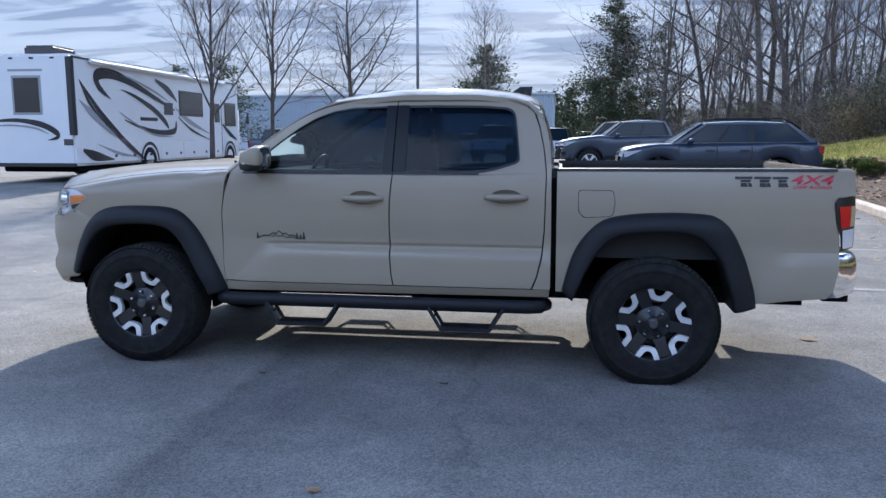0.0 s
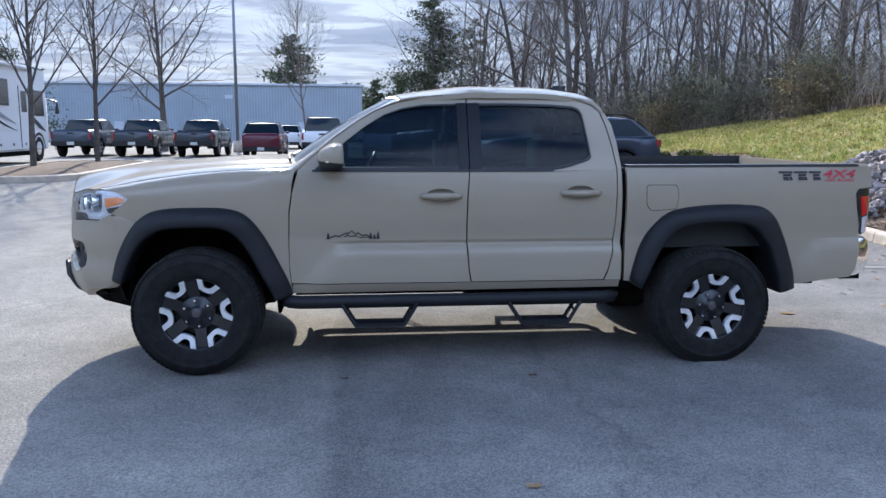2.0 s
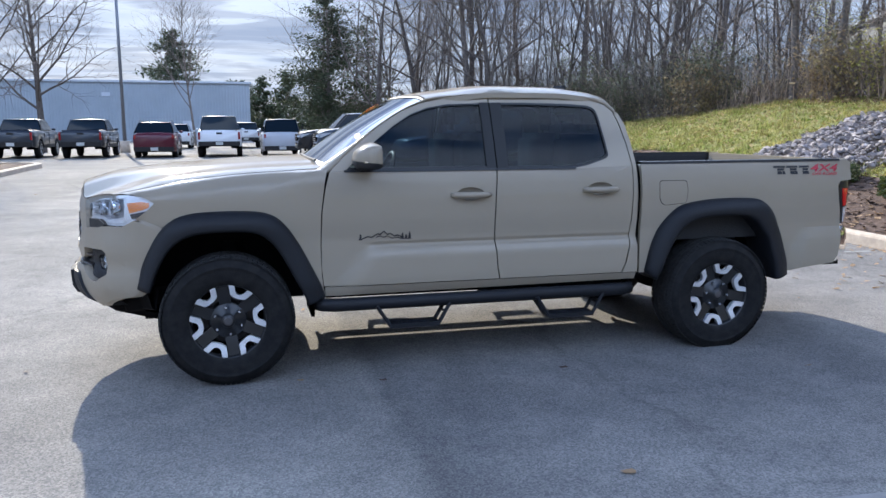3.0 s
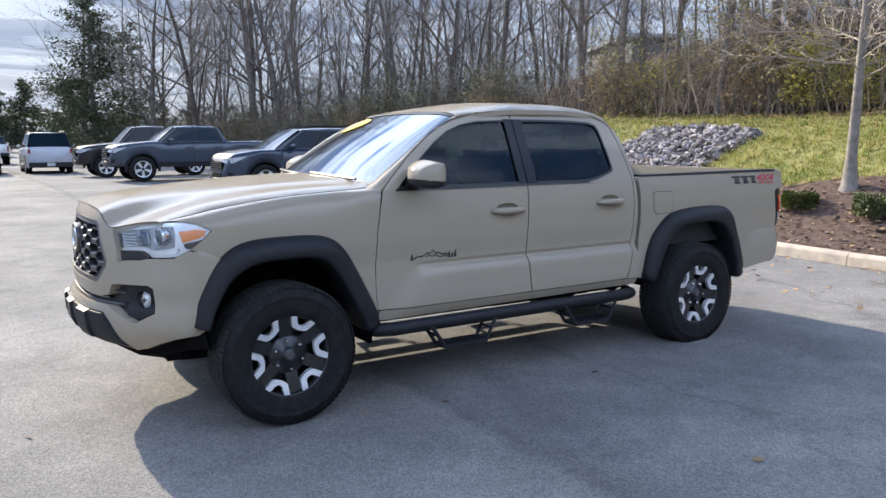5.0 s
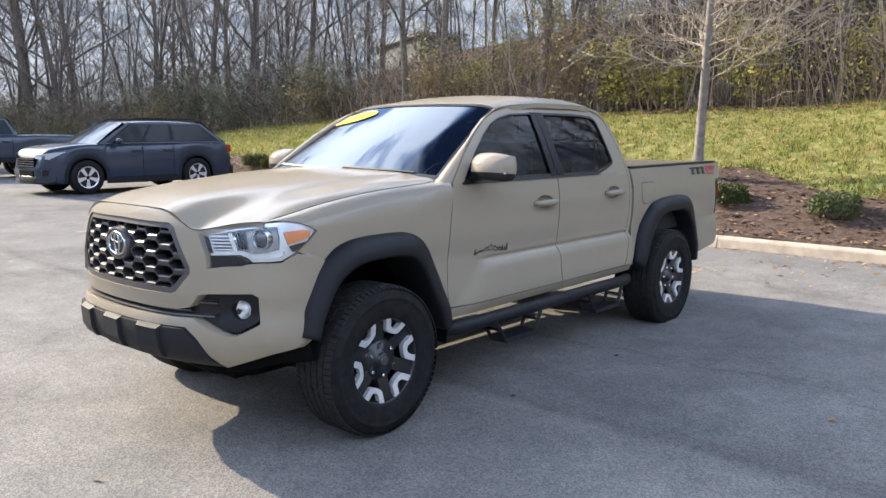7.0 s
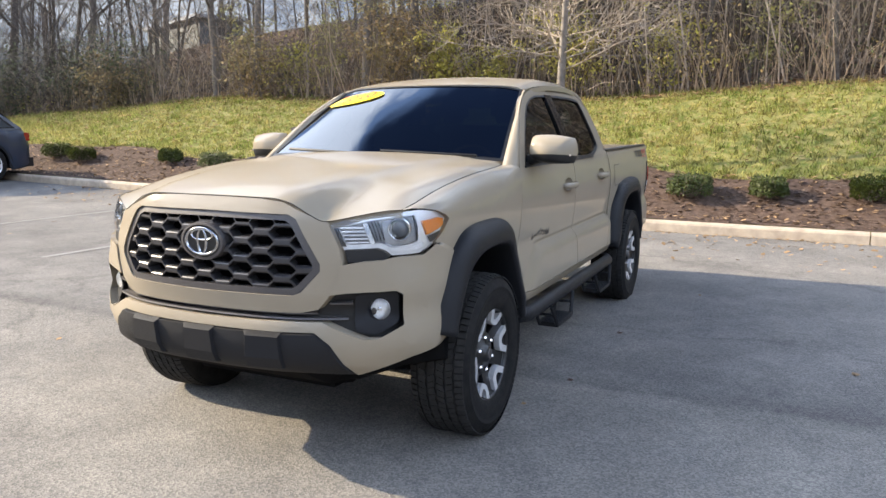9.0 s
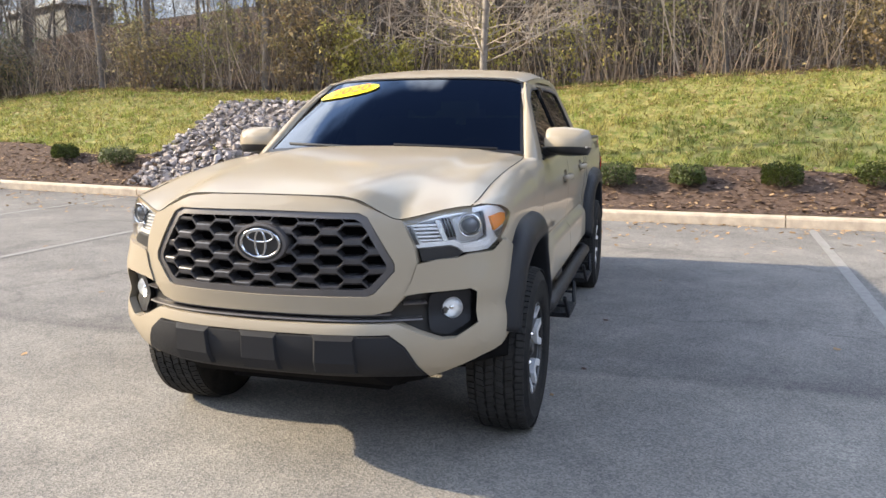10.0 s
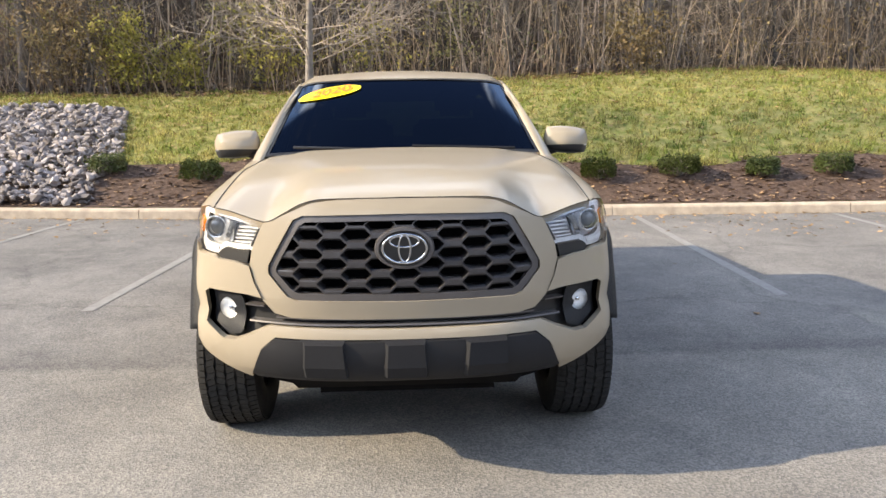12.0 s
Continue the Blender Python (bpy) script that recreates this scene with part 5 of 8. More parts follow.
badge_plate = Build()
n = 40
badge_plate.v.append(Vector((-2.500, 0, 0.994)))
for rr, dx in ((0.84, -2.500), (0.86, -2.508), (0.97, -2.506), (1.0, -2.495), (1.0, -2.44)):
    for i in range(n):
        a = 2 * math.pi * i / n
        badge_plate.v.append(Vector((dx, 0.113 * rr * math.cos(a), 0.994 + 0.080 * rr * math.sin(a))))
for i in range(n):
    j = (i + 1) % n
    badge_plate.f.append((0, 1 + i, 1 + j))
    for k in range(4):
        badge_plate.f.append((1 + k * n + i, 1 + (k + 1) * n + i, 1 + (k + 1) * n + j, 1 + k * n + j))
badge = badge_plate.done("badge", M_GUNMETAL, truck, "dark oval badge with chrome rings", smooth=False)
disc = Build()
disc.v.append(Vector((-2.5015, 0, 0.994)))
for i in range(n):
    a = 2 * math.pi * i / n
    disc.v.append(Vector((-2.5015, 0.094 * math.cos(a), 0.994 + 0.066 * math.sin(a))))
for i in range(n):
    disc.f.append((0, 1 + i, 1 + (i + 1) % n))
disc.done("badge_face", M_RIM, badge)
ellipse_ring(0, 0.994, 0.083, 0.055, 0.0060, -2.502, 0.008).done("badge_ring", M_BADGE, badge, smooth=True)
ellipse_ring(0, 0.994, 0.022, 0.051, 0.0050, -2.502, 0.007).done("badge_ring", M_BADGE, badge, smooth=True)
ellipse_ring(0, 1.021, 0.055, 0.022, 0.0050, -2.502, 0.006).done("badge_ring", M_BADGE, badge, smooth=True)

# bumper: one painted piece with wings and a lower lip
S = s_of_y
BX = s_of_x
BUMP = [(0.0, 0.650), (S(0.49), 0.650), (S(0.545), 0.600), (S(0.590), 0.515), (S(0.640), 0.452), (S(0.72), 0.490), (S(0.80), 0.530), (BX(-2.11), 0.548), (BX(-2.075), 0.575), (BX(-2.06), 0.66), (BX(-2.03), 0.77), (BX(-1.995), 0.858), (BX(-1.970), 0.922), (BX(-2.02), 0.954), (BX(-2.088), 0.984),
        (S(0.832), 0.947), (S(0.80), 0.945), (S(0.745), 0.945), (S(0.722), 0.936), (S(0.655), 0.933), (S(0.588), 0.920), (S(0.571), 0.858), (S(0.542), 0.799), (S(0.60), 0.808), (S(0.756), 0.814), (S(0.774), 0.798), (S(0.776), 0.674), (S(0.70), 0.620), (S(0.655), 0.620), (S(0.58), 0.655), (S(0.515), 0.690), (S(0.40), 0.690), (0.0, 0.686)]


def bump_out(u, v):
    """The bumper stands proud in the middle and is squarer than the nose above it at its corners."""
    a = abs(u)
    corner = math.exp(-((a - S(0.80)) / 0.13) ** 2) * (1 - sstep((v - 0.82) / 0.12)) * sstep((v - 0.50) / 0.1)
    return 0.022 * (1 - sstep((a - 0.75) / 0.5)) + 0.020 * corner


bump_loop = BUMP + [(-u, v) for u, v in reversed(BUMP) if abs(u) > 1e-6]
put("bumper", panel([bump_loop], lambda u, v: nose(u, v, bump_out(u, v)), step=0.045, hem=(0.05, 0, 0)), M_PAINT, truck)
# black intake with slats
INT = [(0.0, 0.735), (S(0.50), 0.745), (S(0.56), 0.82), (S(0.79), 0.82), (S(0.81), 0.79), (S(0.815), 0.655), (S(0.70), 0.605), (S(0.64), 0.605), (S(0.51), 0.675), (0.0, 0.672)]
intake = put("lower_intake", panel([INT + [(-u, v) for u, v in reversed(INT) if abs(u) > 1e-6]], lambda u, v: nose(u, v, -0.025), step=0.08, hem=None), M_BLACK, truck)
for z, half in ((0.700, 0.61), (0.722, 0.50)):
    bl = Build()
    for i in range(33):
        y = -half + 2 * half * i / 32
        s = s_of_y(y)
        bl.v += [nose(s, z + 0.007, -0.024), nose(s, z + 0.003, 0.012), nose(s, z - 0.003, 0.012), nose(s, z - 0.006, -0.024)]
    for i in range(32):
        for k in range(3):
            bl.f.append((4 * i + k, 4 * i + 4 + k, 4 * i + 5 + k, 4 * i + 1 + k))
    bl.done("intake_slat", M_GUNMETAL, intake)
for sg in (1, -1):
    bl = Build()
    for i in range(9):
        s = s_of_y(0.545 + 0.08 * i / 8) * sg
        z = 0.762
        bl.v += [nose(s, z + 0.008, -0.022), nose(s, z + 0.003, 0.010), nose(s, z - 0.003, 0.010), nose(s, z - 0.006, -0.022)]
    for i in range(8):
        for k in range(3):
            bl.f.append((4 * i + k, 4 * i + 4 + k, 4 * i + 5 + k, 4 * i + 1 + k))
    bl.done("intake_slat", M_GUNMETAL, intake)
    # fog lamp
    bez_o = smooth_loop([(S(0.632), 0.798), (S(0.750), 0.808), (S(0.770), 0.796), (S(0.772), 0.680), (S(0.70), 0.630), (S(0.632), 0.648)])
    cy, cz = 0.712, 0.732
    hole = [(S(cy) + 0.047 * math.cos(a * math.pi / 12), cz + 0.045 * math.sin(a * math.pi / 12)) for a in range(24)]
    fog = put("fog_lamp", panel([[(u * sg, v) for u, v in bez_o], [(u * sg, v) for u, v in hole]], lambda u, v: nose(u, v, 0.004 - 0.006 * (1 - sstep(abs(abs(u) - S(cy)) / 0.09))), step=0.03, hem=(0.03, 0, 0)), M_FLARE, truck, "black bezel with round clear fog lamp")
    c0 = nose(S(cy) * sg, cz)
    ax = Vector((-0.93, -0.30 * sg, 0)).normalized()
    e1, e2 = Vector((0, 0, 1)), ax.cross(Vector((0, 0, 1)))

    def fog_turned(profile, name, material, label="", facets=0.0, close=True):
        bl = Build()
        nn = 24
        for q, (rr, dd) in enumerate(profile):
            for i in range(nn):
                a = 2 * math.pi * i / nn
                bl.v.append(c0 + ax * (dd + (facets if (i // 2 + q) % 2 else 0)) + (e1 * math.cos(a) + e2 * math.sin(a)) * rr)
        for k in range(len(profile) - 1):
            for i in range(nn):
                j = (i + 1) % nn
                bl.f.append((k * nn + i, k * nn + j, (k + 1) * nn + j, (k + 1) * nn + i))
        if close:
            bl.f.append(tuple((len(profile) - 1) * nn + i for i in range(nn)))
        return bl.done(name, material, fog, label, smooth=(facets == 0))

    fog_turned([(0.044, -0.012), (0.044, -0.004), (0.036, -0.009), (0.026, -0.013), (0.014, -0.016), (0.006, -0.017)], "reflector", M_FOGBOWL, facets=0.0008)
    fog_turned([(0.011, -0.020), (0.010, -0.008), (0.006, -0.004)], "bulb_shield", M_CHROME)
    fog_turned([(0.044, -0.010), (0.040, 0.003), (0.028, 0.010), (0.012, 0.013)], "lens", M_CLEAR, "clear round fog lamp lens").visible_shadow = False

# valance under the bumper with raised ribs
VAL = [(0.0, 0.645), (S(0.485), 0.645), (S(0.535), 0.60), (S(0.582), 0.515), (S(0.635), 0.448), (S(0.56), 0.452), (S(0.45), 0.468), (0.0, 0.472)]
valance = put("skid_valance", panel([VAL + [(-u, v) for u, v in reversed(VAL) if abs(u) > 1e-6]], lambda u, v: nose(u, v, 0.034 * sstep((v - 0.44) / 0.06) + 0.004), step=0.045, hem=(0.12, 0, -0.0)), M_RIBBED, truck, "black ribbed plastic valance")
for yc in (-0.30, 0.0, 0.30):
    bl = Build()
    for z, o1, hw in ((0.650, 0.030, 0.072), (0.636, 0.056, 0.066), (0.545, 0.058, 0.072), (0.500, 0.054, 0.074), (0.478, 0.020, 0.074)):
        for yy, oo in ((yc - hw - 0.022, 0.026), (yc - hw, o1), (yc + hw, o1), (yc + hw + 0.010, 0.026)):
            bl.v.append(nose(s_of_y(yy), z, oo if z > 0.48 else 0.0))
    for k in range(4):
        for i in range(3):
            bl.f.append((4 * k + i, 4 * k + i + 1, 4 * k + i + 5, 4 * k + i + 4))
    bl.done("rib", M_RIBBED, valance)
# under-engine plate and cross member
b = Build()
for x, z, w in ((-2.40, 0.455, 0.46), (-2.28, 0.380, 0.50), (-2.05, 0.310, 0.48), (-1.75, 0.280, 0.40), (-1.20, 0.310, 0.34)):
    for y, dz in ((-w, 0.05), (-w * 0.9, 0.0), (w * 0.9, 0.0), (w, 0.05)):
        b.v.append(Vector((x, y, z + dz)))
for k in range(4):
    for i in range(3):
        b.f.append((4 * k + i, 4 * k + 4 + i, 4 * k + 5 + i, 4 * k + 1 + i))
b.done("skid_plate", M_DARK, truck)
for sg in (-1, 1):
    # flap in front of the tyre
    b = Build()
    for y in (0.42, 0.55, 0.72, 0.90):
        k = sstep((y - 0.42) / 0.48)
        for x, z in ((-2.27, 0.50), (-2.24, 0.375), (-2.22, 0.365), (-2.20, 0.50)):
            b.v.append(Vector((x + 0.22 * k, sg * y * (1 - 0.02 * k), z + 0.10 * k)))
    for k in range(3):
        for i in range(3):
            b.f.append((4 * k + i, 4 * k + 4 + i, 4 * k + 5 + i, 4 * k + 1 + i))
    b.done("air_deflector", M_DARK, truck)
    # added panel behind the tyre, blocks a wedge of sun under the truck
    b = Build()
    for y in (0.58, 0.74, 0.90):
        for x, z in ((-1.13, 0.54), (-1.12, 0.375), (-1.10, 0.375), (-1.09, 0.54)):
            b.v.append(Vector((x, sg * y, z)))
    for k in range(2):
        for i in range(3):
            b.f.append((4 * k + i, 4 * k + 4 + i, 4 * k + 5 + i, 4 * k + 1 + i))
    b.done("sun_blocker", M_DARK, truck)
    b = Build()
    b.tube([Vector((-1.95, sg * 0.30, 0.36)), Vector((-1.68, sg * 0.64, 0.33)), Vector((-1.50, sg * 0.64, 0.33)), Vector((-1.25, sg * 0.32, 0.36))], [0.035, 0.04, 0.04, 0.035], 8, True)
    b.done("control_arm", M_DARK, truck)
    b = Build()
    b.tube([Vector((-1.60, sg * 0.55, 0.34)), Vector((-1.58, sg * 0.50, 0.80))], [0.06, 0.06], 10, True)
    b.done("shock_absorber", M_DARK, truck)

# headlamps
HL = [(S(0.541), 1.078), (S(0.60), 1.092), (S(0.664), 1.103), (S(0.76), 1.117), (S(0.843), 1.124), (BX(-2.06), 1.113), (BX(-2.01), 1.095), (BX(-1.984), 1.076), (BX(-2.03), 1.030), (BX(-2.086), 0.988), (S(0.832), 0.951), (S(0.80), 0.949), (S(0.740), 0.949), (S(0.724), 0.968), (S(0.702), 0.979), (S(0.601), 0.975), (S(0.582), 0.992)]
CHAMBER = [(S(0.572), 1.064), (S(0.66), 1.083), (S(0.77), 1.101), (S(0.826), 1.104), (S(0.832), 1.060), (S(0.830), 1.000), (S(0.80), 0.987), (S(0.748), 0.984), (S(0.722), 1.000), (S(0.62), 0.996), (S(0.603), 1.000)]
for sg in (1, -1):
    def flat_part(name, loop, out, material, label="", step=0.05, hem=(0.012, 0, 0)):
        return put(name, panel([[(u * sg, v) for u, v in loop]], lambda u, v: nose(u, v, out), step=step, hem=hem), material, lamp, label)

    lamp = put("headlamp", panel([[(u * sg, v) for u, v in HL]], lambda u, v: nose(u, v, -0.055), step=0.08, hem=(-0.05, 0, 0)), M_LAMPBACK, truck, "clear headlamp with projector and amber corner")
    put("lens", panel([[(u * sg, v) for u, v in HL]], lambda u, v: nose(u, v, 0.004 + 0.010 * math.sin(max(0, min(1, (v - 0.955) / 0.16)) * math.pi)), step=0.04, hem=None), M_CLEAR, lamp, "clear headlamp cover").visible_shadow = False
    put("inner_bezel", panel([[(u * sg, v) for u, v in HL], [(u * sg, v) for u, v in CHAMBER]], lambda u, v: nose(u, v, -0.014), step=0.05, hem=(0.035, 0, 0)), M_REFLECT, lamp, "bright lamp trim")
    # grey ledge under the projector and dark ends
    flat_part("ledge", [(S(0.752), 0.980), (S(0.82), 0.984), (S(0.838), 0.994), (S(0.838), 0.975), (S(0.825), 0.966), (S(0.752), 0.966)], -0.009, M_LAMPBACK)
    flat_part("end_mask", [(S(0.850), 1.016), (BX(-2.02), 1.036), (BX(-2.04), 1.026), (BX(-2.075), 1.000), (S(0.856), 0.990)], -0.008, M_RIM)
    flat_part("end_mask", [(S(0.552), 1.066), (S(0.572), 1.060), (S(0.604), 0.990), (S(0.590), 0.990)], -0.008, M_RIM)
    flat_part("projector_plate", [(S(0.730), 1.083), (S(0.826), 1.100), (S(0.832), 1.000), (S(0.80), 0.988), (S(0.748), 0.986), (S(0.738), 1.0)], -0.034, M_LAMPGREY)
    flat_part("divider", [(S(0.662), 1.079), (S(0.678), 1.081), (S(0.704), 0.998), (S(0.688), 0.998)], -0.012, M_CHROME)
    c0 = nose(S(0.780) * sg, 1.051, -0.016)
    ax = Vector((-0.95, -0.28 * sg, 0)).normalized()
    e1, e2 = Vector((0, 0, 1)), ax.cross(Vector((0, 0, 1)))

    def turned(profile, name, material, nn=28):
        bl = Build()
        for rr, dd in profile:
            for i in range(nn):
                a = 2 * math.pi * i / nn
                bl.v.append(c0 + ax * dd + (e1 * math.cos(a) + e2 * math.sin(a)) * rr)
        for k in range(len(profile) - 1):
            for i in range(nn):
                j = (i + 1) % nn
                bl.f.append((k * nn + i, k * nn + j, (k + 1) * nn + j, (k + 1) * nn + i))
        bl.f.append(tuple((len(profile) - 1) * nn + i for i in range(nn)))
        bl.done(name, material, lamp, smooth=True)

    turned([(0.047, -0.03), (0.047, 0.004), (0.044, 0.008), (0.038, 0.001), (0.036, -0.01)], "projector_ring", M_CHROME)
    turned([(0.035, -0.006), (0.033, 0.002), (0.026, 0.009), (0.016, 0.014), (0.006, 0.016)], "projector_lens", M_PROJ)
    # stepped reflector bars inboard
    for k in range(5):
        bl = Build()
        z = 1.004 + 0.0145 * k
        y0 = 0.606 - 0.0065 * k
        for i in range(5):
            s = s_of_y(y0 + (0.672 - y0 + 0.012 - 0.004 * k) * i / 4) * sg
            bl.v += [nose(s, z + 0.0060, -0.040), nose(s, z + 0.003, -0.016), nose(s, z - 0.003, -0.016), nose(s, z - 0.0050, -0.040)]
        for i in range(4):
            for q in range(3):
                bl.f.append((4 * i + q, 4 * i + 4 + q, 4 * i + 5 + q, 4 * i + 1 + q))
        bl.done("reflector_bar", M_REFLECT, lamp)
    # upright flutes of the clear reflector
    for k in range(4):
        bl = Build()
        y0 = 0.694 + 0.011 * k
        for z, dy in ((1.003, 0.010), (1.04, 0.002), (1.084, -0.010)):
            for yy, oo in ((y0 + dy - 0.004, -0.045), (y0 + dy, -0.022), (y0 + dy + 0.004, -0.045)):
                bl.v.append(nose(s_of_y(yy) * sg, z, oo))
        for i in range(2):
            for q in range(2):
                bl.f.append((3 * i + q, 3 * i + 3 + q, 3 * i + 4 + q, 3 * i + 1 + q))
        bl.done("reflector_flute", M_CHROME, lamp)
    AM = [(S(0.842), 1.078), (BX(-2.05), 1.088), (BX(-2.006), 1.080), (BX(-2.012), 1.054), (BX(-2.05), 1.040), (S(0.850), 1.022)]
    put("side_marker", panel([[(u * sg, v) for u, v in AM]], lambda u, v: nose(u, v, -0.006), step=0.05, hem=(0, 0.02 * sg, 0)), M_AMBER, lamp, "amber side marker")
    PAD = [(S(0.600), 0.978), (S(0.702), 0.982), (S(0.726), 0.970), (S(0.744), 0.950), (S(0.726), 0.934), (S(0.61), 0.928)]
    put("lamp_filler", panel([[(u * sg, v) for u, v in PAD]], lambda u, v: nose(u, v, 0.001), step=0.05, hem=(0.02, 0, 0)), M_BLACK, lamp)

# ---- cab ----
ROOF_MID = [(-0.47, 1.700), (-0.40, 1.722), (-0.2, 1.756), (0.15, 1.792), (0.5, 1.790), (0.78, 1.762), (0.88, 1.740), (0.93, 1.712), (0.955, 1.684), (0.97, 1.652)]


def roof_z(x, y):
    a = abs(y)
    return spline(ROOF_MID, x) - 0.030 * (a / 0.6) ** 2 - 0.038 * max(0.0, (a - 0.55) / 0.115) ** 2


roof_loop = [(-0.425, 0.0), (-0.415, 0.2), (-0.39, 0.4), (-0.365, 0.55), (-0.345, 0.632), (-0.2, 0.650), (0.2, 0.658), (0.7, 0.652), (0.86, 0.640), (0.945, 0.60), (0.965, 0.4), (0.968, 0.0)]
roof_loop = roof_loop + [(u, -v) for u, v in reversed(roof_loop) if v > 0]
put("roof", panel([roof_loop], lambda u, v: Vector((u, v, roof_z(u, v))), step=0.06, hem=(0, 0, -0.03)), M_PAINT, truck)

# windscreen: u across, v up
def screen(u, v, out=0.0):
    w = 0.762 + (0.636 - 0.762) * v
    y = u * w
    c = 1 - u * u
    x = (-1.012 - 0.070 * c) + ((-0.352 - 0.066 * c) - (-1.012 - 0.070 * c)) * v - 0.015 * math.sin(v * math.pi)
    zt = spline(ROOF_MID, -0.352 - 0.066 * c) - 0.030 * (y / 0.6) ** 2 - 0.016 * max(0.0, (abs(y) - 0.5) / 0.13) ** 2 - 0.004
    z = (1.280 + 0.022 * c) + (zt - (1.280 + 0.022 * c)) * v + 0.012 * math.sin(v * math.pi)
    return Vector((x - out * 0.55, y, z + out * 0.83))


def rect(u0, v0, u1, v1):
    return [(u0, v0), (u1, v0), (u1, v1), (u0, v1)]


ws = put("windscreen", panel([rect(-0.99, 0.0, 0.99, 0.995)], lambda u, v: screen(u, v, -0.004), step=0.08, hem=None), M_SCREEN, truck, "dark tinted windscreen with yellow year sticker")
ws.visible_shadow = False
put("windscreen_seal", panel([rect(-1.0, -0.02, 1.0, 1.0), rect(-0.975, 0.02, 0.975, 0.978)], lambda u, v: screen(u, v, 0.0), step=0.08, hem=None), M_BLACK, ws)
# sticker on the upper corner
ST_U, ST_V = 0.66, 0.80


def sticker_pt(a, b):
    """Sticker coordinates in metres to the glass."""
    ca, sa = math.cos(0.30), math.sin(0.30)
    a, b = a * ca - b * sa, a * sa + b * ca
    return screen(ST_U - a / 0.635, ST_V + b / 0.78, 0.004)


bl = Build()
bl.v.append(sticker_pt(0, 0))
for rr in (0.25, 0.5, 0.75, 1.0):
    for i in range(40):
        a = 2 * math.pi * i / 40
        bl.v.append(sticker_pt(0.185 * rr * math.cos(a), 0.068 * rr * math.sin(a)))
for i in range(40):
    j = (i + 1) % 40
    bl.f.append((0, 1 + i, 1 + j))
    for k in range(3):
        bl.f.append((1 + 40 * k + i, 41 + 40 * k + i, 41 + 40 * k + j, 1 + 40 * k + j))
sticker = bl.done("sticker", M_STICKER, ws, "yellow oval sticker with orange year")


def text_mesh(body, size, fn, name, material, parent, label="", shear=0.0, width=None):
    cu = bpy.data.curves.new(name, "FONT")
    cu.body, cu.size, cu.align_x, cu.align_y, cu.shear = body, size, "CENTER", "CENTER", shear
    cu.offset = size * 0.022
    tmp = bpy.data.objects.new(name, cu)
    scene.collection.objects.link(tmp)
    me = bpy.data.meshes.new_from_object(tmp.evaluated_get(bpy.context.evaluated_depsgraph_get()))
    bpy.data.objects.remove(tmp)
    me.materials.clear()
    k = 1.0
    if width:
        xs = [v.co.x for v in me.vertices]
        k = width / (max(xs) - min(xs))
    for v in me.vertices:
        v.co = fn(v.co.x * k, v.co.y)
    return link_mesh(name, me, material, parent, label)


text_mesh("2020", 0.115, lambda a, b: sticker_pt(a, b) + Vector((-0.004, 0, 0.006)), "year_print", M_STICKERTXT, ws, "orange printed year", shear=0.25, width=0.25)


# A-pillars
def strip(rows, name, material, parent, label=""):
    """A lofted band through rows of points."""
    bm = bmesh.new()
    vv = [[bm.verts.new(p) for p in r] for r in rows]
    for a, c in zip(vv, vv[1:]):
        for k in range(len(a) - 1):
            bm.faces.new((a[k], a[k + 1], c[k + 1], c[k]))
    bmesh.ops.recalc_face_normals(bm, faces=bm.faces[:])
    return part(name, bm, material, parent, label, smooth=True)


DOOR_TOP = [(-0.985, 1.242), (-0.90, 1.322), (-0.77, 1.432), (-0.63, 1.535), (-0.50, 1.610), (-0.38, 1.655), (-0.22, 1.683), (0.0, 1.693), (0.30, 1.698), (0.60, 1.692), (0.78, 1.678), (0.875, 1.652), (0.925, 1.61), (0.955, 1.53), (0.985, 1.40), (1.005, 1.26)]


def door_top(t):
    """t from 0 at the pillar's foot to 1 at the screen's top corner."""
    x = -0.985 + (-0.36 + 0.985) * t
    return x, spline([(a, c) for a, c in DOOR_TOP], x)


for sg in (1, -1):
    rows = []
    for i in range(-3, 15):
        t = i / 14
        a = screen(1.0, t, 0.002)
        x, z = door_top(t)
        z += min(0.0, t) * 0.25
        z += 0.006
        c = Vector((x, half_width(x, z), z))
        m1 = a.lerp(c, 0.35) + Vector((-0.004, 0.003, 0.006))
        m2 = a.lerp(c, 0.72) + Vector((-0.004, 0.007, 0.006))
        rows.append([Vector((p.x, p.y * -sg, p.z)) for p in (a + Vector((0.02, -0.0, -0.02)), a, m1, m2, c, c + Vector((0.01, -0.03, -0.01)))])
    strip(rows, "pillar", M_PAINT, truck)
    # roof rail above the doors
    rows = []
    for i in range(20):
        x = -0.36 + (0.955 + 0.36) * i / 19
        zt = spline([(a, c) for a, c in DOOR_TOP], min(x, 0.93)) + 0.006
        if x > 0.93:
            zt -= (x - 0.93) * 0.9
        ye = spline([(-0.36, 0.632), (-0.2, 0.648), (0.2, 0.656), (0.7, 0.650), (0.86, 0.638), (0.955, 0.59)], x)
        top = Vector((x, ye, roof_z(x, ye) + 0.0015))
        bot = Vector((x, half_width(x, zt) + 0.001, zt))
        mid = top.lerp(bot, 0.55) + Vector((0, 0.010, 0.010))
        rows.append([Vector((p.x, p.y * -sg, p.z)) for p in (top + Vector((0, -0.015, -0.004)), top, mid, bot, bot + Vector((0, -0.03, 0)))])
    strip(rows, "roof_rail", M_PAINT, truck)

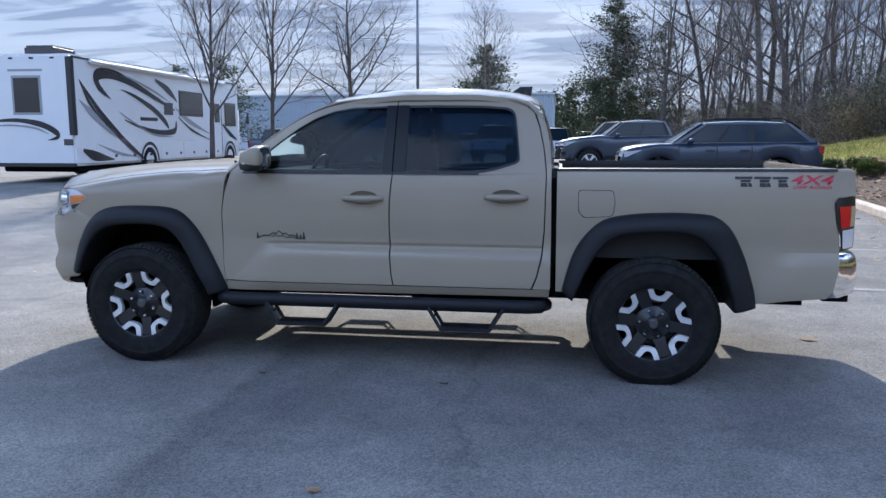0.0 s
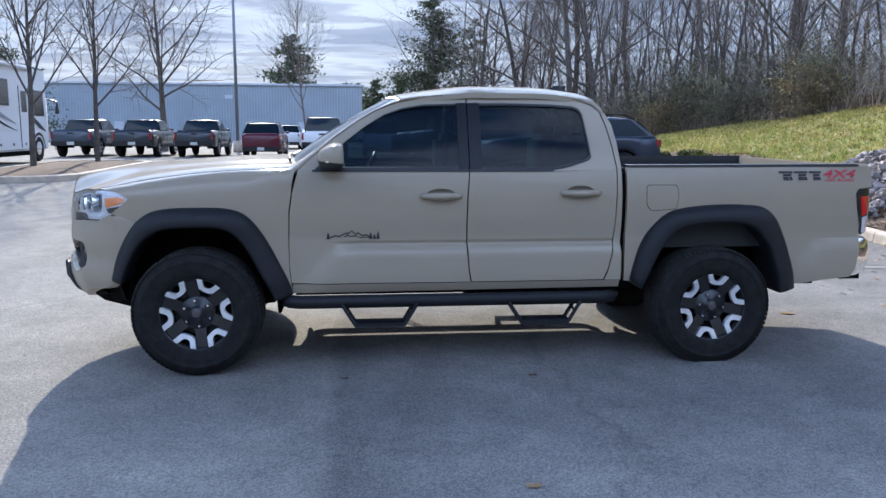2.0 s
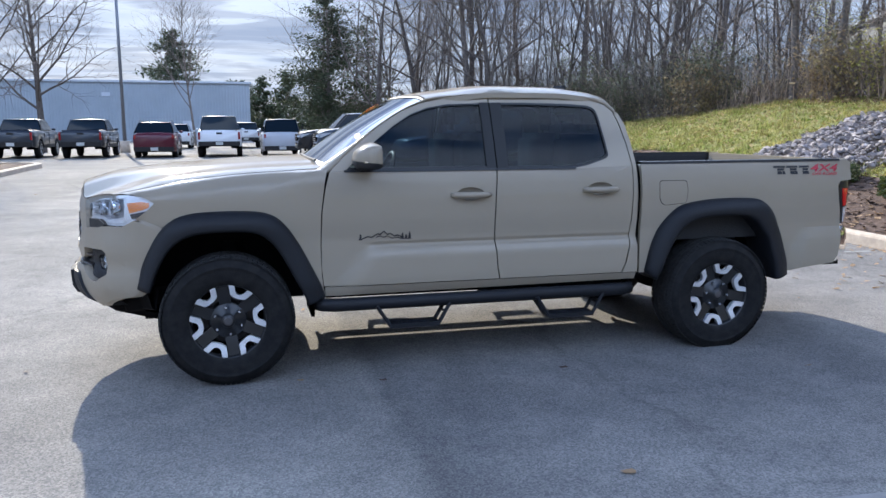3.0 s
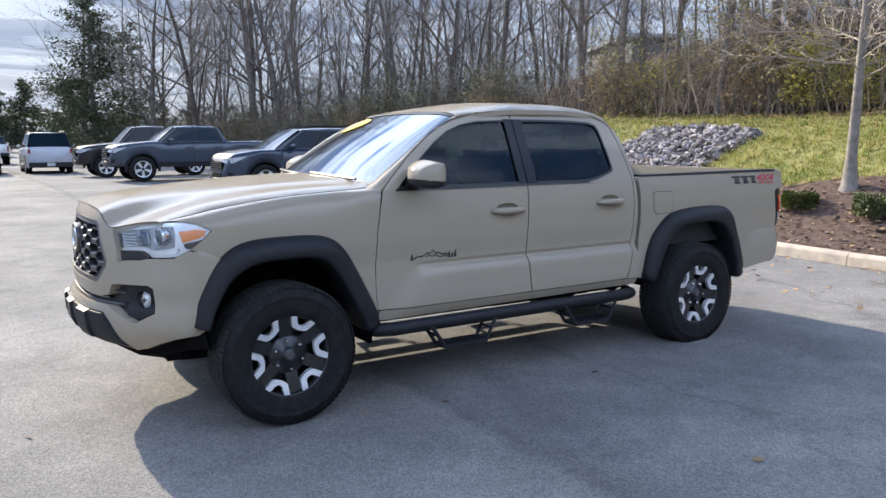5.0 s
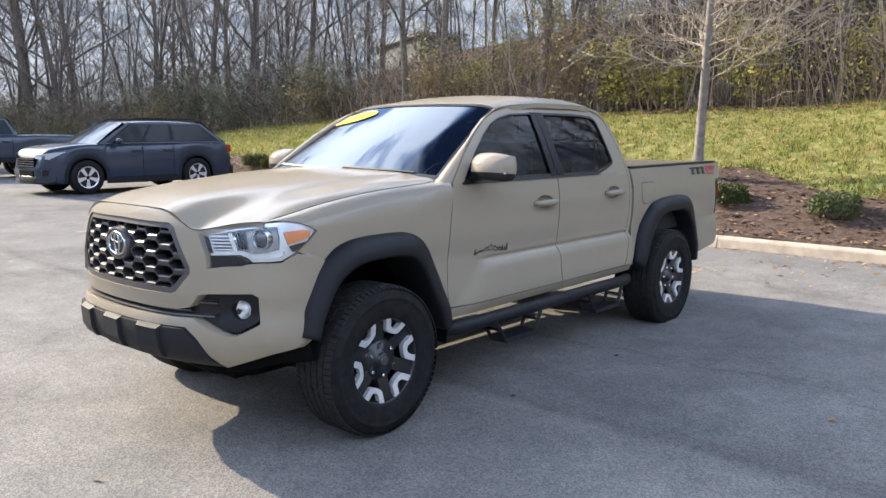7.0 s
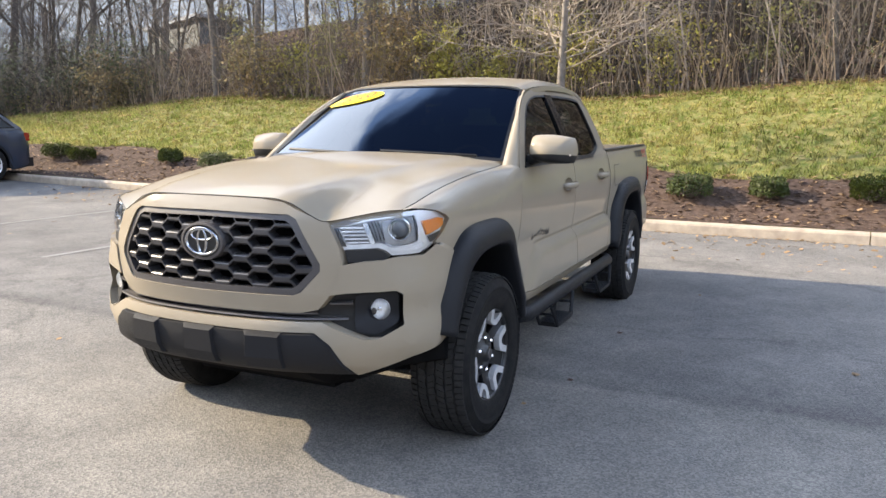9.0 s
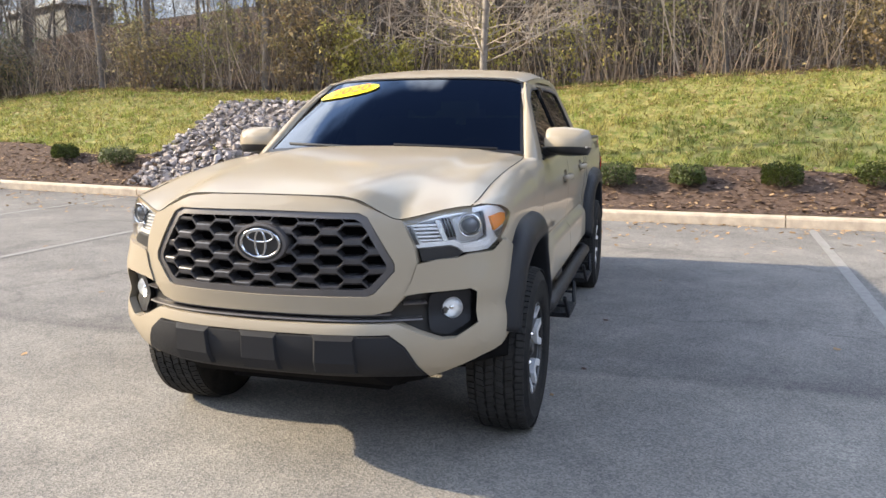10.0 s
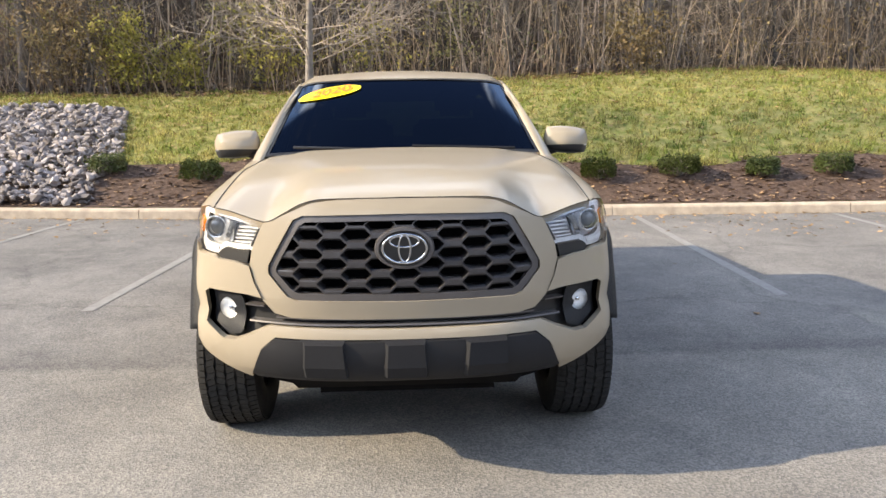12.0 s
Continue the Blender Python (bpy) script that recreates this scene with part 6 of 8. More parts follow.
# doors
GAP_B = [(0.066, 1.24), (0.052, 1.08), (0.048, 0.90), (0.052, 0.75), (0.062, 0.62), (0.075, 0.552)]
FRONT_LOW = [(-1.036, 0.552), (-1.046, 0.65), (-1.046, 0.80), (-1.038, 1.0), (-1.015, 1.14), (-0.985, 1.242)] + [(x - 0.004, z) for x, z in GAP_B]
REAR_LOW = [(x + 0.004, z) for x, z in reversed(GAP_B)] + [(1.005, 1.26), (1.003, 1.1), (0.998, 0.9), (0.985, 0.75), (0.955, 0.62), (0.925, 0.552)]
FRONT_UP = [(-0.985, 1.243)] + [p for p in DOOR_TOP[1:] if p[0] < 0.06] + [(0.062, 1.6945), (0.062, 1.243)]
REAR_UP = [(0.070, 1.243), (0.070, 1.6945)] + [p for p in DOOR_TOP if p[0] > 0.2] + [(1.004, 1.262)]
WIN_F = [(-0.885, 1.250), (-0.80, 1.330), (-0.69, 1.425), (-0.57, 1.515), (-0.46, 1.582), (-0.35, 1.622), (-0.22, 1.645), (0.0, 1.654), (0.050, 1.655), (0.050, 1.250)]
WIN_R = [(0.082, 1.250), (0.082, 1.655), (0.30, 1.658), (0.60, 1.653), (0.755, 1.642), (0.795, 1.625), (0.812, 1.59), (0.835, 1.42), (0.845, 1.325), (0.825, 1.306), (0.70, 1.268), (0.62, 1.252), (0.5, 1.248)]
V_LINES = (0.806, 0.800, 0.796, 0.790, 0.786, 0.781, 0.770, 0.820, 0.8149, 0.7999, 0.72, 0.74, 0.76, 0.776, 0.782, 0.788, 0.793, 0.798, 0.803, 0.808, 0.815, 0.822, 0.84)
WIN_RS = smooth_loop(WIN_R, 3)
for mir in (False, True):
    sg = -1 if mir else 1

    def side(u, v, out=0.0, sg=sg):
        p = flank(u, v, out)
        return Vector((p.x, p.y, p.z))

    hem = (0, 0.03, 0)
    for low, up, win, hx, hz, nm in ((FRONT_LOW, FRONT_UP, WIN_F, -0.115, 1.088, "front"), (REAR_LOW, REAR_UP, WIN_RS, 0.770, 1.104, "rear")):
        cup = [(hx + 0.092 * math.cos(a * math.pi / 10), hz + 0.004 + 0.042 * math.sin(a * math.pi / 10)) for a in range(20)]
        door = put("door", panel([low, cup], side, step=0.05, v_lines=V_LINES, mirrored=mir, hem=(0, 0.012, 0)), M_PAINT, truck)

        def bowl(u, v, hx=hx, hz=hz):
            r2 = ((u - hx) / 0.092) ** 2 + ((v - hz - 0.004) / 0.042) ** 2
            return side(u, v, -0.034 * max(0.0, 1 - r2) ** 0.7 - 0.001)

        put("handle_cup", panel([cup], bowl, step=0.012, hem=None, mirrored=mir), M_PAINT, door)
        put("window_frame", panel([up, win], side, step=0.08, mirrored=mir), M_PAINT, door)
        gl = put("window", panel([win], lambda u, v: side(u, v, -0.008), step=0.1, hem=None, mirrored=mir), M_TINT, door, "dark tinted side window")
        # black surround of the glass
        cx = sum(p[0] for p in win) / len(win)
        cz = sum(p[1] for p in win) / len(win)
        inner = [(cx + (x - cx) * 0.968, cz + (z - cz) * 0.945) for x, z in win]
        put("window_seal", panel([[(cx + (x - cx) * 1.012, cz + (z - cz) * 1.02) for x, z in win], inner], lambda u, v: side(u, v, 0.003), step=0.1, hem=hem, mirrored=mir), M_BLACK, door)
        # handle with its recess
        bl = Build()
        pts, rad = [], []
        for i in range(11):
            t = i / 10
            x = hx - 0.125 + 0.25 * t
            bow = 0.034 * math.sin(math.pi * t) ** 0.5
            p = flank(x, hz, bow + 0.002)
            pts.append(Vector((p.x, p.y * (1 if not mir else -1), p.z)))
            rad.append(0.014 + 0.007 * math.sin(math.pi * t) ** 0.5)
        bl.tube(pts, rad, 10, True)
        bl.done("handle", M_PAINT, door, smooth=True)
    put("door_skin", panel([[(0.55, 1.236), (1.002, 1.252), (1.002, 1.274), (0.86, 1.270), (0.72, 1.262), (0.62, 1.249), (0.55, 1.246)]], lambda u, v: side(u, v, 0.0016), step=0.05, hem=None, mirrored=mir), M_PAINT, truck)
    # black strip on the middle pillar
    for x0, x1 in ((0.0, 0.0625), (0.0695, 0.145)):
        put("pillar_trim", panel([[(x0, 1.246), (x1, 1.246), (x1, 1.662), (x0, 1.661)]], lambda u, v: side(u, v, 0.005), step=0.1, mirrored=mir), M_PILLAR, truck)
    # belt moulding
    put("belt_moulding", panel([[(-0.90, 1.236), (0.60, 1.238), (0.60, 1.251), (-0.90, 1.249)]], lambda u, v: side(u, min(v, 1.26), 0.007), step=0.12, mirrored=mir), M_BLACK, truck)
    # sill, rear corner of the cab
    put("sill", panel([[(-1.03, 0.488), (1.035, 0.500), (1.035, 0.546), (-1.03, 0.546)]], lambda u, v: side(u, v, 0.0), step=0.1, mirrored=mir), M_PAINT, truck)
    CORNER = [(0.935, 0.550), (0.963, 0.615), (0.993, 0.75), (1.005, 0.90), (1.010, 1.1), (1.012, 1.26), (0.992, 1.40), (0.963, 1.53), (0.933, 1.615), (0.965, 1.60), (1.0, 1.53), (1.022, 1.42), (1.038, 1.26), (1.042, 0.9), (1.042, 0.55)]
    put("cab_corner", panel([CORNER], side, step=0.06, hem=(0, 0.08, 0), mirrored=mir), M_PAINT, truck)
    # bed side
    BED = [(1.072, 1.262), (1.5, 1.266), (2.2, 1.270), (2.71, 1.272), (2.742, 1.262), (2.747, 1.135), (2.65, 1.122), (2.630, 1.09), (2.648, 0.98), (2.675, 0.89), (2.684, 0.80), (2.676, 0.70), (2.655, 0.59), (2.62, 0.540), (2.4, 0.520), (2.225, 0.495)] + list(reversed(arch_cut(R_OUT))) + [(1.075, 0.535)]
    put("bed_side", panel([BED], side, step=0.055, v_lines=V_LINES, mirrored=mir), M_PAINT, truck)
    # rail cap
    bl = Build()
    for x in (1.075, 1.6, 2.645):
        for yy, zz in ((0.842, 1.262), (0.838, 1.277), (0.775, 1.279), (0.765, 1.20)):
            bl.v.append(Vector((x, -sg * yy, zz + 0.004 * (x - 1.07))))
    for k in range(2):
        for i in range(3):
            bl.f.append((4 * k + i, 4 * k + 4 + i, 4 * k + 5 + i, 4 * k + 1 + i))
    bl.done("bed_rail_cap", M_BLACK, truck)
    bl = Build()
    for x in (2.645, 2.69, 2.735):
        for yy, zz in ((0.835, 1.258), (0.825, 1.275), (0.770, 1.276), (0.760, 1.20)):
            bl.v.append(Vector((x, -sg * (yy - 0.02 * sstep((x - 2.3) / 0.5)), zz + 0.004 * (x - 1.07))))
    for k in range(2):
        for i in range(3):
            bl.f.append((4 * k + i, 4 * k + 4 + i, 4 * k + 5 + i, 4 * k + 1 + i))
    bl.done("bed_rail", M_PAINT, truck)
    # fuel door (driver's side only)
    if not mir:
        FD = smooth_loop([(1.202, 1.150), (1.400, 1.150), (1.412, 1.08), (1.398, 1.000), (1.232, 0.990), (1.202, 1.03)], 5)
        fcx, fcz = 1.306, 1.072
        put("fuel_door_gap", panel([[(fcx + (x - fcx) * 1.035, fcz + (z - fcz) * 1.045) for x, z in FD]], lambda u, v: side(u, v, 0.0015), step=0.06, hem=None), M_SEAMS, truck)
        put("fuel_door", panel([FD], lambda u, v: side(u, v, 0.003), step=0.06, hem=None), M_PAINT, truck)
    # tail lamp
    TL = [(2.652, 1.120), (2.742, 1.133), (2.760, 1.12), (2.770, 0.83), (2.688, 0.815), (2.678, 0.89), (2.652, 0.98), (2.634, 1.09)]

    def tail(u, v, out=0.0):
        k = sstep((u - 2.645) / 0.14)
        return Vector((u, -(half_width(2.6, v) + 0.004 + out - 0.07 * k * k), v))

    tl = put("tail_lamp", panel([TL], tail, step=0.04, hem=(0.02, 0.05, 0), mirrored=mir), M_RIM, truck, "tall tail lamp with red and clear lenses")
    put("red_lens", panel([[(2.658, 1.072), (2.728, 1.075), (2.728, 0.955), (2.676, 0.945)]], lambda u, v: tail(u, v, 0.006), step=0.05, hem=(0.0, 0.02, 0), mirrored=mir), M_RED, tl)
    put("side_lens", panel([[(2.731, 1.075), (2.760, 1.075), (2.763, 0.96), (2.731, 0.955)]], lambda u, v: tail(u, v, 0.006), step=0.05, hem=(0.0, 0.02, 0), mirrored=mir), M_STRAW, tl)
    put("clear_lens", panel([[(2.684, 0.935), (2.763, 0.945), (2.765, 0.835), (2.696, 0.828)]], lambda u, v: tail(u, v, 0.005), step=0.05, hem=(0.0, 0.02, 0), mirrored=mir), M_WHITELENS, tl)
    # step bar
    bl = Build()
    y = -sg * 0.905
    bl.tube([Vector((-1.10, -sg * 0.80, 0.440)), Vector((-1.05, -sg * 0.875, 0.440)), Vector((-0.98, y, 0.440)), Vector((0.92, y, 0.440)), Vector((0.985, -sg * 0.88, 0.440)), Vector((1.02, -sg * 0.80, 0.440))], [0.041] * 6, 14, True)
    barp = bl.done("step_bar", M_FLARE, truck, "black tubular side step bar", smooth=True)
    for x0, x1 in ((-0.70, -0.30), (0.335, 0.735)):
        bl = Build()
        yo, yi = -sg * 0.985, -sg * 0.86
        lo, hi = (min(yo, yi), max(yo, yi))
        bl.box((x0 + 0.045, lo, 0.292), (x1 - 0.045, hi, 0.318))
        bl.done("drop_step", M_FLARE, barp)
        for xa, xb in ((x0 - 0.03, x0 + 0.05), (x1 + 0.03, x1 - 0.05)):
            for yy in (lo + 0.008, hi - 0.008):
                bl = Build()
                bl.tube([Vector((xa, yy * 0.985, 0.43)), Vector((xb, yy, 0.305))], [0.012, 0.012], 6, True)
                bl.done("step_strut", M_FLARE, barp)
            bl = Build()
            bl.tube([Vector((xa + (xb - xa) * 0.45, lo + 0.01, 0.374)), Vector((xa + (xb - xa) * 0.45, hi - 0.01, 0.374))], [0.009, 0.009], 6, True)
            bl.done("step_brace", M_FLARE, barp)
    # mirror
    bm = bmesh.new()
    bmesh.ops.create_cube(bm, size=1.0)
    bmesh.ops.subdivide_edges(bm, edges=bm.edges[:], cuts=5, use_grid_fill=True)
    for v in bm.verts:
        q = v.co * 2
        ln = max(abs(q.x), abs(q.y), abs(q.z))
        d = q.normalized() * ln
        q = q.lerp(d, 0.50)
        front = max(0.0, -q.x)
        taper = 0.80 + 0.20 * (0.5 - 0.5 * q.y)
        zz = 1.334 - 0.012 * front + q.z * 0.086 * (0.92 + 0.12 * q.y) * (1 - 0.38 * front ** 1.6) + 0.006 * q.x + 0.016 * q.y * (q.z < 0)
        xx = -0.785 + q.x * (0.062 + 0.045 * (q.x < 0)) * taper - 0.035 * (0.5 + 0.5 * q.y) * -1 + (0.03 if q.y < 0 else 0) * -q.y
        v.co = Vector((xx, sg * (q.y * 0.132 * (1 - 0.22 * front ** 2) - 0.966 + 0.030 * front), zz))
    bmesh.ops.bisect_plane(bm, geom=bm.verts[:] + bm.edges[:] + bm.faces[:], plane_co=(-0.785, 0, 1.302), plane_no=(0.10, 0, 1), dist=1e-5)
    low = [f for f in bm.faces if f.calc_center_median().z - 1.302 + 0.10 * (f.calc_center_median().x + 0.785) < 0]
    for f in bm.faces:
        f.smooth = True
    for f in low:
        f.material_index = 1
    bmesh.ops.recalc_face_normals(bm, faces=bm.faces[:])
    me = bpy.data.meshes.new("mirror")
    bm.to_mesh(me)
    bm.free()
    mo = link_mesh("mirror", me, [M_PAINT, M_BLACK], truck, "door mirror with painted cap and black base")
    bl = Build()
    bl.tube([Vector((-0.80, -sg * 0.83, 1.272)), Vector((-0.79, -sg * 0.90, 1.285)), Vector((-0.775, -sg * 0.97, 1.292))], [0.032, 0.026, 0.022], 8, True)
    bl.done("mirror_arm", M_BLACK, mo, smooth=True)
    bl = Build()
    for i in range(16):
        a = 2 * math.pi * i / 16
        bl.v.append(Vector((-0.709, -sg * (0.965 + 0.088 * math.copysign(abs(math.cos(a)) ** 0.6, math.cos(a))), 1.338 + 0.062 * math.copysign(abs(math.sin(a)) ** 0.6, math.sin(a)))))
    bl.f.append(tuple(range(16)))
    bl.done("mirror_glass", M_CHROME, mo)
    bl = Build()
    bl.box((-0.81, min(-sg * 1.078, -sg * 1.02), 1.300), (-0.72, max(-sg * 1.078, -sg * 1.02), 1.308))
    bl.done("mirror_trim", M_CHROME, mo)

# ---- back of the cab, bed and tail ----
def back(u, v):
    return Vector((1.036 - 0.10 * sstep((v - 1.25) / 0.5) * ((v - 1.25) / 0.47 if v > 1.25 else 0), u, v))


BACK = [(-0.80, 0.50), (0.80, 0.50), (0.815, 1.24), (0.74, 1.45), (0.65, 1.57), (0.58, 1.625), (0.3, 1.655), (-0.3, 1.655), (-0.58, 1.625), (-0.65, 1.57), (-0.74, 1.45), (-0.815, 1.24)]
BWIN = [(-0.60, 1.32), (0.60, 1.32), (0.55, 1.575), (0.5, 1.60), (-0.5, 1.60), (-0.55, 1.575)]
put("cab_back", panel([BACK, BWIN], back, step=0.1, hem=(-0.03, 0, 0)), M_PAINT, truck)
put("rear_window", panel([BWIN], lambda u, v: back(u, v) + Vector((-0.01, 0, 0)), step=0.15, hem=None), M_TINT, truck, "dark tinted rear window")
b = Build()
b.box((1.08, -0.765, 0.74), (2.62, 0.765, 0.78))
b.done("bed_floor", M_BEDLINER, truck)
for lo, hi in (((1.076, -0.80, 0.70), (1.10, 0.80, 1.255)), ((1.08, -0.80, 0.74), (2.62, -0.765, 1.255)), ((1.08, 0.765, 0.74), (2.62, 0.80, 1.255))):
    b = Build()
    b.box(lo, hi)
    b.done("bed_wall", M_BEDLINER, truck)
put("tailgate", panel([[(-0.735, 0.79), (0.735, 0.79), (0.735, 1.27), (-0.735, 1.27)]], lambda u, v: Vector((2.70 + 0.018 * math.sin((v - 0.79) / 0.48 * 3.14), u, v)), step=0.1, hem=(-0.045, 0, 0)), M_PAINT, truck)
b = Build()
b.box((2.625, -0.735, 0.79), (2.655, 0.735, 1.268))
b.done("tailgate_inner", M_PAINT, truck)
b = Build()
b.box((2.63, -0.73, 1.268), (2.705, 0.73, 1.276))
b.done("tailgate_cap", M_PAINT, truck)
# chrome rear bumper
REARP = [(2.60, 0.848), (2.66, 0.852), (2.74, 0.835), (2.80, 0.79), (2.835, 0.70), (2.85, 0.5), (2.855, 0.0)]
rows = []
pl = [(x, -y) for x, y in REARP] + [(x, y) for x, y in reversed(REARP[:-1])]
for z, o in ((0.535, -0.05), (0.56, -0.012), (0.62, 0.0), (0.72, 0.0), (0.765, -0.008), (0.79, -0.03), (0.795, -0.09)):
    rows.append([Vector((2.2 + (x - 2.2) * (1 + o / 0.65), y * (1 + o * 0.5), z)) for x, y in pl])
strip(rows, "rear_bumper", M_CHROME, truck, "chrome rear bumper")
b = Build()
b.box((2.64, -0.75, 0.50), (2.78, 0.75, 0.785))
b.done("rear_bumper_core", M_DARK, truck)

# floor pan, chassis, axles
# cab_bed_filler and nose_filler are added boxes that keep sun from shining through
for name, lo, hi in (("floor_pan", (-1.02, -0.78, 0.46), (1.03, 0.78, 0.52)), ("chassis_rail", (-2.2, -0.50, 0.42), (2.6, -0.40, 0.53)), ("chassis_rail", (-2.2, 0.40, 0.42), (2.6, 0.50, 0.53)),
                     ("gearbox", (-1.3, -0.2, 0.36), (-0.2, 0.2, 0.52)), ("fuel_tank", (0.1, -0.42, 0.36), (1.0, -0.12, 0.50)), ("bed_underside", (1.05, -0.42, 0.55), (2.6, 0.42, 0.74)), ("engine_block", (-2.1, -0.4, 0.45), (-1.2, 0.4, 1.0)),
                     ("cab_bed_filler", (1.03, -0.80, 0.52), (1.078, 0.80, 1.22)), ("nose_filler", (-2.30, -0.62, 0.48), (-2.08, 0.62, 0.98)), ("engine_skid_plate", (-2.12, -0.38, 0.30), (-1.35, 0.38, 0.34)), ("number_plate_bracket", (-2.40, -0.17, 0.44), (-2.36, 0.17, 0.47)), ("inner_fender", (-1.12, -0.80, 0.48), (-1.06, 0.80, 1.0)), ("bed_sill", (1.06, -0.80, 0.50), (1.12, 0.80, 0.70)), ("spare_wheel_well", (1.95, -0.45, 0.46), (2.6, 0.45, 0.7))):
    b = Build()
    b.box(lo, hi)
    b.done(name, M_DARK, truck)
for cx in (-1.6, 1.652):
    b = Build()
    b.tube([Vector((cx, -0.8, 0.385)), Vector((cx, 0.8, 0.385))], [0.045, 0.045], 10, True)
    b.tube([Vector((cx - 0.12, 0.0, 0.385)), Vector((cx - 0.08, 0, 0.385)), Vector((cx, 0, 0.385)), Vector((cx + 0.08, 0, 0.385)), Vector((cx + 0.12, 0.0, 0.385))], [0.05, 0.12, 0.15, 0.12, 0.05], 12, True)
    b.done("axle", M_DARK, truck, smooth=True)
b = Build()
b.tube([Vector((0.4, 0.45, 0.40)), Vector((1.4, 0.5, 0.40)), Vector((1.9, 0.62, 0.52)), Vector((2.45, 0.6, 0.45))], [0.03] * 4, 8, True)
b.done("exhaust", M_DARK, truck, smooth=True)

# cab interior
def seat(x, y, w):
    st = Build()
    bm = bmesh.new()
    for lo, hi in (((x - 0.05, y - w, 0.85), (x + 0.50, y + w, 1.0)), ((x + 0.42, y - w, 0.95), (x + 0.58, y + w, 1.46)), ((x + 0.50, y - 0.13, 1.48), (x + 0.60, y + 0.13, 1.66))):
        got = bmesh.ops.create_cube(bm, size=1.0)
        for v in got["verts"]:
            v.co = Vector(((lo[0] + hi[0]) / 2 + v.co.x * (hi[0] - lo[0]), (lo[1] + hi[1]) / 2 + v.co.y * (hi[1] - lo[1]), (lo[2] + hi[2]) / 2 + v.co.z * (hi[2] - lo[2])))
    bmesh.ops.bevel(bm, geom=bm.edges[:], offset=0.045, segments=2, affect="EDGES")
    part("seat", bm, M_SEAT, truck, "dark fabric seat", smooth=True)


for y in (-0.38, 0.38):
    seat(-0.45, y, 0.25)
    seat(0.33, y, 0.30)
b = Build()
b.box((-1.0, -0.74, 1.0), (-0.72, 0.74, 1.235))
b.done("dashboard", M_SEAT, truck)
b = Build()
pts = []
for i in range(25):
    a = 2 * math.pi * i / 24
    pts.append(Vector((-0.58 + 0.07 * math.sin(a), -0.38 + 0.18 * math.cos(a), 1.17 + 0.165 * math.sin(a))))
b.tube(pts, [0.015] * 25, 8)
b.done("steering_wheel", M_BLACK, truck, smooth=True)
for sg in (1, -1):
    b = Build()
    b.box((-1.0, min(sg * 0.72, sg * 0.79), 0.52), (1.02, max(sg * 0.72, sg * 0.79), 1.22))
    b.done("door_lining", M_SEAT, truck)
b = Build()
b.box((0.62, -0.62, 1.66), (0.72, -0.58, 1.68))
b.done("grab_handle", M_SEAT, truck)

# shark-fin aerial
rows = []
for t in (0, 0.35, 0.7, 1.0):
    w = 0.035 * (1 - t) + 0.004
    x0, x1 = 0.70 + 0.10 * t, 0.875 + 0.01 * t
    z = roof_z(0.8, 0) - 0.01 + 0.062 * t
    rows.append([Vector((x0, 0, z)), Vector((x0 * 0.6 + x1 * 0.4, w, z)), Vector((x1, w * 0.8, z)), Vector((x1, -w * 0.8, z)), Vector((x0 * 0.6 + x1 * 0.4, -w, z)), Vector((x0, 0, z))])
strip(rows, "aerial_fin", M_BLACK, truck)

# ---- graphics on the flank ----
def on_flank(cx, cz, out=0.004):
    return lambda a, b: flank(cx + a, cz + b, out)


# mountain line with trees on the door
bl = Build()
ridge = [(-0.145, -0.010), (-0.11, 0.004), (-0.085, -0.002), (-0.05, 0.020), (-0.035, 0.014), (-0.012, 0.034), (0.012, 0.012), (0.028, 0.020), (0.055, 0.002), (0.075, 0.008), (0.11, -0.008)]
low = [(-0.06, -0.004), (-0.035, 0.006), (-0.015, -0.004), (0.01, 0.004), (0.04, -0.012), (0.075, -0.006), (0.10, -0.014)]
DX, DZ = -0.655, 0.842
for line, w in ((ridge, 0.0042), (low, 0.0028)):
    o = len(bl.v)
    for a, c in line:
        bl.v += [flank(DX + a, DZ + c - w, 0.003), flank(DX + a, DZ + c + w, 0.003)]
    for i in range(len(line) - 1):
        bl.f.append((o + 2 * i, o + 2 * i + 2, o + 2 * i + 3, o + 2 * i + 1))
for a, h in ((-0.155, 0.042), (0.105, 0.042), (0.128, 0.030), (0.150, 0.050)):
    for k in range(3):
        z0 = -0.018 + k * h * 0.28
        bl.tri(flank(DX + a - 0.013 * (1 - k * 0.22), DZ + z0, 0.003), flank(DX + a + 0.013 * (1 - k * 0.22), DZ + z0, 0.003), flank(DX + a, DZ + z0 + h * 0.45, 0.003))
bl.done("mountain_decal", M_DECAL, truck, "black mountain and fir decal")

# maker's letters stand as plain blocks; the drive type is lettered
TX, TZ = 2.352, 1.212
bl = Build()


def block(pts):
    o = len(bl.v)
    bl.v.extend(flank(TX + a, TZ + c, 0.004) for a, c in pts)
    bl.f.append(tuple(range(o, o + len(pts))))


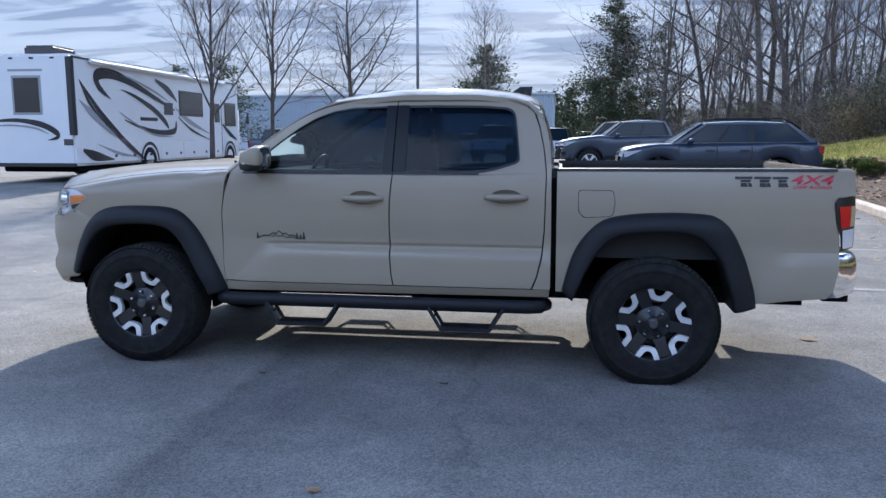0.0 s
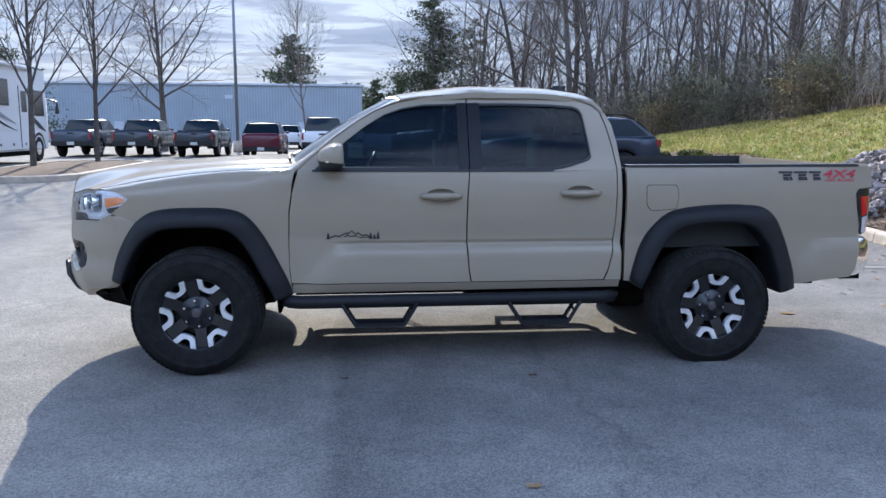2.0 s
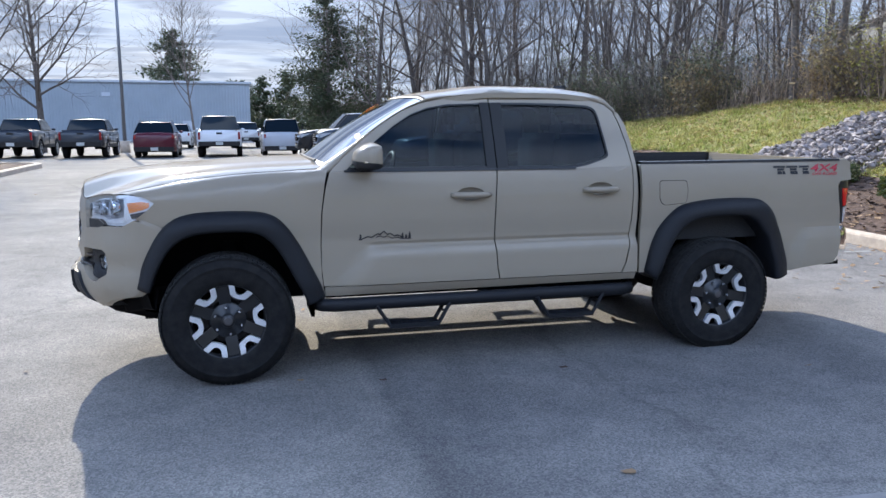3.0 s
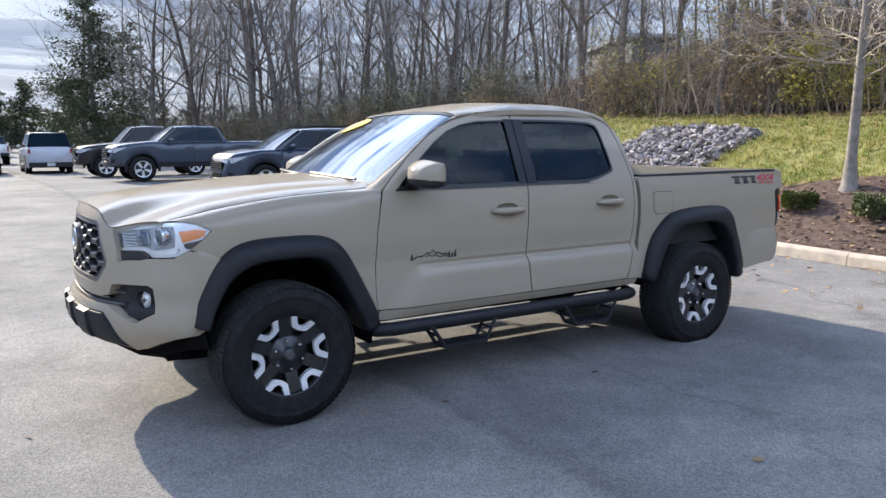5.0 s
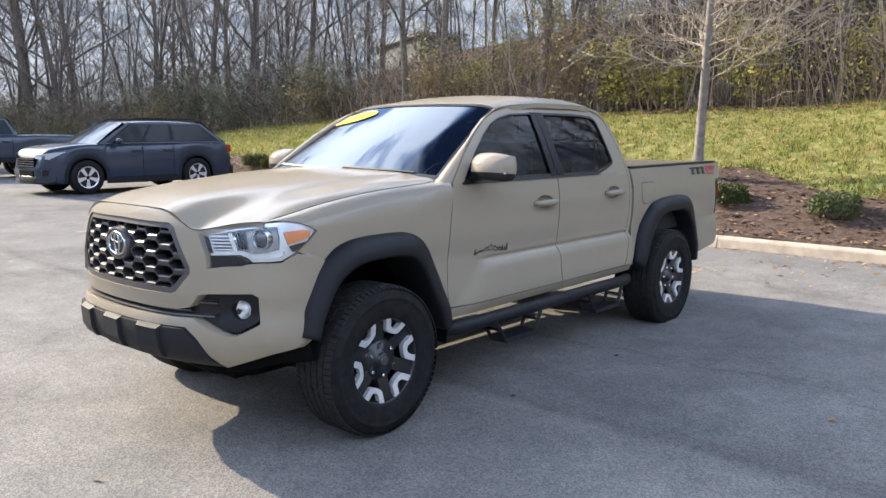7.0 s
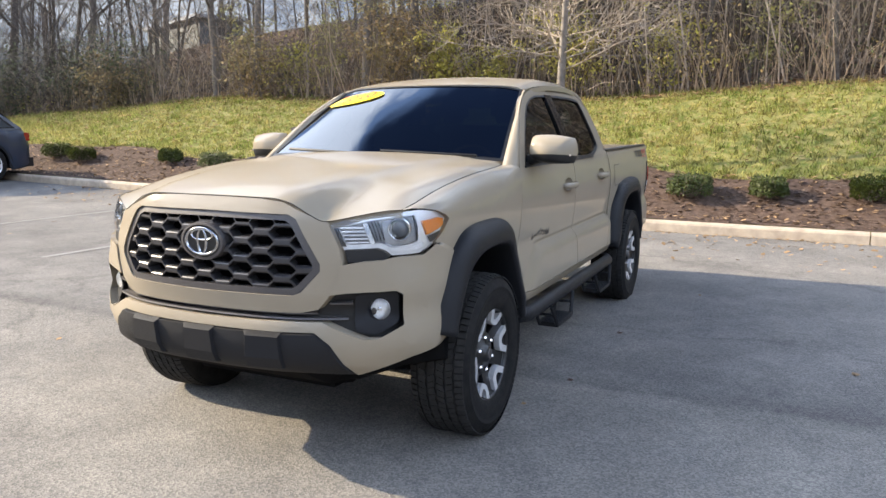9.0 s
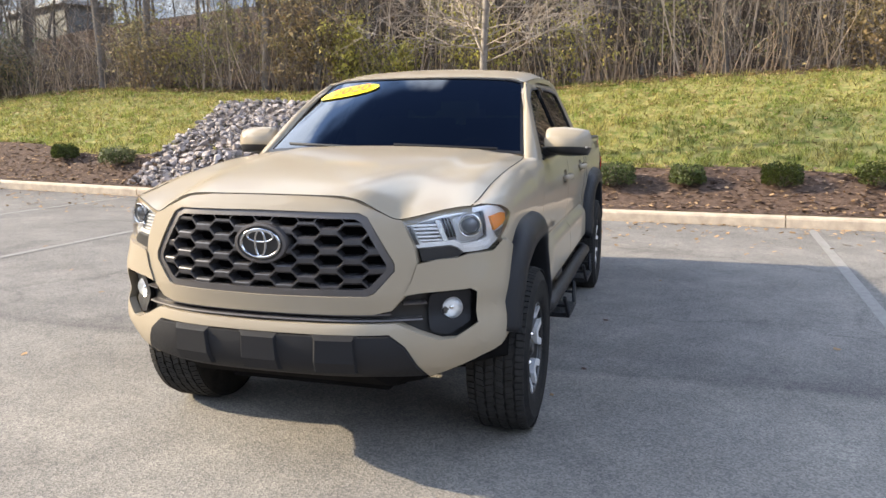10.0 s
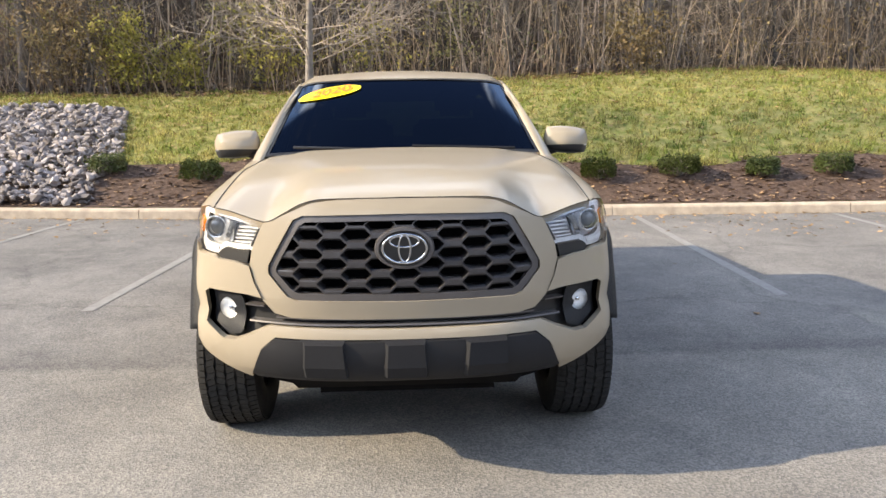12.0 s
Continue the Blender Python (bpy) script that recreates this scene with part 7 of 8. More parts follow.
for a0, a1 in ((-0.265, -0.170), (-0.160, -0.068), (-0.058, 0.026)):
    block([(a0, 0.026), (a1, 0.026), (a1, 0.012), (a0, 0.012)])
    block([(a0 + 0.030, 0.008), (a1 - 0.006, 0.008), (a1 - 0.012, -0.006), (a0 + 0.030, -0.006)])
    block([(a0 + 0.030, -0.010), (a0 + 0.062, -0.010), (a0 + 0.072, -0.032), (a0 + 0.030, -0.032)])
    block([(a1 - 0.026, -0.010), (a1 - 0.006, -0.010), (a1, -0.032), (a1 - 0.020, -0.032)])
bl.done("bed_graphic", M_DECAL, truck, "black block graphic on the bed side")
text_mesh("4X4", 0.072, on_flank(TX + 0.150, TZ + 0.006), "drive_lettering", M_DECALRED, truck, "dark red lettering on the bed side", shear=0.2, width=0.235)
text_mesh("OFF ROAD", 0.024, on_flank(TX + 0.155, TZ - 0.034), "trim_lettering", M_DECALRED, truck, "dark red small lettering on the bed side", shear=0.2, width=0.215)

# ---- wheels ----
def lathe(profile, n, close=False):
    """Turns a profile of (radius, y) about the y axis."""
    bl = Build()
    for r, y in profile:
        for i in range(n):
            a = 2 * math.pi * i / n
            bl.v.append(Vector((r * math.cos(a), y, r * math.sin(a))))
    m = len(profile)
    for k in range(m - 1 + (1 if close else 0)):
        k2 = (k + 1) % m
        for i in range(n):
            j = (i + 1) % n
            bl.f.append((k * n + i, k * n + j, k2 * n + j, k2 * n + i))
    return bl


TR = 0.388
TYRE = [(0.210, -0.105), (0.222, -0.125), (0.255, -0.136), (0.30, -0.140), (0.318, -0.1395), (0.321, -0.142), (0.329, -0.141), (0.332, -0.138), (0.360, -0.128), (0.374, -0.116), (0.378, -0.09), (0.379, 0.0), (0.378, 0.09), (0.374, 0.116), (0.360, 0.128), (0.335, 0.137), (0.30, 0.140), (0.255, 0.136), (0.222, 0.125), (0.210, 0.105)]


def build_wheel():
    root = lathe([(0.214, 0.11), (0.205, -0.02), (0.205, -0.085), (0.213, -0.112), (0.222, -0.124), (0.226, -0.122), (0.228, -0.112)], 64).done("wheel", M_RIM, truck, "black six-spoke wheel with machined edges", smooth=True)
    rim = root
    tyre = lathe(TYRE, 72).done("tyre", M_TYRE, root, "black all-terrain tyre", smooth=True)
    tb = Build()
    for row in range(6):
        y0 = -0.130 + 0.0440 * row
        y1 = y0 + 0.0345
        off = 0.5 * (row % 2)
        n = 78
        outer = row in (0, 5)
        for i in range(n):
            a0 = 2 * math.pi * (i + off) / n
            a1 = a0 + 2 * math.pi / n * (0.78 if outer else 0.90)
            skew = 0.0 if outer else 0.024 * (1 if row % 2 else -1)
            zig = 0.0 if outer else (0.003 if i % 2 else -0.003)
            o = len(tb.v)
            for a, y, sk in ((a0, y0 + zig, 0), (a1, y0 - zig, 0), (a1, y1 - zig, 1), (a0, y1 + zig, 1)):
                aa = a + skew * sk
                edge = abs(y) > 0.12
                top = TR - (0.010 if edge else 0.0)
                tb.v.append(Vector(((TR - 0.016) * math.cos(aa), y, (TR - 0.016) * math.sin(aa))))
                tb.v.append(Vector((top * math.cos(aa), y * 0.99, top * math.sin(aa))))
            for q in ((1, 3, 5, 7), (0, 2, 3, 1), (2, 4, 5, 3), (4, 6, 7, 5), (6, 0, 1, 7)):
                tb.f.append(tuple(o + k for k in q))
    tb.done("tread", M_TREAD, root, "worn grey tread blocks")
    lathe([(0.208, 0.02), (0.10, 0.03), (0.0, 0.03)], 32).done("brake_shield", M_DARK, rim)
    lathe([(0.150, -0.012), (0.150, 0.012), (0.06, 0.012)], 32).done("brake_disc", M_GUNMETAL, rim)
    # hub, cap and nuts
    lathe([(0.112, 0.0), (0.112, -0.060), (0.100, -0.078), (0.045, -0.082), (0.040, -0.100), (0.030, -0.108), (0.0, -0.109)], 32).done("hub", M_RIM, rim, smooth=True)
    cap = lathe([(0.026, -0.1085), (0.026, -0.1115), (0.020, -0.1125), (0.0, -0.1125)], 24).done("hub_cap", M_GUNMETAL, rim, smooth=True)
    for i in range(6):
        a = math.pi / 6 + i * math.pi / 3
        bl = Build()
        c = Vector((0.081 * math.cos(a), -0.076, 0.081 * math.sin(a)))
        bl.tube([c, c + Vector((0, -0.014, 0)), c + Vector((0, -0.022, 0))], [0.0115, 0.0115, 0.007], 6, True)
        bl.done("lug_nut", M_CHROME, rim)
    for i in range(6):
        am = i * math.pi / 3 + math.pi / 6

        def P(r, a, y):
            return Vector((r * math.cos(am + a), y, r * math.sin(am + a)))

        # black spoke: a tapered slab from the hub to the rim
        bl = Build()
        for r, w, y in ((0.07, 0.036, -0.070), (0.13, 0.034, -0.084), (0.175, 0.033, -0.092), (0.222, 0.034, -0.100)):
            for sgn, dy in ((-1, 0.05), (-1, 0.0), (1, 0.0), (1, 0.05)):
                bl.v.append(P(r, sgn * w / r, y + dy))
        for k in range(3):
            for q in range(3):
                bl.f.append((4 * k + q, 4 * k + 4 + q, 4 * k + 5 + q, 4 * k + 1 + q))
        bl.done("spoke", M_RIM, rim)
        # machined bracket: two arms to the rim joined near the hub side
        bl = Build()
        amid = am + math.pi / 6
        outline = [(0.231, -0.358), (0.192, -0.326), (0.157, -0.285), (0.145, -0.15), (0.142, 0.0), (0.145, 0.15), (0.157, 0.285), (0.192, 0.326), (0.231, 0.358)]
        inner_ = [(0.231, -0.216), (0.203, -0.176), (0.180, -0.130), (0.170, -0.07), (0.168, 0.0), (0.170, 0.07), (0.180, 0.130), (0.203, 0.176), (0.231, 0.216)]
        for (r, a), (r2, a2) in zip(outline, inner_):
            for rr, aa, dy in ((r, a, 0.03), (r, a, 0.0), (r2, a2, 0.0), (r2, a2, 0.03)):
                bl.v.append(Vector((rr * math.cos(amid + aa), -0.104 - 0.013 * sstep((rr - 0.14) / 0.08) + dy, rr * math.sin(amid + aa))))
        for k in range(len(outline) - 1):
            for q in range(3):
                bl.f.append((4 * k + q, 4 * k + 4 + q, 4 * k + 5 + q, 4 * k + 1 + q))
        for e in (0, 4 * (len(outline) - 1)):
            bl.f.append((e, e + 1, e + 2, e + 3))
        # thin bright lip across the spoke's outer end
        o = len(bl.v)
        for k in range(5):
            a = am - 0.19 + 0.095 * k
            for rr in (0.2225, 0.232):
                bl.v.append(Vector((rr * math.cos(a), -0.118, rr * math.sin(a))))
        for k in range(4):
            bl.f.append((o + 2 * k, o + 2 * k + 1, o + 2 * k + 3, o + 2 * k + 2))
        bl.done("machined_edge", M_MACHINED, rim, "bright machined spoke edge")
    return root


wheel = build_wheel()
first = True
for cx, dz in ((-1.603, 0.004), (1.655, 0.022)):
    for sg in (-1, 1):
        m = Matrix.Translation((cx, sg * 0.815, TR - dz)) @ Matrix.Rotation(0 if sg < 0 else math.pi, 4, "Z") @ Matrix.Rotation(-0.13 if cx < 0 else -0.38, 4, "Y")
        if first:
            wheel.matrix_basis = m
            first = False
        else:
            copy_thing(wheel, m)


# ---- parked vehicles ----
def car_paint(name, c, rough=0.3):
    return mat(name, c, rough + 0.1, coat=0.65, var=0.05, scale=2, spec=0.2)


P_BLUEGREY = car_paint("blue_grey_paint", (0.027, 0.038, 0.062))
P_GREY = car_paint("grey_paint", (0.046, 0.058, 0.080))
P_DARK = car_paint("dark_grey_paint", (0.028, 0.034, 0.044))
P_BLACK = car_paint("black_paint", (0.012, 0.012, 0.014))
P_RED = car_paint("dark_red_paint", (0.085, 0.010, 0.020))
P_WHITE = car_paint("white_paint", (0.72, 0.73, 0.75))
P_SILVER = car_paint("silver_paint", (0.42, 0.43, 0.46))
M_CARGLASS = mat("far_car_glass", (0.008, 0.014, 0.020), 0.04, spec=0.22)
M_HEADL = mat("far_lamp", (0.38, 0.40, 0.43), 0.15, coat=1.0)
M_FARRED = mat("far_tail_lens", (0.22, 0.008, 0.010), 0.2, coat=0.6)
M_PLATE = mat("plate_grey", (0.5, 0.5, 0.48), 0.5)

SUV = dict(length=4.6, width=1.86, wheelbase=2.69, front=0.92, r=0.372, clear=0.24,
           hood=[(0.0, 0.62), (0.04, 0.88), (0.22, 1.00), (0.9, 1.10), (1.25, 1.11)], belt=1.115, rear_belt=1.15,
           cabin=(1.20, 2.05, 3.85, 4.45), roof=1.64, tail=4.55, bed=None, cut=(2.22, 3.0))
PICKUP = dict(length=5.4, width=1.89, wheelbase=3.24, front=0.93, r=0.405, clear=0.48,
              hood=[(0.0, 0.70), (0.04, 1.02), (0.20, 1.14), (0.9, 1.24), (1.45, 1.28)], belt=1.24, rear_belt=1.27,
              cabin=(1.40, 2.12, 3.36, 3.62), roof=1.78, tail=5.35, bed=3.66, cut=(2.52, 3.44))


def car(spec, paint, label, x, y, turn, category="car", group="parked cars", name="parked_car", steel=None, tall=1.0):
    """A parked vehicle: nose at local x = 0, tail at +x, then moved so that its middle stands at (x, y)."""
    L, hw = spec["length"], spec["width"] / 2
    root = empty(name, Matrix.Translation((x, y, lot_z(y))) @ Matrix.Rotation(radians(turn), 4, "Z") @ Matrix.Translation((-L / 2, 0, 0)), label, category, group)
    wx = (spec["front"], spec["front"] + spec["wheelbase"])
    r = spec["r"]
    belt = lambda u: spline(spec["hood"] + [(spec["cabin"][0] + 0.25, spec["belt"]), (L * 0.8, spec["rear_belt"]), (L - 0.05, spec["rear_belt"] - 0.02), (L, spec["rear_belt"] - 0.16)], u)

    def under(u):
        base = spec["clear"] + 0.04 * (1 - min(1, u / 0.3)) + 0.06 * max(0, (u - L + 0.5) / 0.5)
        z = base
        for c in wx:
            d = abs(u - c)
            if d < r + 0.07:
                z = max(z, r + math.sqrt(max(0, (r + 0.07) ** 2 - d * d)))
        return z

    us_ = sorted(set([round(L * i / 46, 3) for i in range(47)] + [round(c + (r + 0.07) * math.cos(a * math.pi / 12), 3) for c in wx for a in range(13)]))
    us_ = [u for u in us_ if 0 <= u <= L]
    bm = bmesh.new()
    rows = []
    for u in us_:
        e = min(1.0, u / 0.55)
        f = min(1.0, (L - u) / 0.35)
        w = hw * (0.74 + 0.26 * math.sin(e * math.pi / 2)) * (0.90 + 0.10 * math.sin(f * math.pi / 2))
        zt, zb = belt(u), under(u)
        row = []
        for k, (fy, fz) in enumerate(((0.94, 0.0), (1.0, 0.10), (0.985, 0.45), (1.0, 0.62), (0.965, 0.88), (0.90, 0.97), (0.78, 1.0), (0.0, 1.015))):
            row.append(bm.verts.new((u, -w * fy, zb + (zt - zb) * fz)))
        for k, (fy, fz) in enumerate(reversed(((0.94, 0.0), (1.0, 0.10), (0.985, 0.45), (1.0, 0.62), (0.965, 0.88), (0.90, 0.97), (0.78, 1.0)))):
            row.append(bm.verts.new((u, w * fy, zb + (zt - zb) * fz)))
        rows.append(row)
    for a, c in zip(rows, rows[1:]):
        for k in range(len(a) - 1):
            mid = (a[0].co.x + c[0].co.x) / 2
            if spec["bed"] and spec["bed"] + 0.06 < a[0].co.x and c[0].co.x < L - 0.1 and 5 < k < 8:
                continue
            bm.faces.new((a[k], c[k], c[k + 1], a[k + 1]))
    bm.faces.new(rows[0])
    bm.faces.new(rows[-1][::-1])
    bmesh.ops.recalc_face_normals(bm, faces=bm.faces[:])
    part("body", bm, paint, root, smooth=True)
    if spec["bed"]:
        b = Build()
        b.box((spec["bed"], -hw * 0.76, 0.78), (L - 0.08, hw * 0.76, 0.82))
        b.box((spec["bed"], -hw * 0.78, 0.78), (L - 0.08, -hw * 0.74, spec["rear_belt"]))
        b.box((spec["bed"], hw * 0.74, 0.78), (L - 0.08, hw * 0.78, spec["rear_belt"]))
        b.done("bed_liner", M_BLACK, root)
    # dark underside
    b = Build()
    b.box((0.25, -hw * 0.82, spec["clear"] + 0.03), (L - 0.25, hw * 0.82, spec["clear"] + 0.30))
    b.done("underside", M_DARK, root)
    # greenhouse: painted shell with inset panes
    x0, x1, x2, x3 = spec["cabin"]
    zr, zb = spec["roof"], spec["belt"] - 0.02
    wb, wt = hw * 0.93, hw * 0.775
    bl = Build()
    n = 9
    for i in range(n):
        t = i / (n - 1)
        xx = x1 - 0.12 + (x2 - x1 + 0.16) * t
        crown = zr - 0.05 * (2 * t - 1) ** 2
        for fy, dz in ((-1.0, -0.06), (-0.93, -0.02), (0, 0.0), (0.93, -0.02), (1.0, -0.06)):
            bl.v.append(Vector((xx, fy * wt * (1 - 0.05 * (2 * t - 1) ** 2), crown + dz)))
    for i in range(n - 1):
        for k in range(4):
            bl.f.append((5 * i + k, 5 * i + k + 1, 5 * i + 6 + k, 5 * i + 5 + k))
    bl.done("roof", paint, root, smooth=True)
    zt = zr - 0.07
    for sg in (-1, 1):
        foot = [Vector((x0, sg * wb, zb)), Vector((x3, sg * wb, zb + 0.03)), Vector((x2 + 0.02, sg * wt, zt)), Vector((x1 - 0.10, sg * wt, zt))]

        def pane(u0, u1, v0, v1, out):
            q = []
            for u, v in ((u0, v0), (u1, v0), (u1, v1), (u0, v1)):
                lo, hi = foot[0].lerp(foot[1], u), foot[3].lerp(foot[2], u)
                q.append(lo.lerp(hi, v) + Vector((0, sg * out, 0)))
            return q

        bl = Build()
        bl.v += pane(0, 1, 0, 1.02, 0.0)
        bl.f.append((0, 1, 2, 3))
        bl.done("side_frame", paint, root)
        bl = Build()
        bl.v += pane(0.045, 0.955, 0.05, 0.95, 0.003)
        bl.f.append((0, 1, 2, 3))
        bl.done("window_trim", M_PILLAR, root)
        c1 = (spec["cut"][0] - x0) / (x3 - x0)
        c2 = (spec["cut"][1] - x0) / (x3 - x0)
        spans = [(0.07, c1 - 0.012), (c1 + 0.012, c2 - 0.02)] + ([(c2 + 0.02, 0.93)] if not spec["bed"] else [])
        for u0, u1 in spans:
            bl = Build()
            bl.v += pane(u0, u1, 0.10, 0.92, 0.006)
            bl.f.append((0, 1, 2, 3))
            bl.done("side_window", M_CARGLASS, root)
        for uc in (c1, c2):
            px = x0 + (x3 - x0) * uc
            bl = Build()
            bl.box((px - 0.006, sg * hw - 0.006 if sg > 0 else -hw - 0.002, spec["clear"] + 0.12), (px + 0.006, sg * hw + 0.002 if sg > 0 else -hw + 0.006, zb - 0.05))
            bl.done("door_gap", M_SEAMS, root)
            bl = Build()
            bl.box((px - 0.26, sg * hw - 0.02, zb - 0.17), (px - 0.06, sg * hw + 0.02, zb - 0.135))
            bl.done("handle", paint, root)
        bm = bmesh.new()
        bmesh.ops.create_icosphere(bm, subdivisions=2, radius=1.0)
        for v in bm.verts:
            v.co = Vector((x0 + 0.42 + v.co.x * 0.075, sg * (hw + 0.07) + v.co.y * 0.10, zb + 0.07 + v.co.z * 0.065))
        part("mirror", bm, paint, root, smooth=True)
        # lamps
        bl = Build()
        zl = belt(0.25) - 0.16
        bl.v += [Vector((0.02, sg * hw * 0.52, zl + 0.02)), Vector((0.16, sg * hw * 0.885, zl + 0.06)), Vector((0.50, sg * hw * 0.995, zl + 0.09)), Vector((0.17, sg * hw * 0.90, zl - 0.07)), Vector((0.005, sg * hw * 0.56, zl - 0.06))]
        for v in bl.v:
            v.x -= 0.015
            v.y += sg * 0.015
        bl.f += [(0, 1, 3, 4), (1, 2, 3)]
        bl.done("headlamp", M_HEADL, root)
        bl = Build()
        tz = spec["rear_belt"] - 0.10
        bl.box((L - 0.12, min(sg * hw * 0.83, sg * hw * 0.925), tz - (0.34 if spec["bed"] else 0.18)), (L + 0.008, max(sg * hw * 0.83, sg * hw * 0.925), tz))
        bl.done("tail_lamp", M_FARRED, root)
    # screens
    for xa, xb, nm in ((x0 - 0.02, x1 - 0.13, "windscreen"), (x3 + 0.02, x2 + 0.05, "rear_window")):
        bl = Build()
        bow = -0.12 if nm == "windscreen" else 0.05
        for i in range(9):
            y_ = -1 + 0.25 * i
            for v in range(4):
                q = v / 3
                bl.v.append(Vector((xa + (xb - xa) * q + bow * (1 - y_ * y_) * (1 - 0.4 * q), y_ * (wb * 0.95 + (wt * 0.96 - wb * 0.95) * q), zb + (zt + 0.03 - zb) * q + 0.02 * math.sin(q * math.pi))))
        for i in range(8):
            for v in range(3):
                bl.f.append((4 * i + v, 4 * i + 4 + v, 4 * i + 5 + v, 4 * i + 1 + v))
        bl.done(nm, M_CARGLASS, root, smooth=True)
    # dark cladding along the sills and rails on an SUV's roof
    for sg in (-1, 1):
        b = Build()
        ya, yb = sorted((sg * hw * 0.93, sg * (hw + 0.012)))
        b.box((wx[0] + r + 0.08, ya, spec["clear"] - 0.02), (wx[1] - r - 0.08, yb, spec["clear"] + 0.13))
        b.done("sill_cladding", M_FLARE, root)
        if not spec["bed"]:
            b = Build()
            b.tube([Vector((x1 + 0.02, sg * wt * 0.93, zr - 0.02)), Vector((x1 + 0.15, sg * wt * 0.93, zr + 0.035)), Vector((x2 - 0.15, sg * wt * 0.93, zr + 0.035)), Vector((x2, sg * wt * 0.93, zr - 0.03))], [0.018] * 4, 6, True)
            b.done("roof_rail", M_BLACK, root)
    if spec["bed"]:
        b = Build()
        b.box((L - 0.002, -0.13, spec["rear_belt"] - 0.20), (L + 0.012, 0.13, spec["rear_belt"] - 0.12))
        b.done("tailgate_handle", M_BLACK, root)
    # bumpers, grille, plate
    b = Build()
    ys = [-0.93 + 0.155 * k for k in range(13)]
    for fy in ys:
        xb_ = -0.035 + 0.42 * abs(fy) ** 4
        for dx, dz in ((0.25, 0.0), (0.02, 0.0), (0.0, 0.03), (0.0, 0.15), (0.02, 0.18), (0.25, 0.19)):
            b.v.append(Vector((xb_ + dx, fy * hw, spec["clear"] + dz)))
    for k in range(len(ys) - 1):
        for q in range(5):
            b.f.append((6 * k + q, 6 * k + 6 + q, 6 * k + 7 + q, 6 * k + 1 + q))
    b.done("front_valance", M_FLARE, root, smooth=True)
    b = Build()
    b.box((-0.012, -hw * 0.5, 0.60 if not spec["bed"] else 0.78), (0.1, hw * 0.5, 0.80 if not spec["bed"] else 1.05))
    grille_ = b.done("grille", M_DARK, root)
    z0_, z1_ = (0.60, 0.80) if not spec["bed"] else (0.78, 1.05)
    for k in range(4):
        b = Build()
        zz = z0_ + (z1_ - z0_) * (k + 0.5) / 4
        b.box((-0.024, -hw * 0.48, zz - 0.010), (0.0, hw * 0.48, zz + 0.010))
        b.done("bar", M_GUNMETAL, grille_)
    b = Build()
    b.box((-0.020, -hw * 0.40, z0_ - 0.20), (0.1, hw * 0.40, z0_ - 0.07))
    b.done("lower_intake", M_DARK, root)
    for sg in (-1, 1):
        b = Build()
        ya, yb = sorted((sg * hw * 0.60, sg * hw * 0.84))
        b.box((0.015, ya, z0_ - 0.17), (0.16, yb, z0_ - 0.05))
        b.done("fog_lamp_bezel", M_FLARE, root)
    b = Build()
    b.box((L - 0.2, -hw * 0.92, spec["clear"] + 0.06), (L + 0.06, hw * 0.92, spec["clear"] + 0.26))
    b.done("rear_bumper", steel or M_BLACK, root)
    b = Build()
    b.box((L + 0.012, -0.16, spec["clear"] + 0.10), (L + 0.066, 0.16, spec["clear"] + 0.24))
    b.done("plate", M_PLATE, root)
    # wheels and arch lips
    for c in wx:
        for sg in (-1, 1):
            yy = sg * (hw - 0.12)
            prof = [(r * 0.60, -0.11), (r * 0.66, -0.125), (r * 0.92, -0.12), (r, -0.09), (r, 0.09), (r * 0.92, 0.12)]
            bl = lathe(prof, 28)
            for v in bl.v:
                v.x, v.y, v.z = v.x + c, yy + v.y * (1 if sg < 0 else -1), v.z + r
            wheel_ = bl.done("wheel", M_TYRE, root, smooth=True)
            bl = Build()
            for i in range(5):
                a = i * 2 * math.pi / 5 + c
                for da in (-0.40, 0.40):
                    for rr in (0.12, 0.62):
                        w = a + da * (0.55 if rr > 0.3 else 1.4)
                        bl.v.append(Vector((c + rr * r * math.cos(w), yy + (-0.108 if sg < 0 else 0.108), r + rr * r * math.sin(w))))
                o = 4 * i
                bl.f.append((o, o + 1, o + 3, o + 2))
            bl.done("spokes", M_MACHINED if not steel else M_GUNMETAL, wheel_)
            bl = lathe([(r * 0.585, -0.112), (r * 0.64, -0.124)], 28)
            for v in bl.v:
                v.x, v.y, v.z = v.x + c, yy + v.y * (1 if sg < 0 else -1), v.z + r
            bl.done("rim_lip", M_MACHINED if not steel else M_GUNMETAL, wheel_)
            bl = lathe([(r * 0.62, -0.06), (0.02, -0.06)], 20)
            for v in bl.v:
                v.x, v.y, v.z = v.x + c, yy + v.y * (1 if sg < 0 else -1), v.z + r
            bl.done("rim_well", M_RIM, wheel_)
            bl = Build()
            for i in range(15):
                a = math.pi * (-0.05 + 1.10 * i / 14)
                for rr, dy in ((r + 0.05, 0.0), (r + 0.13, 0.012), (r + 0.14, -0.01)):
                    bl.v.append(Vector((c + rr * math.cos(a), sg * (hw * 0.985 + dy), r + rr * math.sin(a))))
            for i in range(14):
                for k in range(2):
                    bl.f.append((3 * i + k, 3 * i + 3 + k, 3 * i + 4 + k, 3 * i + 1 + k))
            bl.done("arch_trim", M_FLARE, root)
            bl = Build()
            for i in range(13):
                a = math.pi * i / 12
                for dy in (0.02, 0.5):
                    bl.v.append(Vector((c + (r + 0.06) * math.cos(a), sg * (hw - dy), r + (r + 0.06) * math.sin(a))))
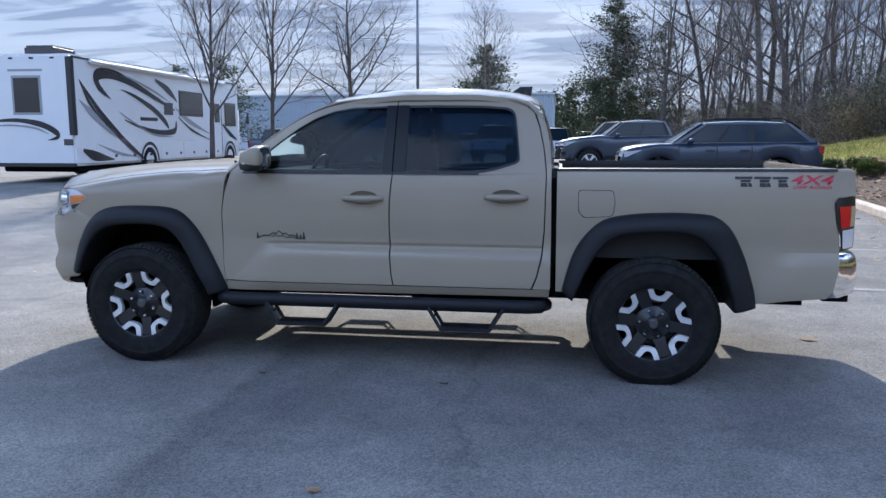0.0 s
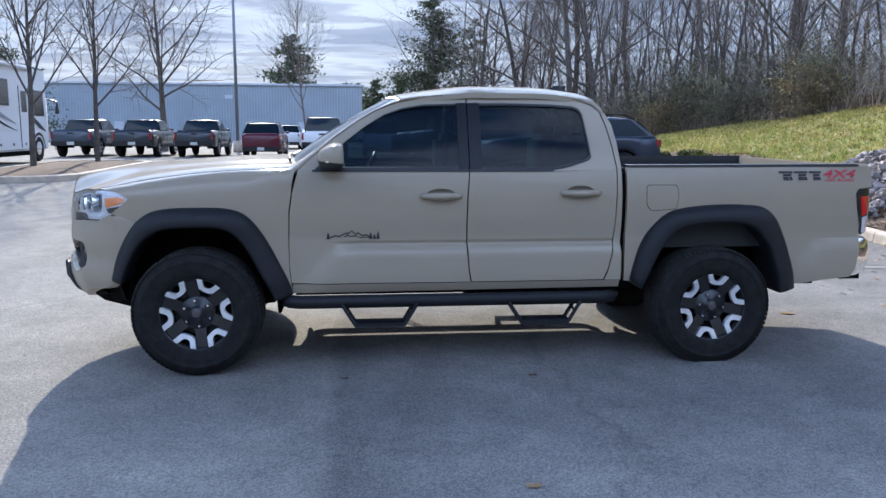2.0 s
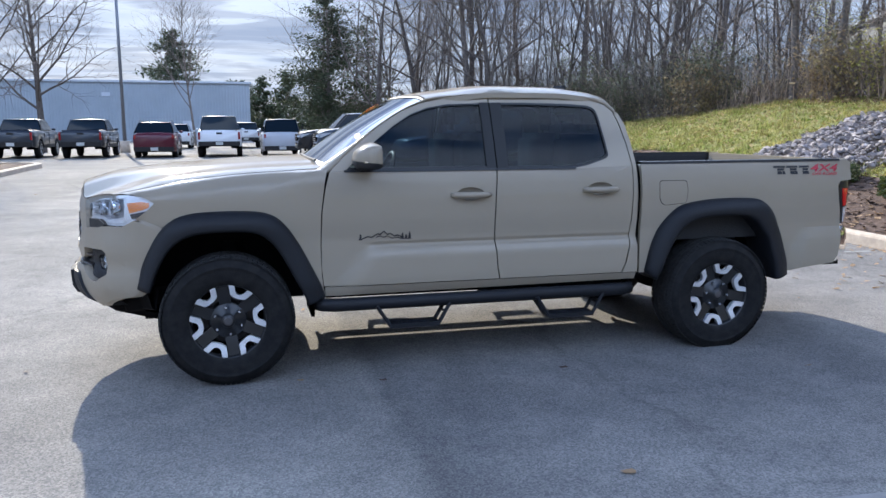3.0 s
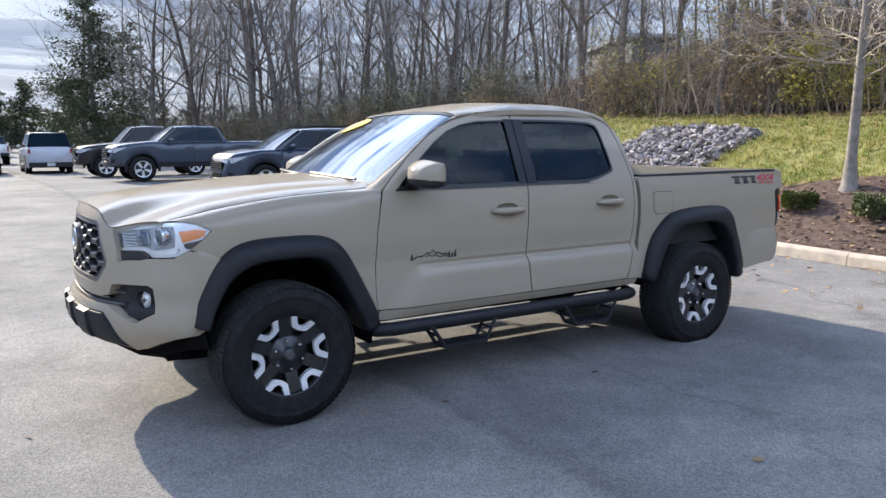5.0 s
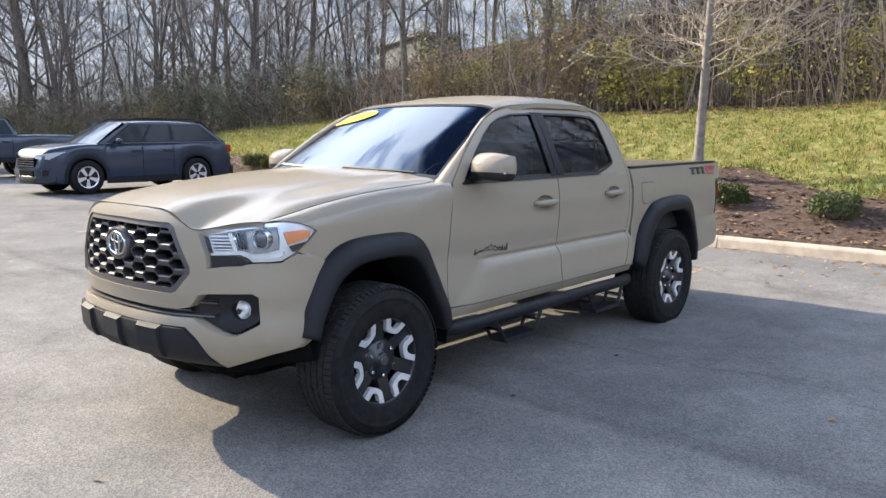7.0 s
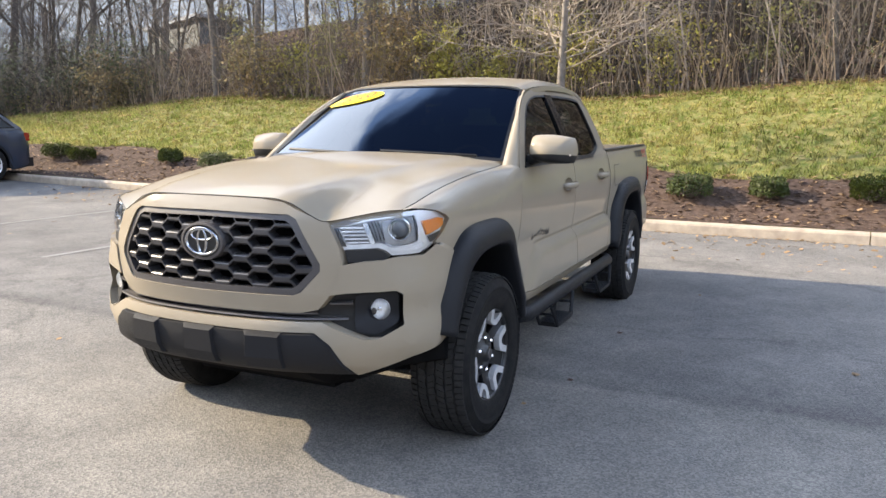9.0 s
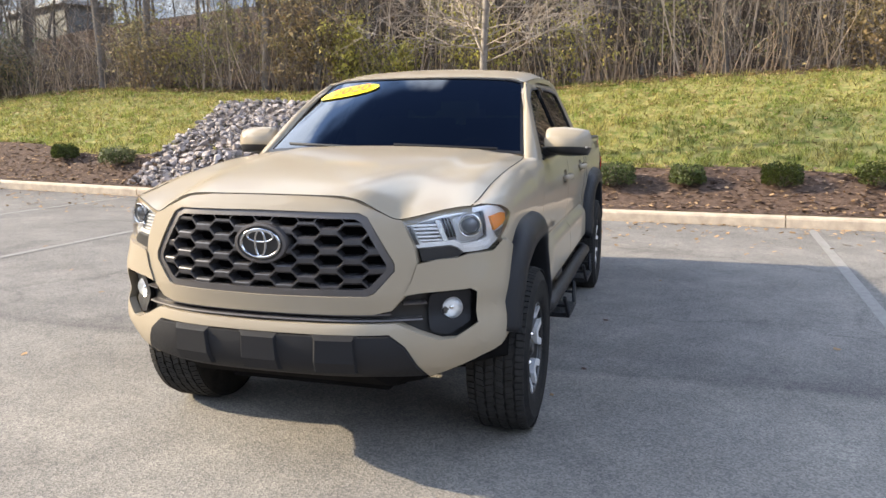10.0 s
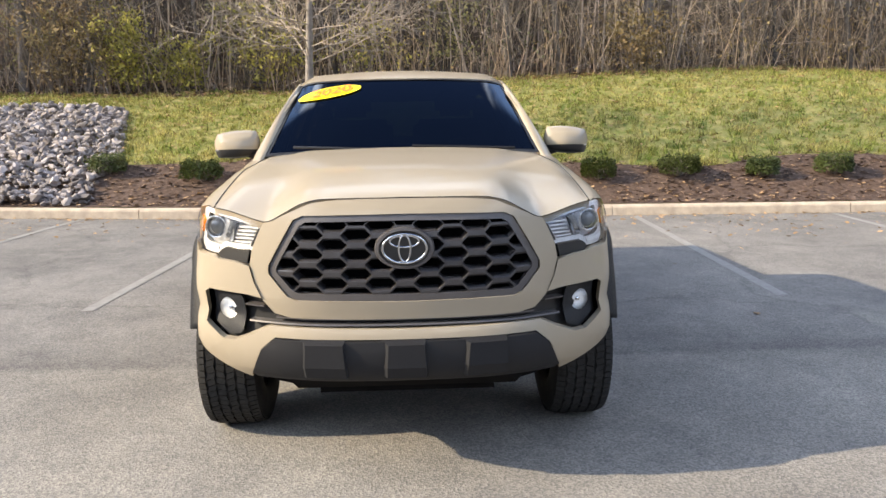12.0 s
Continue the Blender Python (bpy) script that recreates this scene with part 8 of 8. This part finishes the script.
            for i in range(12):
                bl.f.append((2 * i, 2 * i + 1, 2 * i + 3, 2 * i + 2))
            bl.done("wheel_housing", M_DARK, root)
    return root


# beside the bank, noses toward the lane
car(SUV, P_BLUEGREY, "dark blue-grey compact SUV parked on asphalt", 4.78, 14.5, 0, "SUV", name="parked_suv")
car(PICKUP, P_GREY, "blue-grey crew-cab pickup parked beside the SUV", 3.78, 21.8, 0, "pickup truck", name="parked_pickup")
car(dict(PICKUP, roof=1.92, width=2.0, length=5.7), P_BLACK, "black full-size pickup parked beside a grey pickup", 3.7, 27.2, 0, "pickup truck", name="parked_pickup")
# the far row, tails toward the lane
for x, sp, pt, lab, cat, nm in ((-13.7, PICKUP, P_GREY, "grey pickup seen from its tailgate in the far row", "pickup truck", "parked_pickup"), (-11.0, PICKUP, P_DARK, "dark grey pickup seen from its tailgate in the far row", "pickup truck", "parked_pickup"),
                                (-8.2, PICKUP, P_DARK, "dark grey pickup seen from its tailgate in the far row", "pickup truck", "parked_pickup"), (-5.15, SUV, P_RED, "dark red SUV seen from its tail in the far row", "SUV", "parked_suv"),
                                (-2.3, dict(PICKUP, roof=1.95, width=2.02), P_WHITE, "white full-size pickup seen from its tailgate", "pickup truck", "parked_pickup"), (0.6, dict(SUV, roof=1.80, belt=1.13, rear_belt=1.17), P_SILVER, "silver SUV seen from its tail in the far row", "SUV", "parked_suv")):
    car(sp, pt, lab, x, 35.0 if x > 0 else (34.4 if sp is SUV else 34.7), -90, cat, name=nm)
for x, y, sp, pt, lab in ((-5.4, 51, SUV, P_WHITE, "white car in the second far row"), (-0.9, 52, PICKUP, P_WHITE, "white pickup in the second far row"), (2.9, 52.5, PICKUP, P_WHITE, "white pickup in the second far row"), (6.3, 52.5, SUV, P_SILVER, "silver car in the second far row")):
    car(sp, pt, lab, x, y, -90, "car", name="parked_car")

# ---- motorhome ----
M_RVWHITE = mat("motorhome_white", (0.74, 0.75, 0.76), 0.35, coat=0.4, var=0.04, scale=1.5)
M_RVBLACK = mat("motorhome_graphic", (0.02, 0.02, 0.024), 0.4, coat=0.4)
M_RVGREY = mat("motorhome_grey", (0.30, 0.31, 0.33), 0.4, coat=0.4)
M_RVWIN = mat("motorhome_window", (0.05, 0.045, 0.04), 0.12, spec=0.6)
RV_M = Matrix.Translation((-13.2, 13.9, lot_z(19))) @ Matrix.Rotation(radians(1.5), 4, "Z")
rv = empty("motorhome", RV_M, "white motorhome with sweeping black graphics parked on asphalt", "motorhome")
RVW, RVL, RVH = 1.27, 11.6, 3.42


def rounded_box(lo, hi, r, seg=3):
    bm = bmesh.new()
    bmesh.ops.create_cube(bm, size=1.0)
    for v in bm.verts:
        v.co = Vector([(lo[k] + hi[k]) / 2 + v.co[k] * (hi[k] - lo[k]) for k in range(3)])
    bmesh.ops.bevel(bm, geom=bm.edges[:], offset=r, segments=seg, affect="EDGES")
    return bm


part("body", rounded_box((-RVW, 0, 0.42), (RVW, RVL, RVH), 0.07), M_RVWHITE, rv, smooth=False)
part("nose", rounded_box((-RVW * 0.97, RVL - 0.3, 0.50), (RVW * 0.97, RVL + 0.35, 2.55), 0.22, 4), M_RVWHITE, rv, smooth=True)
part("chassis", rounded_box((-1.1, 0.3, 0.25), (1.1, RVL - 0.2, 0.45), 0.03), M_DARK, rv)
part("rear_skirt", rounded_box((-RVW, -0.08, 0.40), (RVW, 0.05, 0.50), 0.02), M_RVBLACK, rv)
part("air_conditioner", rounded_box((-0.40, 0.5, RVH), (0.48, 1.6, RVH + 0.28), 0.06), M_GUNMETAL, rv)
part("roof_vent", rounded_box((-0.4, 5.2, RVH), (0.3, 6.3, RVH + 0.18), 0.05), M_GUNMETAL, rv)
part("awning", rounded_box((RVW, 0.8, RVH - 0.20), (RVW + 0.14, RVL - 1.5, RVH - 0.06), 0.04), M_RVWHITE, rv)
for nm, (y0, z0, y1, z1) in (("side_window", (6.3, 2.0, 8.1, 2.75)), ("door_window", (9.15, 1.75, 9.65, 2.5)), ("cab_window", (10.2, 1.7, 11.2, 2.5))):
    part(nm, rounded_box((RVW - 0.02, y0, z0), (RVW + 0.02, y1, z1), 0.015), M_RVWIN, rv)
part("entry_door", rounded_box((RVW - 0.02, 9.0, 0.55), (RVW + 0.012, 9.8, 2.65), 0.01), M_RVWHITE, rv)
for yy in (8.98, 9.80):
    part("door_edge", rounded_box((RVW - 0.01, yy, 0.55), (RVW + 0.018, yy + 0.035, 2.65), 0.004), M_RVBLACK, rv)
part("rear_window", rounded_box((-0.42, -0.02, 1.85), (0.34, 0.02, 2.80), 0.015), M_RVWIN, rv)
for k in range(9):
    part("locker_lamp", rounded_box((RVW - 0.01, 0.9 + k * 1.05, 0.62), (RVW + 0.02, 1.02 + k * 1.05, 0.70), 0.004), M_RVBLACK, rv)
for y0, y1 in ((1.0, 2.3), (2.35, 3.3), (4.8, 6.4), (6.45, 8.6)):
    part("locker_door", rounded_box((RVW - 0.02, y0, 0.48), (RVW + 0.008, y1, 1.02), 0.008), M_RVWHITE, rv)
for y0, z0, y1, z1 in ((6.24, 1.94, 8.16, 2.81), (10.14, 1.64, 11.26, 2.56)):
    part("window_frame", rounded_box((RVW - 0.02, y0, z0), (RVW + 0.012, y1, z1), 0.008), M_RVBLACK, rv)
part("rear_window_frame", rounded_box((-0.47, -0.012, 1.80), (0.39, 0.01, 2.85), 0.006), M_RVGREY, rv)
part("gutter", rounded_box((RVW - 0.02, 0.05, RVH - 0.10), (RVW + 0.03, RVL - 0.2, RVH - 0.05), 0.008), M_RVBLACK, rv)
for xx in (-0.5, 0.1, 0.7):
    part("marker_lamp", rounded_box((xx, -0.02, RVH - 0.14), (xx + 0.12, 0.0, RVH - 0.09), 0.006), M_RVBLACK, rv)
part("front_glass", rounded_box((-RVW * 0.88, RVL + 0.30, 1.45), (RVW * 0.88, RVL + 0.37, 2.45), 0.02), M_RVWIN, rv)
part("rear_name_plate", rounded_box((-0.55, -0.012, 2.96), (0.45, 0.01, 3.02), 0.003), M_RVGREY, rv)
part("rear_corner_band", rounded_box((RVW - 0.14, -0.02, 1.25), (RVW + 0.02, 0.14, RVH - 0.08), 0.015), M_RVBLACK, rv)
part("hatch", rounded_box((0.95, -0.012, 0.98), (1.22, 0.01, 1.15), 0.003), M_GUNMETAL, rv)
part("fridge_vent", rounded_box((RVW - 0.01, 5.15, 1.95), (RVW + 0.016, 5.75, 2.35), 0.003), M_RVBLACK, rv)
part("name_plate", rounded_box((RVW - 0.01, 3.55, 1.72), (RVW + 0.014, 4.65, 1.83), 0.003), M_RVBLACK, rv)


def swoosh(pts, widths, material, face="side", out=0.012):
    """A tapering painted sweep on the flank (y, z) or the rear (x, z)."""
    fine_p, fine_w = [], []
    for i in range(len(pts) - 1):
        q = [pts[max(i - 1, 0)], pts[i], pts[i + 1], pts[min(i + 2, len(pts) - 1)]]
        for k in range(6):
            t = k / 6
            fine_p.append(tuple(0.5 * (2 * q[1][e] + (q[2][e] - q[0][e]) * t + (2 * q[0][e] - 5 * q[1][e] + 4 * q[2][e] - q[3][e]) * t * t + (3 * q[1][e] - q[0][e] - 3 * q[2][e] + q[3][e]) * t ** 3) for e in (0, 1)))
            fine_w.append(widths[i] + (widths[i + 1] - widths[i]) * sstep(t))
    pts, widths = fine_p + [pts[-1]], fine_w + [widths[-1]]
    bl = Build()
    for i, (a, c) in enumerate(pts):
        pa, pn = pts[max(i - 1, 0)], pts[min(i + 1, len(pts) - 1)]
        t = Vector((pn[0] - pa[0], pn[1] - pa[1])).normalized()
        for s in (-1, 1):
            q = (a - t.y * widths[i] * s, c + t.x * widths[i] * s)
            bl.v.append(Vector((RVW + out, q[0], q[1])) if face == "side" else Vector((q[0], -out, q[1])))
    for i in range(len(pts) - 1):
        bl.f.append((2 * i, 2 * i + 2, 2 * i + 3, 2 * i + 1))
    bl.done("graphic", material, rv)


swoosh([(0.35, 2.75), (0.9, 2.15), (1.7, 1.60), (2.6, 1.05), (3.6, 0.55)], [0.02, 0.14, 0.11, 0.09, 0.05], M_RVBLACK)
swoosh([(0.3, 2.2), (0.9, 1.85), (1.6, 1.45), (2.1, 1.2)], [0.02, 0.10, 0.07, 0.01], M_RVGREY)
swoosh([(1.9, 2.30), (1.3, 2.62), (1.25, 2.95), (2.1, 3.02), (3.3, 2.80), (4.6, 2.45), (5.9, 2.1)], [0.01, 0.10, 0.16, 0.14, 0.10, 0.07, 0.02], M_RVBLACK)
swoosh([(2.5, 2.62), (3.4, 2.42), (4.4, 2.1), (5.1, 1.75), (5.4, 1.5)], [0.01, 0.06, 0.09, 0.10, 0.04], M_RVBLACK)
swoosh([(2.6, 1.72), (3.6, 1.50), (4.8, 1.36), (5.8, 1.42), (5.95, 1.75)], [0.01, 0.05, 0.08, 0.10, 0.03], M_RVBLACK)
swoosh([(4.6, 3.05), (5.5, 2.75), (6.1, 2.4)], [0.05, 0.12, 0.02], M_RVBLACK)
swoosh([(5.9, 2.2), (7.0, 1.75), (8.6, 1.35)], [0.02, 0.09, 0.02], M_RVGREY)
swoosh([(0.35, 0.85), (0.9, 0.68), (1.9, 0.55)], [0.05, 0.14, 0.02], M_RVBLACK)
swoosh([(9.9, 1.7), (10.6, 1.35), (11.3, 1.1)], [0.05, 0.10, 0.03], M_RVBLACK)
swoosh([(-1.2, 1.62), (-0.4, 1.66), (0.3, 1.55), (0.72, 1.35), (0.78, 1.2), (0.5, 1.12)], [0.02, 0.05, 0.08, 0.08, 0.05, 0.01], M_RVBLACK, "rear")
swoosh([(0.5, 2.55), (1.1, 1.95), (1.9, 1.40), (2.7, 0.90), (3.4, 0.52)], [0.01, 0.04, 0.04, 0.03, 0.02], M_RVGREY)
swoosh([(1.6, 3.12), (3.0, 2.98), (4.4, 2.70), (5.7, 2.32)], [0.01, 0.035, 0.035, 0.01], M_RVGREY)
swoosh([(2.3, 1.95), (3.2, 1.62), (4.4, 1.28), (5.6, 1.22)], [0.01, 0.03, 0.035, 0.01], M_RVGREY)
swoosh([(6.1, 1.9), (7.2, 1.45), (8.7, 1.10)], [0.01, 0.04, 0.01], M_RVBLACK)
swoosh([(1.1, 1.00), (2.2, 0.72), (3.3, 0.60)], [0.01, 0.05, 0.01], M_RVGREY)
swoosh([(-1.2, 1.50), (-0.5, 1.52), (0.15, 1.44), (0.52, 1.28)], [0.01, 0.025, 0.03, 0.01], M_RVGREY, "rear")
for cyy in (4.05, 10.6):
    for sg in (-1, 1):
        bl = lathe([(0.24, -0.10), (0.28, -0.12), (0.42, -0.12), (0.46, -0.08), (0.46, 0.10)], 28)
        for v in bl.v:
            v.x, v.y, v.z = sg * (1.16 - v.y * 1.0) if sg > 0 else -(1.16 - v.y), v.x + cyy, v.z + 0.46
        wh = bl.done("wheel", M_TYRE, rv, smooth=True)
        bl = Build()
        bl.tube([Vector((sg * 1.20, cyy, 0.46)), Vector((sg * 1.26, cyy, 0.46))], [0.24, 0.22], 20, True)
        bl.done("rim", M_CHROME, wh)
        bl = Build()
        for i in range(17):
            a = math.pi * i / 16
            for rr in (0.50, 0.60):
                bl.v.append(Vector((sg * (RVW + 0.012), cyy + rr * math.cos(a), 0.46 + rr * math.sin(a))))
        for i in range(16):
            bl.f.append((2 * i, 2 * i + 1, 2 * i + 3, 2 * i + 2))
        bl.done("arch_trim", M_RVBLACK, rv)
for sg in (-1, 1):
    bl = Build()
    bl.tube([Vector((sg * RVW * 0.95, RVL + 0.2, 2.3)), Vector((sg * (RVW + 0.25), RVL + 0.35, 2.2)), Vector((sg * (RVW + 0.25), RVL + 0.35, 1.75))], [0.03, 0.03, 0.09], 8, True)
    bl.done("mirror", M_RVBLACK, rv)

# ---- building, pole, island ----
M_SIDING = mat("blue_grey_siding", (0.37, 0.415, 0.455), 0.6, var=0.12, scale=0.4)
M_TRIM = mat("pale_trim", (0.55, 0.58, 0.62), 0.6)
bld = empty("warehouse", Matrix.Translation((-40, 82, lot_z(82))), "long blue-grey metal-sided warehouse behind the car park", "building")
bl = Build()
for i in range(260):
    x0 = -38 + 0.30 * i
    for dx, dy in ((0.0, 0.0), (0.20, 0.0), (0.22, -0.035), (0.28, -0.035)):
        for z in (0, 6.05):
            bl.v.append(Vector((x0 + dx, dy, z)))
for i in range(len(bl.v) // 2 - 1):
    bl.f.append((2 * i, 2 * i + 2, 2 * i + 3, 2 * i + 1))
bl.done("wall", M_SIDING, bld)
b = Build()
b.box((-38, 0.02, 0), (40, 30, 6.05))
b.done("core", M_SIDING, bld)
b = Build()
b.box((-38.2, -0.2, 6.05), (40.2, 30.2, 6.25))
b.done("roof", M_TRIM, bld)
for x in (-6, 4, 14, 33.5):
    b = Build()
    b.box((x - 0.5, -0.09, 0), (x + 0.5, -0.03, 2.1))
    b.done("door", M_TRIM, bld)
b = Build()
b.box((25.2, -0.12, 4.6), (26.0, -0.05, 5.0))
b.done("wall_sign", M_TRIM, bld)

M_HOUSE = mat("pale_siding", (0.13, 0.135, 0.135), 0.7, var=0.15, scale=0.3)
hill_house = empty("hill_building", Matrix.Translation((48.4, 45.5, 5.0)) @ Matrix.Rotation(math.atan2(40.3, 19.6), 4, "Z"), "pale long building on the hill behind the bare wood", "building")
b = Build()
b.box((0, -4, 0), (13, 0, 5.4))
b.done("wall", M_HOUSE, hill_house)
b = Build()
b.box((-0.5, -4.4, 5.4), (13.5, 0.5, 5.7))
b.done("roof", M_RVGREY, hill_house)
M_POLE = mat("grey_pole_metal", (0.20, 0.21, 0.23), 0.45, metal=0.6, var=0.1)
lamp_post = empty("street_lamp", Matrix.Translation((-7.6, 41.5, lot_z(41.5))), "tall grey car park lamp post on a concrete base", "street lamp")
b = Build()
b.tube([Vector((0, 0, 0.6)), Vector((0, 0, 11))], [0.10, 0.07], 10, True)
b.done("pole", M_POLE, lamp_post, smooth=True)
b = Build()
b.tube([Vector((0, 0, -0.1)), Vector((0, 0, 0.65))], [0.28, 0.26], 14, True)
b.done("base", M_KERB, lamp_post, smooth=True)
b = Build()
b.box((-0.5, -0.2, 11), (0.5, 0.2, 11.18))
b.done("lamp_head", M_POLE, lamp_post)
utility = empty("utility_pole", Matrix.Translation((-2.2, 120, lot_z(120))), "distant wooden utility pole", "pole")
b = Build()
b.tube([Vector((0, 0, -0.3)), Vector((0, 0, 8))], [0.16, 0.11], 8, True)
b.done("pole", M_BARK, utility)
b = Build()
b.box((-0.9, -0.06, 7.3), (0.9, 0.06, 7.45))
b.done("cross_arm", M_BARK, utility)

island = empty("parking_island", Matrix(), "raised parking island with tan kerb and mulch", "parking island")
island["kind"] = "structure"


def island_outline(off):
    pts = []
    x0, x1, y0, y1 = -10.6 - off, -7.4 + off, 13.6 - off, 22.4 + off
    for cx, cy, a0 in ((x1 - 1.4, y0 + 1.4, -90), (x1 - 1.4, y1 - 1.4, 0), (x0 + 1.4, y1 - 1.4, 90), (x0 + 1.4, y0 + 1.4, 180)):
        for k in range(7):
            a = radians(a0 + 15 * k)
            pts.append((cx + 1.4 * math.cos(a), cy + 1.4 * math.sin(a)))
    return pts


bl = Build()
rings = [(0.0, -0.02), (-0.01, 0.13), (-0.04, 0.15), (-0.17, 0.15), (-0.18, 0.10)]
for off, dz in rings:
    for x, y in island_outline(off):
        bl.v.append(Vector((x, y, lot_z(y) + dz)))
n = 28
for k in range(len(rings) - 1):
    for i in range(n):
        j = (i + 1) % n
        bl.f.append((k * n + i, k * n + j, (k + 1) * n + j, (k + 1) * n + i))
bl.done("island_kerb", M_KERB, island)
bl = Build()
for x, y in island_outline(-0.17):
    bl.v.append(Vector((x, y, lot_z(y) + 0.12)))
bl.v.append(Vector((-9, 18, lot_z(18) + 0.22)))
for i in range(n):
    bl.f.append((i, (i + 1) % n, n))
bl.done("island_mulch", M_MULCH, island, smooth=True)

# far tree line closing the horizon
bl = Build()
rg = random.Random(77)
for i in range(1500):
    a = rg.uniform(-math.pi, math.pi)
    d = rg.uniform(150, 190)
    x, y = d * math.sin(a), d * math.cos(a)
    if x > 60:
        continue
    h = rg.uniform(4, 9)
    z = lot_z(min(y, 300))
    for k in range(10):
        c = Vector((x + rg.gauss(0, 1.6), y + rg.gauss(0, 1.6), z + h * rg.random()))
        s = rg.uniform(0.5, 1.4)
        dd = Vector((rg.uniform(-1, 1), rg.uniform(-1, 1), rg.uniform(-0.3, 1))).normalized()
        bl.quad(c, dd * s, dd.orthogonal().normalized() * s * 0.6)
M_FARWOOD = mat("far_wood", (0.10, 0.085, 0.065), 0.9, island=0.5)
tagged(bl.done("far_wood", M_FARWOOD), "distant brown tree line round the car park", "woods", kind="stuff")
